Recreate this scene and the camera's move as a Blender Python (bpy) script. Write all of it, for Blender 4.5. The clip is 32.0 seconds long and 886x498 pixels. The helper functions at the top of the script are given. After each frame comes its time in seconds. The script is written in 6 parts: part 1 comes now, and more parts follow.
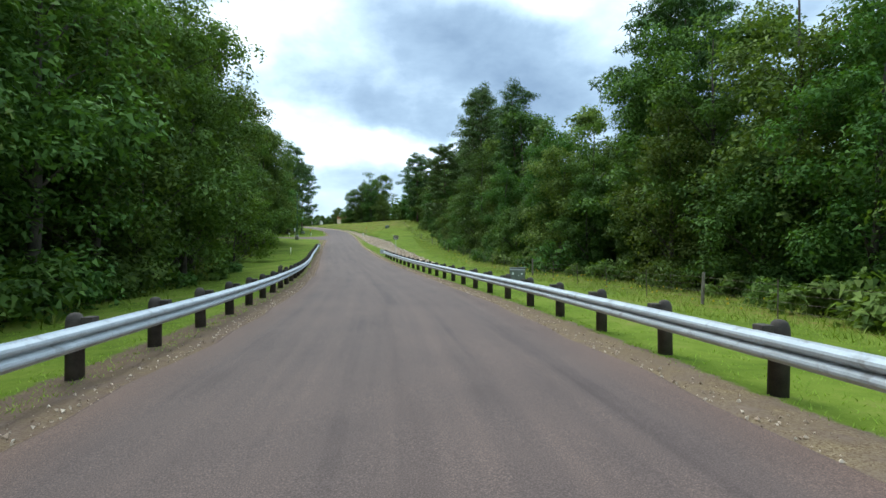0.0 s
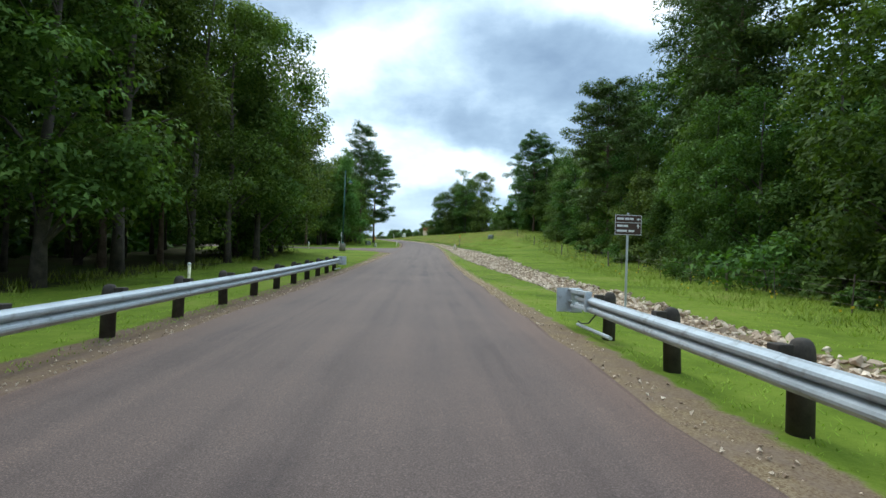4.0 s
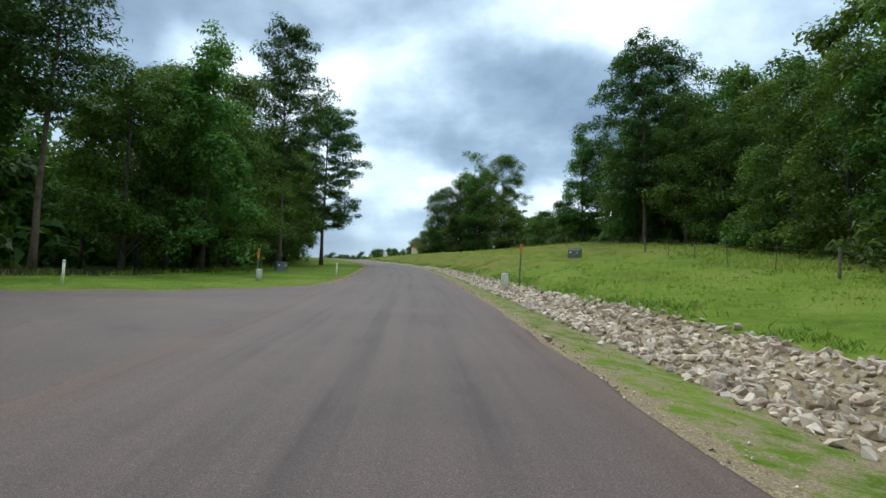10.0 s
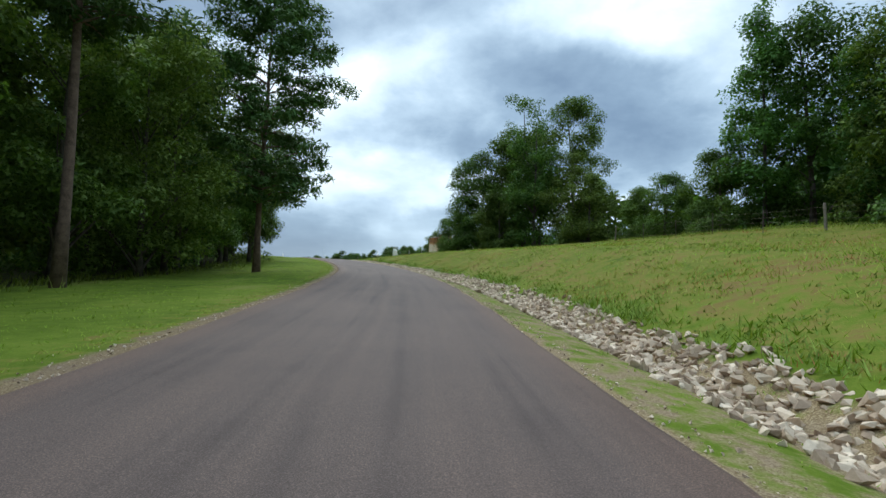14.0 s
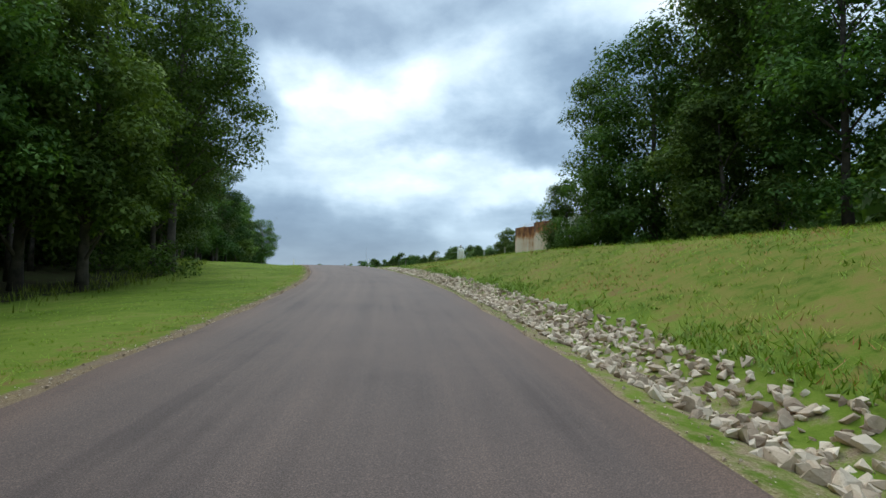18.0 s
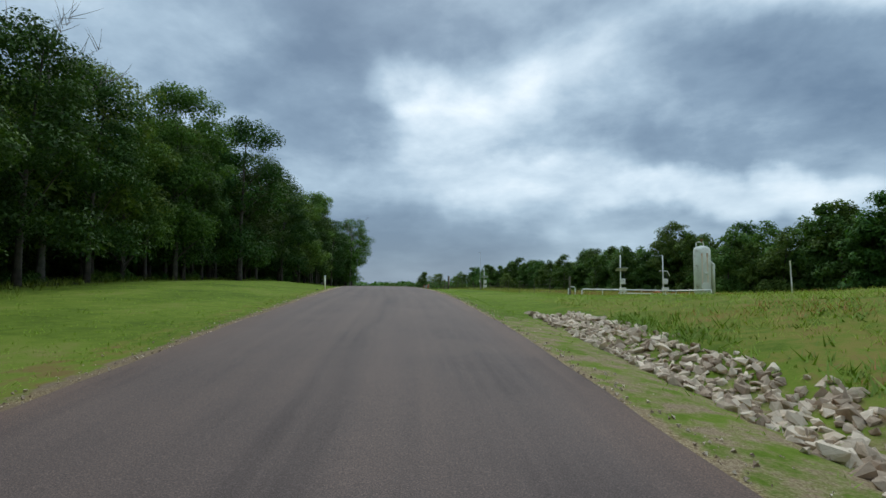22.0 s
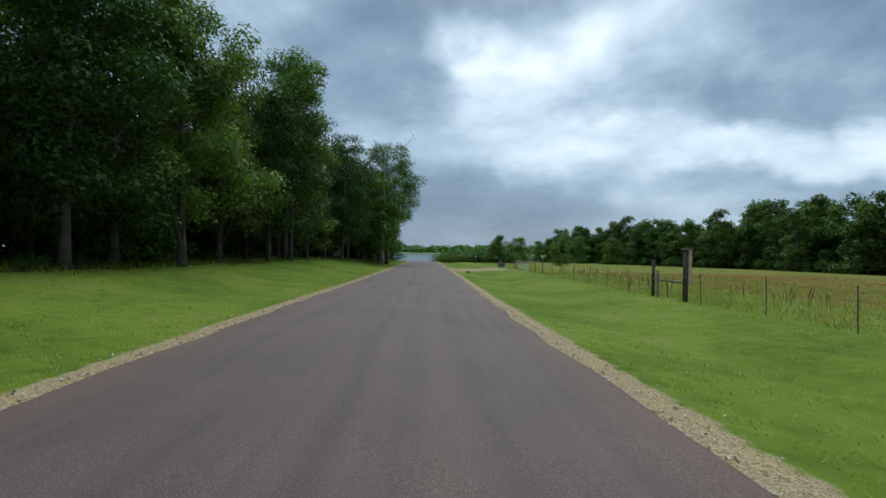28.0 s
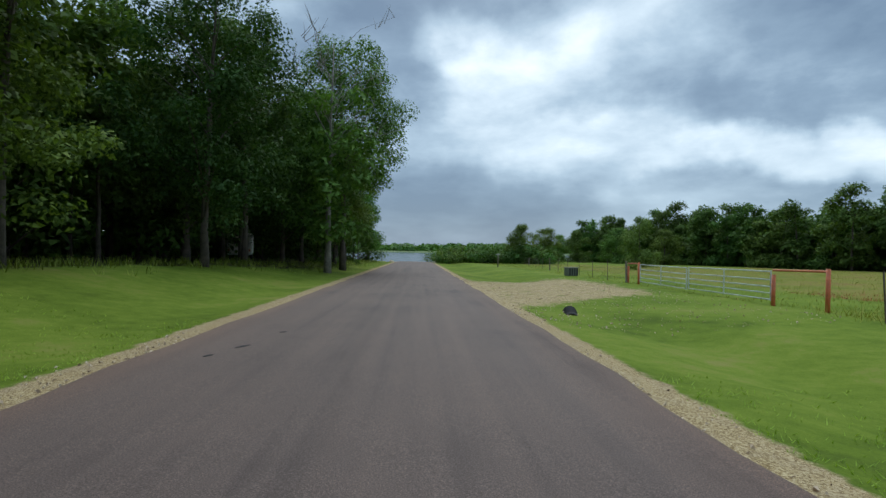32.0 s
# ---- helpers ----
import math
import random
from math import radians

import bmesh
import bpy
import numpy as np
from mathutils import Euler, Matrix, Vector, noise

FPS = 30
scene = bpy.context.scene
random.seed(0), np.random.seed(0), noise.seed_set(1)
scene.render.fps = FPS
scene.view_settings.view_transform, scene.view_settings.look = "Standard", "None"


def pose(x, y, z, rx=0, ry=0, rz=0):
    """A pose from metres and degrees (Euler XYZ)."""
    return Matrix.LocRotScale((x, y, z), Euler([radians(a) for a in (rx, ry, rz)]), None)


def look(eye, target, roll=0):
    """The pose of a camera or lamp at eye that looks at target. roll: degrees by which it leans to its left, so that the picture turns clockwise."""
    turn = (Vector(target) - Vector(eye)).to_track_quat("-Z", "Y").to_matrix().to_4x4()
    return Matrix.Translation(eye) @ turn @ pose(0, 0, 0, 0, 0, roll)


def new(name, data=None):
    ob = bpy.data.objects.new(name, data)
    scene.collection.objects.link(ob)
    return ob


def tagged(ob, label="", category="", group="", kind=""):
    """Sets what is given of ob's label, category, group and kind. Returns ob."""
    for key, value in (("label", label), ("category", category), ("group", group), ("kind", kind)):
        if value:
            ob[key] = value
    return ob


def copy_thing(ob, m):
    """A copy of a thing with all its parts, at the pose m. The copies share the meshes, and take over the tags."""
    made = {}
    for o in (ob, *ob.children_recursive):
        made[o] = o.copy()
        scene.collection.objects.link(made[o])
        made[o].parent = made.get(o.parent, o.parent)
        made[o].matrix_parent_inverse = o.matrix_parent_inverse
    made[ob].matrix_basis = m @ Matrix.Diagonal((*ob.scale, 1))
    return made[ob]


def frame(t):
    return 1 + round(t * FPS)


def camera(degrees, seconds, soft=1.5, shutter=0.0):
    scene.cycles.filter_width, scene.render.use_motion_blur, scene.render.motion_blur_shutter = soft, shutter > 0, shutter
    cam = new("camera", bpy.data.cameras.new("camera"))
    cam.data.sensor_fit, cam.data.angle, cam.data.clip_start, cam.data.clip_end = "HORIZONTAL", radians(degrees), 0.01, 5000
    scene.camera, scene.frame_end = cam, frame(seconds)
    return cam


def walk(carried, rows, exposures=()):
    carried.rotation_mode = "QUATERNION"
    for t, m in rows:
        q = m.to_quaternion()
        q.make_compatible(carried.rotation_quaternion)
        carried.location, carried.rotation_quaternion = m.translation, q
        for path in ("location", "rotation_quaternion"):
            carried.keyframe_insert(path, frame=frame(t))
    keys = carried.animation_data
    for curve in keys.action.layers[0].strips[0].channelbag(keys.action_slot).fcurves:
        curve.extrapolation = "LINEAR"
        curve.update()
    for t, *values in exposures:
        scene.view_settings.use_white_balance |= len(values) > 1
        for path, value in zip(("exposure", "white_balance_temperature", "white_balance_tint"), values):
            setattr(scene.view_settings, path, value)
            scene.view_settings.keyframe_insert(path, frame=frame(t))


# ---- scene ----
cam = camera(79.71, 32.0)
# seconds, place, then tilt, lean and turn in degrees
PATH = [
    (0.0, 0.77, -15.21, 1.469, 89.87, 0.06, -1.55),
    (0.5, 0.51, -8.01, 1.389, 90.16, -0.22, 0.68),
    (1.0, -0.05, -0.85, 1.328, 90.25, -0.52, 3.17),
    (1.5, -0.85, 6.24, 1.303, 90.44, -0.72, 5.03),
    (2.0, -1.79, 13.18, 1.313, 90.76, -0.82, 6.18),
    (2.5, -2.81, 19.88, 1.344, 91.08, -0.85, 6.82),
    (3.0, -3.87, 26.33, 1.407, 91.48, -0.96, 7.45),
    (3.5, -4.96, 32.57, 1.504, 91.67, -1.26, 7.93),
    (5.5, -9.27, 56.55, 2.342, 92.64, -1.60, 8.24),
    (6.0, -10.36, 62.29, 2.571, 92.86, -1.51, 8.18),
    (6.5, -11.38, 67.75, 2.810, 93.13, -1.27, 8.08),
    (7.0, -12.34, 72.92, 3.056, 93.31, -1.09, 7.94),
    (7.5, -13.25, 77.88, 3.303, 93.50, -1.23, 7.70),
    (8.0, -14.11, 82.70, 3.558, 93.72, -1.45, 7.40),
    (8.5, -14.93, 87.38, 3.806, 93.91, -1.61, 7.33),
    (9.0, -15.72, 91.96, 4.058, 93.99, -1.81, 7.26),
    (9.5, -16.49, 96.56, 4.322, 94.07, -1.76, 7.04),
    (10.0, -17.25, 101.18, 4.596, 94.28, -1.73, 6.92),
    (10.5, -18.01, 105.82, 4.875, 94.31, -1.88, 6.91),
    (11.0, -18.78, 110.43, 5.156, 94.28, -2.16, 7.14),
    (11.5, -19.57, 115.05, 5.442, 94.31, -2.39, 7.39),
    (12.0, -20.40, 119.71, 5.737, 94.32, -2.49, 7.64),
    (12.5, -21.27, 124.40, 6.035, 94.26, -2.50, 7.85),
    (13.0, -22.17, 129.11, 6.331, 94.09, -2.57, 8.05),
    (13.5, -23.08, 133.86, 6.624, 94.07, -2.20, 8.43),
    (14.0, -24.02, 138.62, 6.917, 94.08, -1.83, 8.87),
    (14.5, -25.00, 143.40, 7.214, 94.19, -1.62, 9.30),
    (16.5, -29.69, 163.05, 8.494, 94.24, -1.26, 12.43),
    (17.0, -31.12, 168.18, 8.807, 94.16, -1.02, 13.52),
    (17.5, -32.66, 173.42, 9.122, 94.13, -0.89, 14.61),
    (18.0, -34.32, 178.70, 9.430, 93.97, -0.73, 15.91),
    (18.5, -36.13, 184.03, 9.751, 93.98, -0.58, 17.20),
    (19.0, -38.15, 189.35, 10.096, 94.11, -0.51, 18.71),
    (19.5, -40.26, 194.55, 10.452, 94.22, -0.37, 20.34),
    (20.0, -42.48, 199.63, 10.803, 94.19, -0.26, 21.89),
    (20.5, -44.85, 204.63, 11.151, 94.20, -0.34, 23.53),
    (21.0, -47.40, 209.55, 11.506, 94.27, -0.71, 25.26),
    (21.5, -50.11, 214.42, 11.872, 94.36, -0.92, 26.84),
    (22.0, -52.88, 219.27, 12.237, 94.32, -0.63, 27.96),
    (22.5, -55.78, 224.10, 12.584, 94.15, -0.20, 29.34),
    (23.0, -58.81, 228.93, 12.896, 93.80, -0.33, 30.26),
    (23.5, -61.91, 233.73, 13.163, 93.31, -0.60, 30.99),
    (24.0, -65.03, 238.44, 13.383, 92.81, -0.85, 31.62),
    (24.5, -68.16, 243.07, 13.570, 92.38, -1.10, 32.16),
    (25.0, -71.31, 247.65, 13.739, 92.05, -0.92, 32.47),
    (25.5, -74.46, 252.16, 13.886, 91.76, -0.57, 32.84),
    (27.5, -86.72, 269.15, 14.104, 90.52, -1.01, 34.02),
    (28.0, -89.87, 273.42, 14.081, 90.28, -1.25, 34.08),
    (28.5, -93.02, 277.71, 14.044, 90.18, -1.38, 34.04),
    (29.0, -96.18, 282.00, 13.992, 90.11, -1.54, 34.01),
    (29.5, -99.34, 286.31, 13.929, 90.11, -1.49, 33.93),
    (30.0, -102.49, 290.66, 13.860, 90.04, -1.42, 33.77),
    (30.5, -105.65, 295.05, 13.796, 90.11, -1.26, 33.64),
    (31.0, -108.83, 299.47, 13.744, 90.14, -1.12, 33.48),
    (31.5, -112.05, 303.94, 13.696, 90.15, -1.09, 33.29),
    (32.0, -115.29, 308.45, 13.645, 90.14, -1.06, 33.06),
]
walk(cam, [(t, pose(*p)) for t, *p in PATH],
     exposures=((0, 0.95), (3, 0.9), (6, 0.7), (10, 0.6), (14, 0.52), (19, 0.4), (20.5, 0.25), (22, 0.05), (24, 0.0), (27.5, 0.16), (32, 0.2)))

# ---------------------------------------------------------------- sky and sun
SUN_EL, SUN_AZ = 47, 30


def toward(az, el):
    """Unit vector; az in degrees, counted left from the world's y axis."""
    a, e = radians(az), radians(el)
    return Vector((-math.sin(a) * math.cos(e), math.cos(a) * math.cos(e), math.sin(e)))


def build_world():
    w = bpy.data.worlds.new("overcast_sky")
    scene.world = w
    w.use_nodes = True
    nt = w.node_tree
    nt.nodes.clear()
    N, L = nt.nodes.new, nt.links.new

    def math_node(op, a, b=None, c=None):
        n = N("ShaderNodeMath")
        n.operation = op
        for i, v in enumerate((a, b, c)):
            if v is None:
                continue
            if isinstance(v, (int, float)):
                n.inputs[i].default_value = v
            else:
                L(v, n.inputs[i])
        return n.outputs[0]

    co = N("ShaderNodeTexCoord").outputs["Generated"]
    sep = N("ShaderNodeSeparateXYZ")
    L(co, sep.inputs[0])
    x, y, z = sep.outputs
    zz = math_node("ADD", math_node("MAXIMUM", z, 0.0), 0.27)
    comb = N("ShaderNodeCombineXYZ")
    L(math_node("DIVIDE", x, zz), comb.inputs[0])
    L(math_node("DIVIDE", y, zz), comb.inputs[1])
    comb.inputs[2].default_value = 3.1
    big = N("ShaderNodeTexNoise")
    big.inputs["Scale"].default_value = 1.0
    big.inputs["Detail"].default_value = 7.0
    big.inputs["Roughness"].default_value = 0.5
    big.inputs["Distortion"].default_value = 0.15
    L(comb.outputs[0], big.inputs["Vector"])
    fine = N("ShaderNodeTexNoise")
    fine.inputs["Scale"].default_value = 3.2
    fine.inputs["Detail"].default_value = 9.0
    fine.inputs["Roughness"].default_value = 0.58
    fine.inputs["Distortion"].default_value = 0.12
    L(comb.outputs[0], fine.inputs["Vector"])
    wob = N("ShaderNodeTexNoise")
    wob.inputs["Scale"].default_value = 5.0
    wob.inputs["Detail"].default_value = 8.0
    L(co, wob.inputs["Vector"])
    val = math_node("ADD", math_node("MULTIPLY", math_node("SUBTRACT", big.outputs[0], 0.5), 1.15),
                    math_node("MULTIPLY", math_node("SUBTRACT", fine.outputs[0], 0.5), math_node("MINIMUM", math_node("ADD", math_node("MULTIPLY", z, 3.4), 0.04), 0.95)))
    val = math_node("ADD", val, 0.52)
    # azimuth (left of the y axis) and elevation in degrees, ruffled so that cloud edges are ragged
    rough = N("ShaderNodeSeparateColor")
    L(wob.outputs["Color"], rough.inputs[0])
    az = math_node("MULTIPLY", math_node("ARCTAN2", math_node("MULTIPLY", x, -1.0), y), 57.2958)
    az = math_node("ADD", az, math_node("MULTIPLY", math_node("SUBTRACT", rough.outputs[0], 0.5), 17.0))
    el = math_node("MULTIPLY", math_node("ARCSINE", z), 57.2958)
    el = math_node("ADD", el, math_node("MULTIPLY", math_node("SUBTRACT", rough.outputs[1], 0.5), 10.0))
    # cloud masses and gaps: azimuth, elevation, half width, half height, brightness
    for a0, e0, wa, we, amount in ((24, 17, 10, 8, .24), (33, 21.5, 6, 3, .22), (0, 9.6, 13, 2.0, .36), (17, 11.5, 9, 4.5, .10), (12, 21, 8, 6, .20), (-8, 28, 12, 5, .34),
                                   (1, 17.8, 18, 6.2, -.41), (33, 29, 30, 8, -.40), (18.5, 15, 2.0, 1.2, -.10), (43, 18, 11, 5.5, -.34), (34, 2.5, 20, 8, -.40), (4, 3.5, 12, 5, -.12),
                                   (-25, 14, 16, 7, -.15), (66, 14, 18, 10, -.15)):
        u = math_node("DIVIDE", math_node("SUBTRACT", az, a0), wa)
        v = math_node("DIVIDE", math_node("SUBTRACT", el, e0), we)
        mr = N("ShaderNodeMapRange")
        mr.interpolation_type = "SMOOTHSTEP"
        mr.inputs["From Min"].default_value = 1.6
        mr.inputs["From Max"].default_value = 0.0
        mr.inputs["To Max"].default_value = amount
        L(math_node("ADD", math_node("MULTIPLY", u, u), math_node("MULTIPLY", v, v)), mr.inputs["Value"])
        val = math_node("ADD", val, mr.outputs[0])
    val = math_node("ADD", math_node("MULTIPLY", math_node("SUBTRACT", val, 0.5), 0.98), 0.49)
    ramp = N("ShaderNodeValToRGB")
    e = ramp.color_ramp.elements
    e[0].position, e[0].color = 0.0, (0.125, 0.195, 0.285, 1)
    e[1].position, e[1].color = 1.0, (0.80, 0.88, 0.93, 1)
    for p, c in ((0.25, (0.195, 0.285, 0.385, 1)), (0.5, (0.335, 0.452, 0.56, 1)), (0.75, (0.54, 0.66, 0.755, 1))):
        k = e.new(p)
        k.color = c
    L(val, ramp.inputs[0])
    sky = N("ShaderNodeTexSky")
    sky.sky_type = "NISHITA"
    sky.sun_disc = False
    sky.sun_elevation, sky.sun_rotation = radians(SUN_EL), radians(-SUN_AZ)
    mix = N("ShaderNodeMix")
    mix.data_type = "RGBA"
    mix.inputs[0].default_value = 0.94
    low = N("ShaderNodeVectorMath")
    low.operation = "SCALE"
    L(sky.outputs[0], low.inputs[0])
    low.inputs["Scale"].default_value = 0.12
    L(low.outputs[0], mix.inputs[6])
    # an overcast sky grows brighter towards the zenith
    top = N("ShaderNodeMapRange")
    top.interpolation_type = "SMOOTHSTEP"
    top.inputs["From Min"].default_value, top.inputs["From Max"].default_value = 0.58, 0.95
    top.inputs["To Min"].default_value, top.inputs["To Max"].default_value = 1.0, 2.1
    L(z, top.inputs["Value"])
    gain = N("ShaderNodeVectorMath")
    gain.operation = "SCALE"
    L(ramp.outputs[0], gain.inputs[0])
    L(top.outputs[0], gain.inputs["Scale"])
    L(gain.outputs[0], mix.inputs[7])
    bg = N("ShaderNodeBackground")
    bg.inputs["Strength"].default_value = 1.15
    L(mix.outputs[2], bg.inputs[0])
    out = N("ShaderNodeOutputWorld")
    L(bg.outputs[0], out.inputs[0])


build_world()
sun = new("sun", bpy.data.lights.new("sun", "SUN"))
sun.data.energy, sun.data.angle, sun.data.color = 1.15, radians(30), (0.98, 1.0, 0.94)
sun.matrix_world = look(toward(SUN_AZ, SUN_EL) * 100, (0, 0, 0))

# ---------------------------------------------------------------- materials
def material(name, rough=0.8, metal=0.0):
    m = bpy.data.materials.new(name)
    m.use_nodes = True
    nt = m.node_tree
    b = nt.nodes["Principled BSDF"]
    b.inputs["Roughness"].default_value = rough
    b.inputs["Metallic"].default_value = metal
    return m, nt, b


def noise_tex(nt, scale, detail=4.0, rough=0.55, vec=None, distort=0.0):
    n = nt.nodes.new("ShaderNodeTexNoise")
    n.inputs["Scale"].default_value = scale
    n.inputs["Detail"].default_value = detail
    n.inputs["Roughness"].default_value = rough
    n.inputs["Distortion"].default_value = distort
    if vec is not None:
        nt.links.new(vec, n.inputs["Vector"])
    return n.outputs[0]


def ramp(nt, value, stops):
    r = nt.nodes.new("ShaderNodeValToRGB")
    e = r.color_ramp.elements
    while len(e) < len(stops):
        e.new(0.5)
    for k, (p, c) in zip(e, stops):
        k.position, k.color = p, (*c, 1)
    nt.links.new(value, r.inputs[0])
    return r.outputs[0]


def mixed(nt, fac, a, b, blend="MIX"):
    m = nt.nodes.new("ShaderNodeMix")
    m.data_type, m.blend_type = "RGBA", blend
    for sock, v in ((m.inputs[0], fac), (m.inputs[6], a), (m.inputs[7], b)):
        if isinstance(v, (int, float)):
            sock.default_value = v
        elif isinstance(v, tuple):
            sock.default_value = (*v, 1)
        else:
            nt.links.new(v, sock)
    return m.outputs[2]


def calc(nt, op, a, b=0.0, clamp=False):
    m = nt.nodes.new("ShaderNodeMath")
    m.operation, m.use_clamp = op, clamp
    for i, v in enumerate((a, b)):
        if isinstance(v, (int, float)):
            m.inputs[i].default_value = v
        else:
            nt.links.new(v, m.inputs[i])
    return m.outputs[0]


def bump(nt, bsdf, height, strength=0.3, dist=0.02):
    b = nt.nodes.new("ShaderNodeBump")
    b.inputs["Strength"].default_value = strength
    b.inputs["Distance"].default_value = dist
    nt.links.new(height, b.inputs["Height"])
    nt.links.new(b.outputs[0], bsdf.inputs["Normal"])


def place(nt):
    return nt.nodes.new("ShaderNodeNewGeometry").outputs["Position"]


def object_random(nt):
    return nt.nodes.new("ShaderNodeObjectInfo").outputs["Random"]


def surface(name, dark, light, rough=0.8, metal=0.0, scale=4.0, fine=60.0, relief=0.15, spot=None, by_object=0.0, local=False):
    """A worn surface in two tones with grain, stains and relief. local: grain that sits on the thing itself."""
    m, nt, b = material(name, rough, metal)
    p = nt.nodes.new("ShaderNodeTexCoord").outputs["Object"] if local else place(nt)
    big, small = noise_tex(nt, scale, 6, 0.6, p), noise_tex(nt, fine, 4, 0.6, p)
    f = calc(nt, "ADD", calc(nt, "MULTIPLY", big, 0.65), calc(nt, "MULTIPLY", small, 0.35))
    col = ramp(nt, f, ((0.34, dark), (0.66, light)))
    if spot:
        patch = ramp(nt, noise_tex(nt, scale * 2.3, 6, 0.65, p), ((0.56, (0, 0, 0)), (0.7, (1, 1, 1))))
        col = mixed(nt, calc(nt, "MULTIPLY", patch, 0.8), col, spot)
    if by_object:
        v = calc(nt, "ADD", calc(nt, "MULTIPLY", object_random(nt), by_object * 2), 1 - by_object)
        hs = nt.nodes.new("ShaderNodeHueSaturation")
        nt.links.new(v, hs.inputs["Value"])
        nt.links.new(col, hs.inputs["Color"])
        col = hs.outputs[0]
    nt.links.new(col, b.inputs["Base Color"])
    nt.links.new(calc(nt, "ADD", calc(nt, "MULTIPLY", small, 0.25), rough - 0.12, True), b.inputs["Roughness"])
    bump(nt, b, f, relief, 0.02)
    return m


def leafy(name, dark, light, tip, translucent=0.3, spread=0.25):
    """Foliage: tone by tree, by clump and by leaf, some light through the leaf."""
    m, nt, b = material(name, 0.5)
    g = nt.nodes.new("ShaderNodeNewGeometry")
    isl = g.outputs["Random Per Island"]
    clump = noise_tex(nt, 0.8, 4, 0.65, g.outputs["Position"])
    f = calc(nt, "ADD", calc(nt, "MULTIPLY", clump, 0.7), calc(nt, "MULTIPLY", isl, 0.38))
    col = ramp(nt, f, ((0.3, dark), (0.62, light), (0.85, tip)))
    hs = nt.nodes.new("ShaderNodeHueSaturation")
    r = object_random(nt)
    nt.links.new(calc(nt, "ADD", calc(nt, "MULTIPLY", r, spread * 2), 1 - spread), hs.inputs["Value"])
    nt.links.new(calc(nt, "ADD", calc(nt, "MULTIPLY", calc(nt, "FRACT", calc(nt, "MULTIPLY", r, 7.31)), 0.05), 0.475), hs.inputs["Hue"])
    nt.links.new(col, hs.inputs["Color"])
    col = hs.outputs[0]
    nt.links.new(col, b.inputs["Base Color"])
    b.inputs["Specular IOR Level"].default_value = 0.1
    b.inputs["Roughness"].default_value = 0.65
    tr = nt.nodes.new("ShaderNodeBsdfTranslucent")
    bright = mixed(nt, 1.0, col, (0.9, 1.0, 0.35), "MULTIPLY")
    nt.links.new(bright, tr.inputs[0])
    mx = nt.nodes.new("ShaderNodeMixShader")
    mx.inputs[0].default_value = translucent
    nt.links.new(b.outputs[0], mx.inputs[1])
    nt.links.new(tr.outputs[0], mx.inputs[2])
    nt.links.new(mx.outputs[0], nt.nodes["Material Output"].inputs[0])
    return m


def asphalt(name, tint=(0.106, 0.0735, 0.062)):
    """Chip-sealed asphalt: stone chips, patches, darker seams and smoother wheel tracks along the road."""
    m, nt, b = material(name, 0.85)
    p = place(nt)
    uv = nt.nodes.new("ShaderNodeUVMap")
    uv.uv_map = "road"
    sp = nt.nodes.new("ShaderNodeSeparateXYZ")
    nt.links.new(uv.outputs[0], sp.inputs[0])
    d = sp.outputs[0]
    chips = noise_tex(nt, 75, 3, 0.7, p)
    patches = noise_tex(nt, 0.35, 5, 0.6, p)
    st = nt.nodes.new("ShaderNodeCombineXYZ")
    nt.links.new(calc(nt, "MULTIPLY", d, 2.2), st.inputs[0])
    nt.links.new(calc(nt, "MULTIPLY", sp.outputs[1], 0.05), st.inputs[1])
    streak = noise_tex(nt, 1.0, 5, 0.6, st.outputs[0])
    col = ramp(nt, chips, ((0.3, tuple(c * 0.5 for c in tint)), (0.5, tint), (0.72, tuple(c * 2.1 for c in tint))))
    tone = calc(nt, "ADD", calc(nt, "MULTIPLY", patches, 0.5), calc(nt, "MULTIPLY", streak, 0.7))
    col = mixed(nt, 1.0, col, ramp(nt, tone, ((0.42, (0.66, 0.65, 0.67)), (0.55, (0.95, 0.94, 0.94)), (0.78, (1.22, 1.18, 1.14)))), "MULTIPLY")
    wander = calc(nt, "MULTIPLY", calc(nt, "SUBTRACT", noise_tex(nt, 0.12, 3, 0.5, p), 0.5), 0.9)
    seam = calc(nt, "ABSOLUTE", calc(nt, "ADD", d, wander))
    seam = ramp(nt, seam, ((0.02, (0.84, 0.84, 0.85)), (0.22, (1, 1, 1))))
    col = mixed(nt, 1.0, col, seam, "MULTIPLY")
    edge = ramp(nt, calc(nt, "MULTIPLY", calc(nt, "ABSOLUTE", d), 0.25), ((0.62, (1, 1, 1)), (0.80, (1.16, 1.04, 0.94))))
    col = mixed(nt, 1.0, col, edge, "MULTIPLY")
    nt.links.new(col, b.inputs["Base Color"])
    nt.links.new(calc(nt, "ADD", calc(nt, "MULTIPLY", chips, 0.3), 0.62), b.inputs["Roughness"])
    b.inputs["Specular IOR Level"].default_value = 0.3
    bump(nt, b, chips, 0.5, 0.012)
    return m


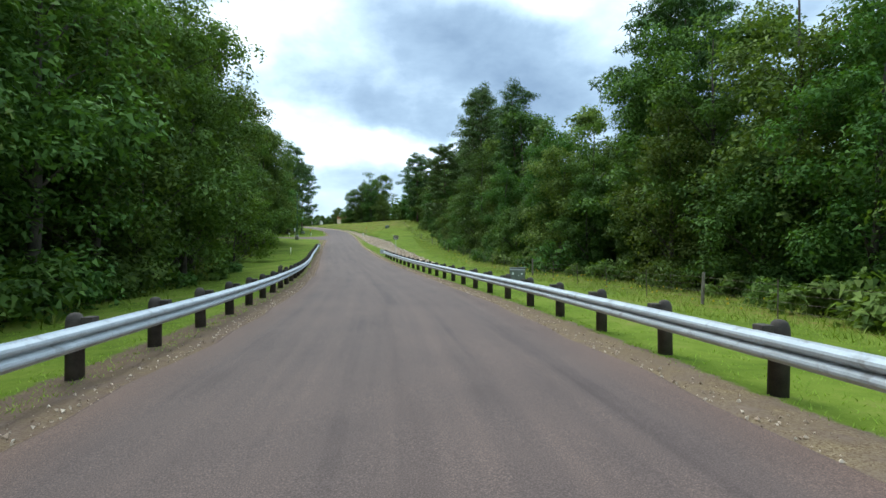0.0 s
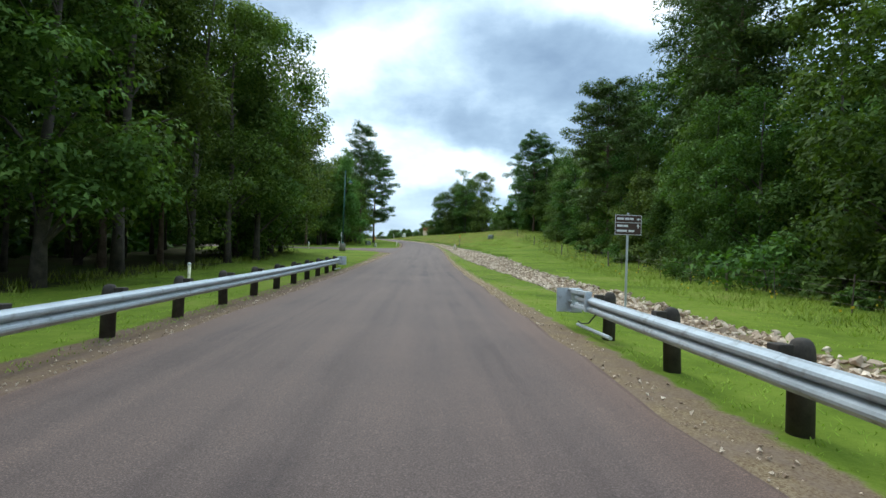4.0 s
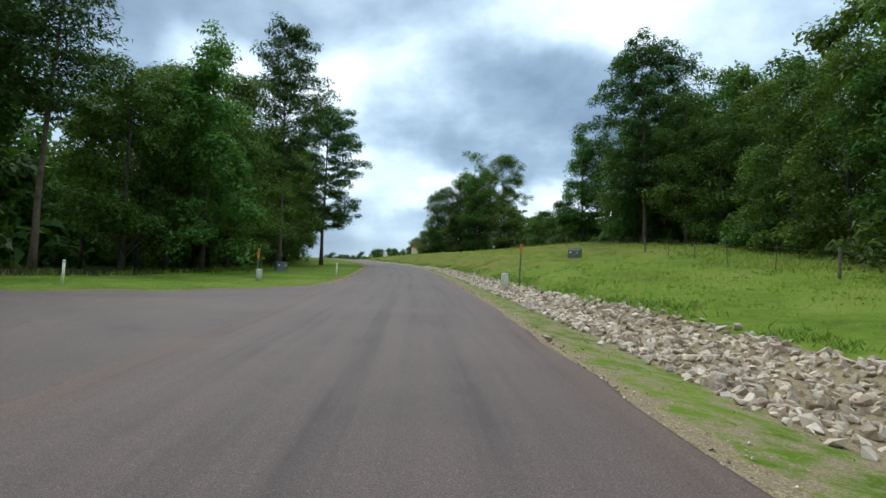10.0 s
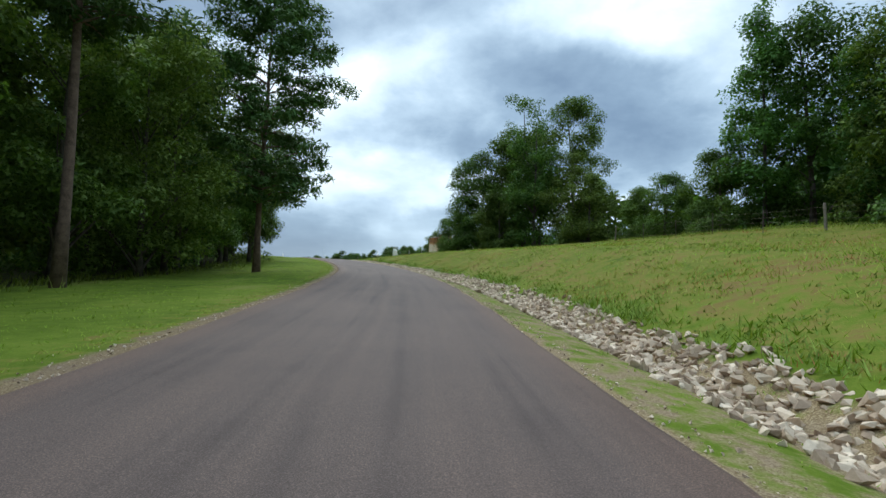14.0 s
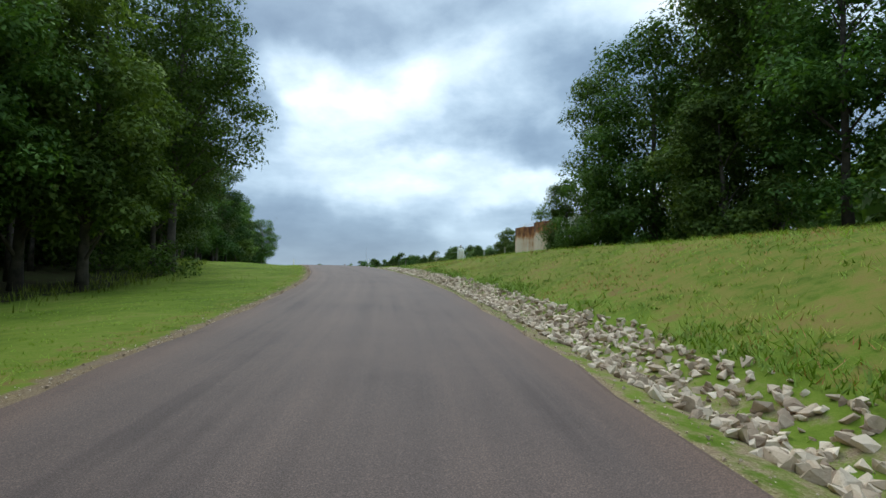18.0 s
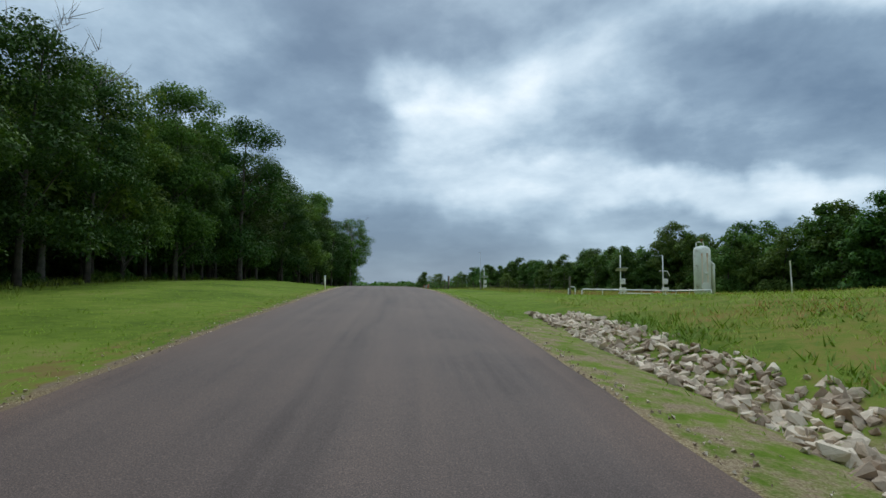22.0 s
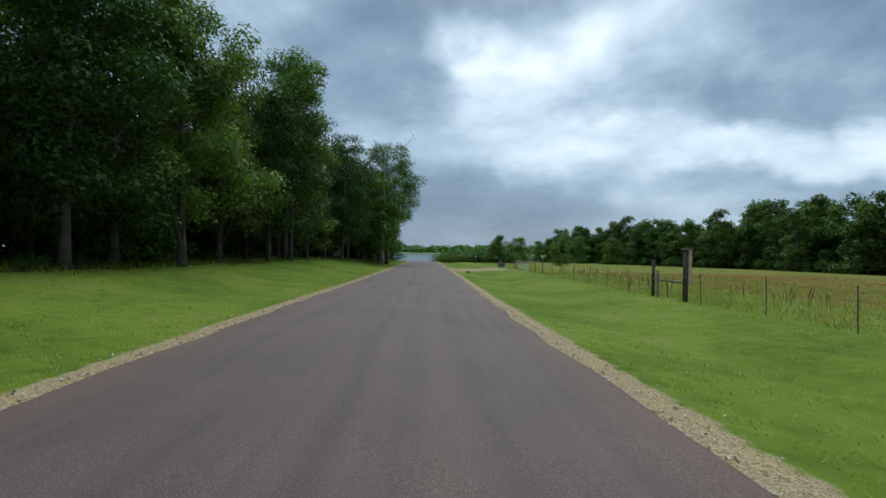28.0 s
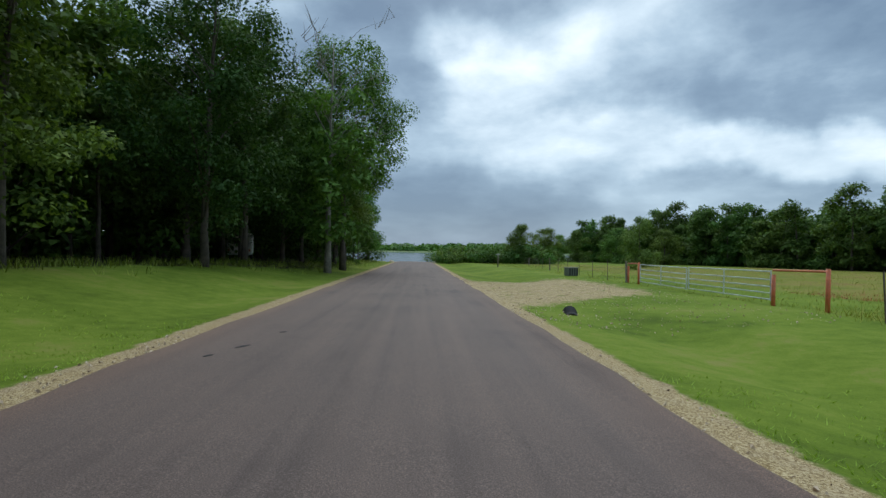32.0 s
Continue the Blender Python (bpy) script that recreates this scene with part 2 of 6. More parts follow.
def ground_cover():
    """Grass, forest litter, dry tall grass and gravel, laid out by the 'cover' attribute."""
    m, nt, b = material("ground_cover", 0.95)
    p = place(nt)
    at = nt.nodes.new("ShaderNodeVertexColor")
    at.layer_name = "cover"
    sp = nt.nodes.new("ShaderNodeSeparateColor")
    nt.links.new(at.outputs[0], sp.inputs[0])
    n1, n2, n3 = noise_tex(nt, 0.22, 5, 0.6, p), noise_tex(nt, 2.2, 6, 0.65, p), noise_tex(nt, 28, 4, 0.7, p)
    f = calc(nt, "ADD", calc(nt, "MULTIPLY", n1, 0.5), calc(nt, "ADD", calc(nt, "MULTIPLY", n2, 0.3), calc(nt, "MULTIPLY", n3, 0.2)))
    grass = ramp(nt, f, ((0.36, (0.060, 0.088, 0.014)), (0.45, (0.105, 0.154, 0.018)), (0.54, (0.152, 0.204, 0.027)), (0.65, (0.23, 0.205, 0.066))))
    litter = ramp(nt, f, ((0.35, (0.022, 0.017, 0.010)), (0.5, (0.045, 0.042, 0.018)), (0.62, (0.05, 0.075, 0.018)), (0.75, (0.085, 0.062, 0.036))))
    dry = ramp(nt, f, ((0.36, (0.09, 0.125, 0.022)), (0.46, (0.150, 0.168, 0.030)), (0.54, (0.205, 0.178, 0.044)), (0.60, (0.20, 0.128, 0.05)), (0.68, (0.17, 0.18, 0.04))))
    v = nt.nodes.new("ShaderNodeTexVoronoi")
    v.inputs["Scale"].default_value = 62
    nt.links.new(p, v.inputs["Vector"])
    stones = nt.nodes.new("ShaderNodeSeparateColor")
    nt.links.new(v.outputs["Color"], stones.inputs[0])
    gravel = ramp(nt, calc(nt, "ADD", calc(nt, "MULTIPLY", stones.outputs[0], 0.6), calc(nt, "MULTIPLY", n2, 0.4)),
                  ((0.2, (0.17, 0.11, 0.052)), (0.5, (0.37, 0.272, 0.14)), (0.8, (0.57, 0.455, 0.275))))
    earth = ramp(nt, calc(nt, "ADD", calc(nt, "MULTIPLY", n2, 0.6), calc(nt, "MULTIPLY", n3, 0.4)), ((0.35, (0.075, 0.046, 0.034)), (0.5, (0.125, 0.082, 0.060)), (0.65, (0.22, 0.16, 0.115))))
    loam = calc(nt, "ADD", at.outputs["Alpha"], calc(nt, "MULTIPLY", calc(nt, "SUBTRACT", n2, 0.5), 1.6), True)
    gravel = mixed(nt, loam, gravel, earth)
    edge = calc(nt, "MULTIPLY", calc(nt, "SUBTRACT", n2, 0.5), 1.3)

    def mask(ch):
        return ramp(nt, calc(nt, "ADD", sp.outputs[ch], edge), ((0.38, (0, 0, 0)), (0.62, (1, 1, 1))))
    col = mixed(nt, mask(1), grass, dry)
    col = mixed(nt, mask(0), col, litter)
    col = mixed(nt, mask(2), col, gravel)
    nt.links.new(col, b.inputs["Base Color"])
    b.inputs["Specular IOR Level"].default_value = 0.05
    bump(nt, b, f, 0.7, 0.08)
    return m


M_ASPHALT = asphalt("chip_seal_asphalt")
M_GROUND = ground_cover()
M_BARK = surface("grey_brown_bark", (0.035, 0.028, 0.022), (0.13, 0.105, 0.085), 0.95, scale=2.5, fine=22, relief=0.8)
M_PINE_BARK = surface("reddish_pine_bark", (0.06, 0.035, 0.024), (0.21, 0.14, 0.10), 0.95, scale=3, fine=18, relief=0.9)
M_PALE_BARK = surface("pale_bark", (0.10, 0.09, 0.075), (0.32, 0.29, 0.25), 0.95, scale=3, fine=25, relief=0.6)
M_LEAF = leafy("broad_leaves", (0.050, 0.090, 0.022), (0.132, 0.208, 0.048), (0.22, 0.30, 0.075), 0.40)
M_LEAF_LIGHT = leafy("light_leaves", (0.078, 0.150, 0.035), (0.15, 0.255, 0.06), (0.22, 0.33, 0.085), 0.38, 0.1)
M_LEAF_YELLOW = leafy("yellow_green_leaves", (0.085, 0.125, 0.02), (0.165, 0.225, 0.032), (0.25, 0.30, 0.05), 0.38, 0.1)
M_LEAF_DARK = leafy("dark_leaves", (0.042, 0.084, 0.021), (0.097, 0.176, 0.038), (0.165, 0.245, 0.056), 0.38)
M_LEAF_DEEP = leafy("deep_green_leaves", (0.030, 0.060, 0.018), (0.068, 0.125, 0.030), (0.12, 0.18, 0.045), 0.3)
M_NEEDLE = leafy("pine_needles", (0.046, 0.086, 0.026), (0.09, 0.155, 0.045), (0.14, 0.215, 0.066), 0.2, 0.15)
M_BLADE = leafy("grass_blades", (0.195, 0.275, 0.036), (0.265, 0.36, 0.05), (0.36, 0.40, 0.09), 0.4, 0.05)
M_DRY = leafy("dry_grass_stems", (0.26, 0.125, 0.05), (0.38, 0.19, 0.08), (0.46, 0.29, 0.13), 0.3, 0.05)
M_ZINC = surface("galvanised_steel", (0.44, 0.48, 0.50), (0.60, 0.64, 0.66), 0.85, 0.0, scale=2, fine=30, relief=0.05, spot=(0.30, 0.29, 0.28))
M_POST_WOOD = surface("creosoted_wood", (0.028, 0.022, 0.018), (0.085, 0.068, 0.052), 0.9, scale=5, fine=50, relief=0.5, by_object=0.25)
M_GREY_WOOD = surface("weathered_wood", (0.10, 0.085, 0.065), (0.26, 0.22, 0.17), 0.9, scale=6, fine=50, relief=0.5, by_object=0.2)
M_STONE = surface("pale_riprap", (0.38, 0.27, 0.185), (0.78, 0.615, 0.455), 0.88, scale=2.2, fine=18, relief=0.5, spot=(0.24, 0.185, 0.155), by_object=0.25, local=True)
M_GREEN = surface("green_painted_steel", (0.012, 0.06, 0.045), (0.03, 0.12, 0.09), 0.45, 0.1, scale=3, fine=40, relief=0.05)
M_CONCRETE = surface("old_concrete", (0.16, 0.135, 0.105), (0.34, 0.30, 0.25), 0.9, scale=3, fine=40, relief=0.3, spot=(0.12, 0.10, 0.08))
M_YELLOWED = surface("yellowed_white_plastic", (0.80, 0.75, 0.50), (0.90, 0.86, 0.64), 0.55, scale=4, fine=40, relief=0.06, spot=(0.45, 0.38, 0.25))
M_PALE_PLASTIC = surface("pale_grey_plastic", (0.62, 0.58, 0.47), (0.78, 0.74, 0.62), 0.5, scale=3, fine=40, relief=0.05)
M_CABINET = surface("grey_green_cabinet", (0.11, 0.125, 0.105), (0.19, 0.21, 0.18), 0.55, 0.1, scale=3, fine=40, relief=0.08)


def rust_streaks():
    """Pale old paint with rust that has run down the shell, browner towards the rim."""
    m, nt, b = material("rust_streaked_steel", 0.8, 0.1)
    co = nt.nodes.new("ShaderNodeTexCoord").outputs["Object"]
    mp = nt.nodes.new("ShaderNodeMapping")
    mp.inputs["Scale"].default_value = (2.4, 2.4, 0.22)
    nt.links.new(co, mp.inputs[0])
    run = noise_tex(nt, 1.3, 6, 0.62, mp.outputs[0])
    blot = noise_tex(nt, 0.8, 5, 0.6, co)
    grain = noise_tex(nt, 30, 4, 0.6, co)
    sp = nt.nodes.new("ShaderNodeSeparateXYZ")
    nt.links.new(co, sp.inputs[0])
    up = calc(nt, "MULTIPLY", ramp(nt, calc(nt, "MULTIPLY", sp.outputs[2], 0.25), ((0.1, (0, 0, 0)), (0.62, (0.25, 0.25, 0.25)), (0.80, (0.9, 0.9, 0.9)), (1.0, (1, 1, 1)))), 0.34)
    f = calc(nt, "ADD", calc(nt, "ADD", calc(nt, "MULTIPLY", run, 0.55), calc(nt, "MULTIPLY", blot, 0.4)), calc(nt, "SUBTRACT", up, 0.09))
    f = calc(nt, "ADD", f, calc(nt, "MULTIPLY", calc(nt, "SUBTRACT", grain, 0.5), 0.12))
    col = ramp(nt, f, ((0.40, (0.80, 0.66, 0.52)), (0.52, (0.72, 0.52, 0.36)), (0.61, (0.50, 0.22, 0.08)), (0.72, (0.17, 0.065, 0.03)), (0.84, (0.07, 0.04, 0.03))))
    nt.links.new(col, b.inputs["Base Color"])
    bump(nt, b, grain, 0.2, 0.02)
    return m


M_RUST = rust_streaks()
M_WHITE = surface("weathered_white_paint", (0.64, 0.61, 0.53), (0.86, 0.84, 0.77), 0.6, scale=1.6, fine=25, relief=0.1, spot=(0.34, 0.27, 0.18))
M_ORANGE = surface("orange_red_paint", (0.42, 0.085, 0.03), (0.62, 0.16, 0.06), 0.6, scale=3, fine=30, relief=0.1, spot=(0.22, 0.09, 0.05))
M_BROWN = surface("brown_sign_face", (0.05, 0.022, 0.014), (0.075, 0.034, 0.022), 0.45, scale=2, fine=30, relief=0.03)
M_SIGN_WHITE = surface("white_sign_legend", (0.72, 0.72, 0.72), (0.82, 0.82, 0.82), 0.45, scale=5, fine=40, relief=0.0)
M_SIGN_BACK = surface("bare_aluminium", (0.42, 0.44, 0.45), (0.62, 0.64, 0.65), 0.5, 0.5, scale=3, fine=30, relief=0.05)
M_TAR = surface("dull_black_pipe", (0.008, 0.008, 0.008), (0.022, 0.021, 0.02), 0.95, scale=5, fine=40, relief=0.05)
M_BLACK = surface("black_plastic", (0.01, 0.01, 0.011), (0.03, 0.03, 0.032), 0.5, scale=5, fine=40, relief=0.05)
M_WIRE = surface("rusty_wire", (0.09, 0.06, 0.045), (0.22, 0.18, 0.15), 0.7, 0.5, scale=5, fine=60, relief=0.0)
M_PANEL = surface("solar_panel_back", (0.30, 0.31, 0.32), (0.52, 0.53, 0.53), 0.5, 0.2, scale=4, fine=30, relief=0.05)


def water_material():
    m, nt, b = material("lake_water", 0.12)
    b.inputs["Base Color"].default_value = (0.03, 0.05, 0.055, 1)
    p = place(nt)
    bump(nt, b, noise_tex(nt, 0.6, 5, 0.6, p), 0.25, 0.3)
    return m


M_WATER = water_material()
M_FAR_GRASS = surface("far_shore_grass", (0.06, 0.10, 0.02), (0.13, 0.19, 0.05), 0.95, scale=0.01, fine=0.1, relief=0.0)

# ---------------------------------------------------------------- the road's line
# centre line of the road, about every 15.2 m: x, y, height
CENTRE = [(0.9, -15.2, -0.08), (-0.38, 0.0, -0.22), (-2.55, 15.1, -0.23), (-5.2, 30.0, -0.09), (-8.1, 45.0, 0.38), (-10.8, 59.9, 0.94), (-13.6, 74.9, 1.60),
          (-16.2, 90.0, 2.41), (-18.7, 105.0, 3.28), (-21.3, 120.0, 4.22), (-24.2, 135.0, 5.15), (-27.4, 149.9, 6.1),
          (-31.0, 164.7, 7.06), (-35.4, 179.3, 7.93), (-40.8, 193.5, 8.86), (-47.2, 207.4, 9.83), (-54.7, 220.6, 10.82),
          (-62.8, 233.5, 11.63), (-71.3, 246.2, 12.15), (-80.2, 258.6, 12.42), (-89.1, 271.0, 12.54), (-98.1, 283.2, 12.42),
          (-107.1, 295.6, 12.23), (-116.0, 308.0, 12.1)]
STEP = 15.24
LAKE = 8.6


def build_line():
    c = np.array(CENTRE)
    back = c[0] - np.outer(np.arange(12, 0, -1), [-0.9, STEP, -0.05])
    ahead = c[-1] + np.outer(np.arange(1, 26), [-0.5845 * STEP, 0.8114 * STEP, -0.115])
    c = np.vstack([back, c, ahead])
    u = np.linspace(0, len(c) - 3.001, (len(c) - 3) * 30)
    i, f = u.astype(int), (u % 1)[:, None]
    a, b, p, q = c[i], c[i + 1], c[i + 2], c[i + 3]
    pts = 0.5 * (2 * b + (p - a) * f + (2 * a - 5 * b + 4 * p - q) * f ** 2 + (3 * b - a - 3 * p + q) * f ** 3)
    s = np.concatenate([[0], np.cumsum(np.hypot(*np.diff(pts[:, :2], axis=0).T))])
    s -= s[np.argmin(np.abs(pts[:, 1]))]
    return s, pts


LINE_S, LINE = build_line()
LINE[:, 2] = np.convolve(np.pad(LINE[:, 2], 20, mode="edge"), np.ones(41) / 41, "valid")
TANGENT = np.gradient(LINE[:, :2], axis=0)
TANGENT /= np.linalg.norm(TANGENT, axis=1)[:, None]
S_MIN, S_MAX = float(LINE_S[0]), float(LINE_S[-1])


def smooth(a, b, x):
    t = np.clip((np.asarray(x, float) - a) / (b - a), 0, 1)
    return t * t * (3 - 2 * t)


def centre(s):
    """Centre of the road at s metres (arrays too), with the height of the crown and the direction."""
    s = np.asarray(s, float)
    over = s - np.clip(s, S_MIN, S_MAX)
    q = [np.interp(s, LINE_S, LINE[:, k]) for k in range(3)]
    t = [np.interp(s, LINE_S, TANGENT[:, k]) for k in range(2)]
    return q[0] + over * t[0], q[1] + over * t[1], q[2], t[0], t[1]


# lay of the land: stations, then heights above the road at 12 and 26 m to the right, and 12 and 26 m to the left
STATIONS = (-80, 0, 30, 50, 80, 110, 130, 146, 170, 195, 215, 235, 255, 270, 300, 345, 400, 440)
RIGHT_12 = (-.6, -.6, -.5, -.3, -.1, .1, .9, 1.7, 2.4, 2.4, 2.0, 1.0, -.1, -.45, -.25, .05, .1, 0)
RIGHT_26 = (-.8, -.8, -.6, -.4, .3, 1.0, 2.4, 3.4, 4.2, 3.9, 3.2, 2.2, .1, -.75, -.35, -.1, .1, 0)
LEFT_12 = (-.6, -.6, -.5, -.4, -.1, -.1, -.1, -.2, -.4, -.5, -.4, -.1, .1, .3, .5, .9, .7, .3)
LEFT_26 = (-1.2, -1.2, -1., -.7, -.2, -.1, -.2, -.5, -1., -1.2, -.8, -.2, .2, .4, .7, 1.1, .8, .3)
# riprap ditch on the right: stations, inner and outer edge, depth
DITCH_S = (28, 40, 52, 70, 81, 87, 91, 101, 113, 130, 150, 170, 190, 204, 232, 244)
DITCH_IN = (6.3, 6.5, 6.7, 6.5, 6.05, 5.8, 5.45, 5.2, 5.0, 4.75, 4.7, 4.4, 3.9, 3.95, 4.7, 5.0)
DITCH_OUT = (8.2, 8.6, 9.1, 9.5, 9.5, 9.65, 10.0, 10.0, 9.0, 7.1, 6.5, 6.25, 6.0, 6.05, 6.5, 6.6)


def shore(d):
    return 452 + 130 * smooth(14, 60, np.abs(d)) * (d > 0) + 45 * smooth(10, 40, -d)


def relief(s, d):
    """Height of the ground above the road's crown."""
    s, d = np.asarray(s, float), np.asarray(d, float)
    r12, r26 = np.interp(s, STATIONS, RIGHT_12), np.interp(s, STATIONS, RIGHT_26)
    l12, l26 = np.interp(s, STATIONS, LEFT_12), np.interp(s, STATIONS, LEFT_26)
    a = np.abs(d)
    shoulder = -0.085 - 0.08 * smooth(3.2, 5.0, a)
    right = shoulder + (r12 + 0.12) * smooth(4.8, 12.5, a) + (r26 - r12) * smooth(11, 27, a)
    left = shoulder + (l12 + 0.12) * smooth(4.8, 12, a) + (l26 - l12) * smooth(12, 28, a)
    swale = -0.30 * np.exp(-((a - 7.2) / 1.8) ** 2) * smooth(255, 275, s) * (1 - smooth(425, 440, s)) * (1 - smooth(347, 353, s) * (1 - smooth(366, 373, s)))
    din, dout = np.interp(s, DITCH_S, DITCH_IN), np.interp(s, DITCH_S, DITCH_OUT)
    ditch = -0.34 * np.exp(-((a - (din + dout) / 2) / (0.42 * (dout - din))) ** 2) * smooth(24, 40, s) * (1 - smooth(236, 248, s))
    z = np.where(d > 0, right + swale + ditch, left)
    # the junction's mouth is level with the road
    mouth = smooth(106, 111, s) * (1 - smooth(126, 132, s)) * smooth(3, 5, -d) * (1 - smooth(40, 50, -d))
    z = z * (1 - mouth) - 0.07 * mouth
    far = smooth(60, 200, a)
    return z * (1 - far) + far * np.where(d > 0, -0.3, -1.0)


def wave(x, y):
    return (np.sin(x * 0.9 + 1.3 * np.sin(y * 0.37)) * np.sin(y * 0.8 + 1.1 * np.sin(x * 0.43)) * 0.05
            + np.sin(x * 2.3 + y * 1.1) * np.sin(y * 2.9 - x * 0.7) * 0.02)


def at(s, d, lift=0.0):
    """World place on the ground at s along the road and d metres to its right."""
    s, d = np.asarray(s, float), np.asarray(d, float)
    x, y, z, tx, ty = centre(s)
    dd = np.clip(d, -120, 120)
    rest = d - dd
    X, Y = x + ty * dd + 0.93 * rest, y - tx * dd + 0.36 * rest
    ground = z + relief(s, d)
    ground = ground + wave(X, Y) * smooth(4.3, 6.5, np.abs(d))
    sh = shore(d)
    ground = ground + (LAKE - 1.6 - ground) * smooth(sh - 10, sh + 28, s)
    return X, Y, ground + lift


def spot(s, d, lift=0.0):
    X, Y, Z = at(s, d, lift)
    return Vector((float(X), float(Y), float(Z)))


def heading(s):
    """Turn about z, in degrees, of a thing that looks along the road."""
    *_, tx, ty = centre(s)
    return math.degrees(math.atan2(-float(tx), float(ty)))


# ---------------------------------------------------------------- mesh helpers
def mesh_from(name, verts, faces, mats, smooth_faces=False):
    me = bpy.data.meshes.new(name)
    me.from_pydata([tuple(v) for v in verts], [], [tuple(f) for f in faces])
    for m in (mats if isinstance(mats, (list, tuple)) else [mats]):
        me.materials.append(m)
    if smooth_faces:
        me.polygons.foreach_set("use_smooth", [True] * len(me.polygons))
    me.update()
    return me


def fast_mesh(name, verts, quads, mat, tris=False):
    """A large mesh of quads (or triangles) out of numpy arrays."""
    me = bpy.data.meshes.new(name)
    k = 3 if tris else 4
    n = len(quads)
    me.vertices.add(len(verts))
    me.vertices.foreach_set("co", np.ascontiguousarray(verts, np.float32).ravel())
    me.loops.add(n * k)
    me.loops.foreach_set("vertex_index", np.ascontiguousarray(quads, np.int32).ravel())
    me.polygons.add(n)
    me.polygons.foreach_set("loop_start", np.arange(0, n * k, k, dtype=np.int32))
    me.materials.append(mat)
    me.polygons.foreach_set("use_smooth", np.zeros(n, bool))
    me.update(calc_edges=True)
    return me


def part(name, bm, mat, parent, label="", smooth_faces=False):
    """Links a bmesh as one mesh object under a thing or a part."""
    me = bpy.data.meshes.new(name)
    bmesh.ops.recalc_face_normals(bm, faces=bm.faces)
    bm.to_mesh(me)
    bm.free()
    me.materials.append(mat)
    if smooth_faces:
        me.polygons.foreach_set("use_smooth", [True] * len(me.polygons))
    return hang(name, me, parent, label)


def hang(name, me, parent, label=""):
    ob = new(name, me)
    if parent is not None:
        ob.parent = parent
    if label:
        ob["label"] = label
    return ob


def thing(name, m, label, category, group="", kind=""):
    ob = new(name)
    ob.matrix_world = m
    ob.empty_display_size = 0.2
    return tagged(ob, label, category, group, kind)


def box(sx, sy, sz, x=0, y=0, z=0, bevel=0.0, rot=None, bm=None):
    """A box with its base at z, bevelled."""
    own = bmesh.new()
    bmesh.ops.create_cube(own, size=1)
    bmesh.ops.scale(own, vec=(sx, sy, sz), verts=own.verts)
    if bevel:
        bmesh.ops.bevel(own, geom=own.edges[:], offset=bevel, segments=2, affect="EDGES", profile=0.5)
    if rot is not None:
        bmesh.ops.transform(own, matrix=rot, verts=own.verts)
    bmesh.ops.translate(own, vec=(x, y, z + sz / 2), verts=own.verts)
    return merged(own, bm)


def merged(own, bm):
    if bm is None:
        return own
    me = bpy.data.meshes.new("tmp")
    own.to_mesh(me)
    own.free()
    bm.from_mesh(me)
    bpy.data.meshes.remove(me)
    return bm


def tube(points, radius, sides=8, bm=None, cap=True):
    """A round bar along points; radius is one number or one for each point."""
    own = bmesh.new() if bm is None else bm
    pts = [Vector(p) for p in points]
    rad = radius if isinstance(radius, (list, tuple)) else [radius] * len(pts)
    rings = []
    for i, p in enumerate(pts):
        d = (pts[min(i + 1, len(pts) - 1)] - pts[max(i - 1, 0)]).normalized()
        up = Vector((0, 0, 1)) if abs(d.z) < 0.9 else Vector((1, 0, 0))
        a = d.cross(up).normalized()
        b = d.cross(a).normalized()
        rings.append([own.verts.new(p + (a * math.cos(2 * math.pi * k / sides) + b * math.sin(2 * math.pi * k / sides)) * rad[i]) for k in range(sides)])
    for r, q in zip(rings, rings[1:]):
        for k in range(sides):
            own.faces.new((r[k], r[(k + 1) % sides], q[(k + 1) % sides], q[k]))
    if cap:
        own.faces.new(rings[0][::-1])
        own.faces.new(rings[-1])
    return own


def turned(profile, sides=20, bm=None):
    """A turned solid: (radius, height) pairs from the bottom up, closed at both ends."""
    own = bmesh.new()
    rings = [[own.verts.new((r * math.cos(2 * math.pi * k / sides), r * math.sin(2 * math.pi * k / sides), z)) for k in range(sides)] for r, z in profile]
    for a, b in zip(rings, rings[1:]):
        for k in range(sides):
            own.faces.new((a[k], a[(k + 1) % sides], b[(k + 1) % sides], b[k]))
    own.faces.new(rings[0][::-1])
    own.faces.new(rings[-1])
    return merged(own, bm)


# ---------------------------------------------------------------- ground, road, lake
def grid_faces(rows, cols):
    i = np.arange((rows - 1) * cols).reshape(rows - 1, cols)[:, :-1].ravel()
    return np.stack([i, i + 1, i + cols + 1, i + cols], 1)


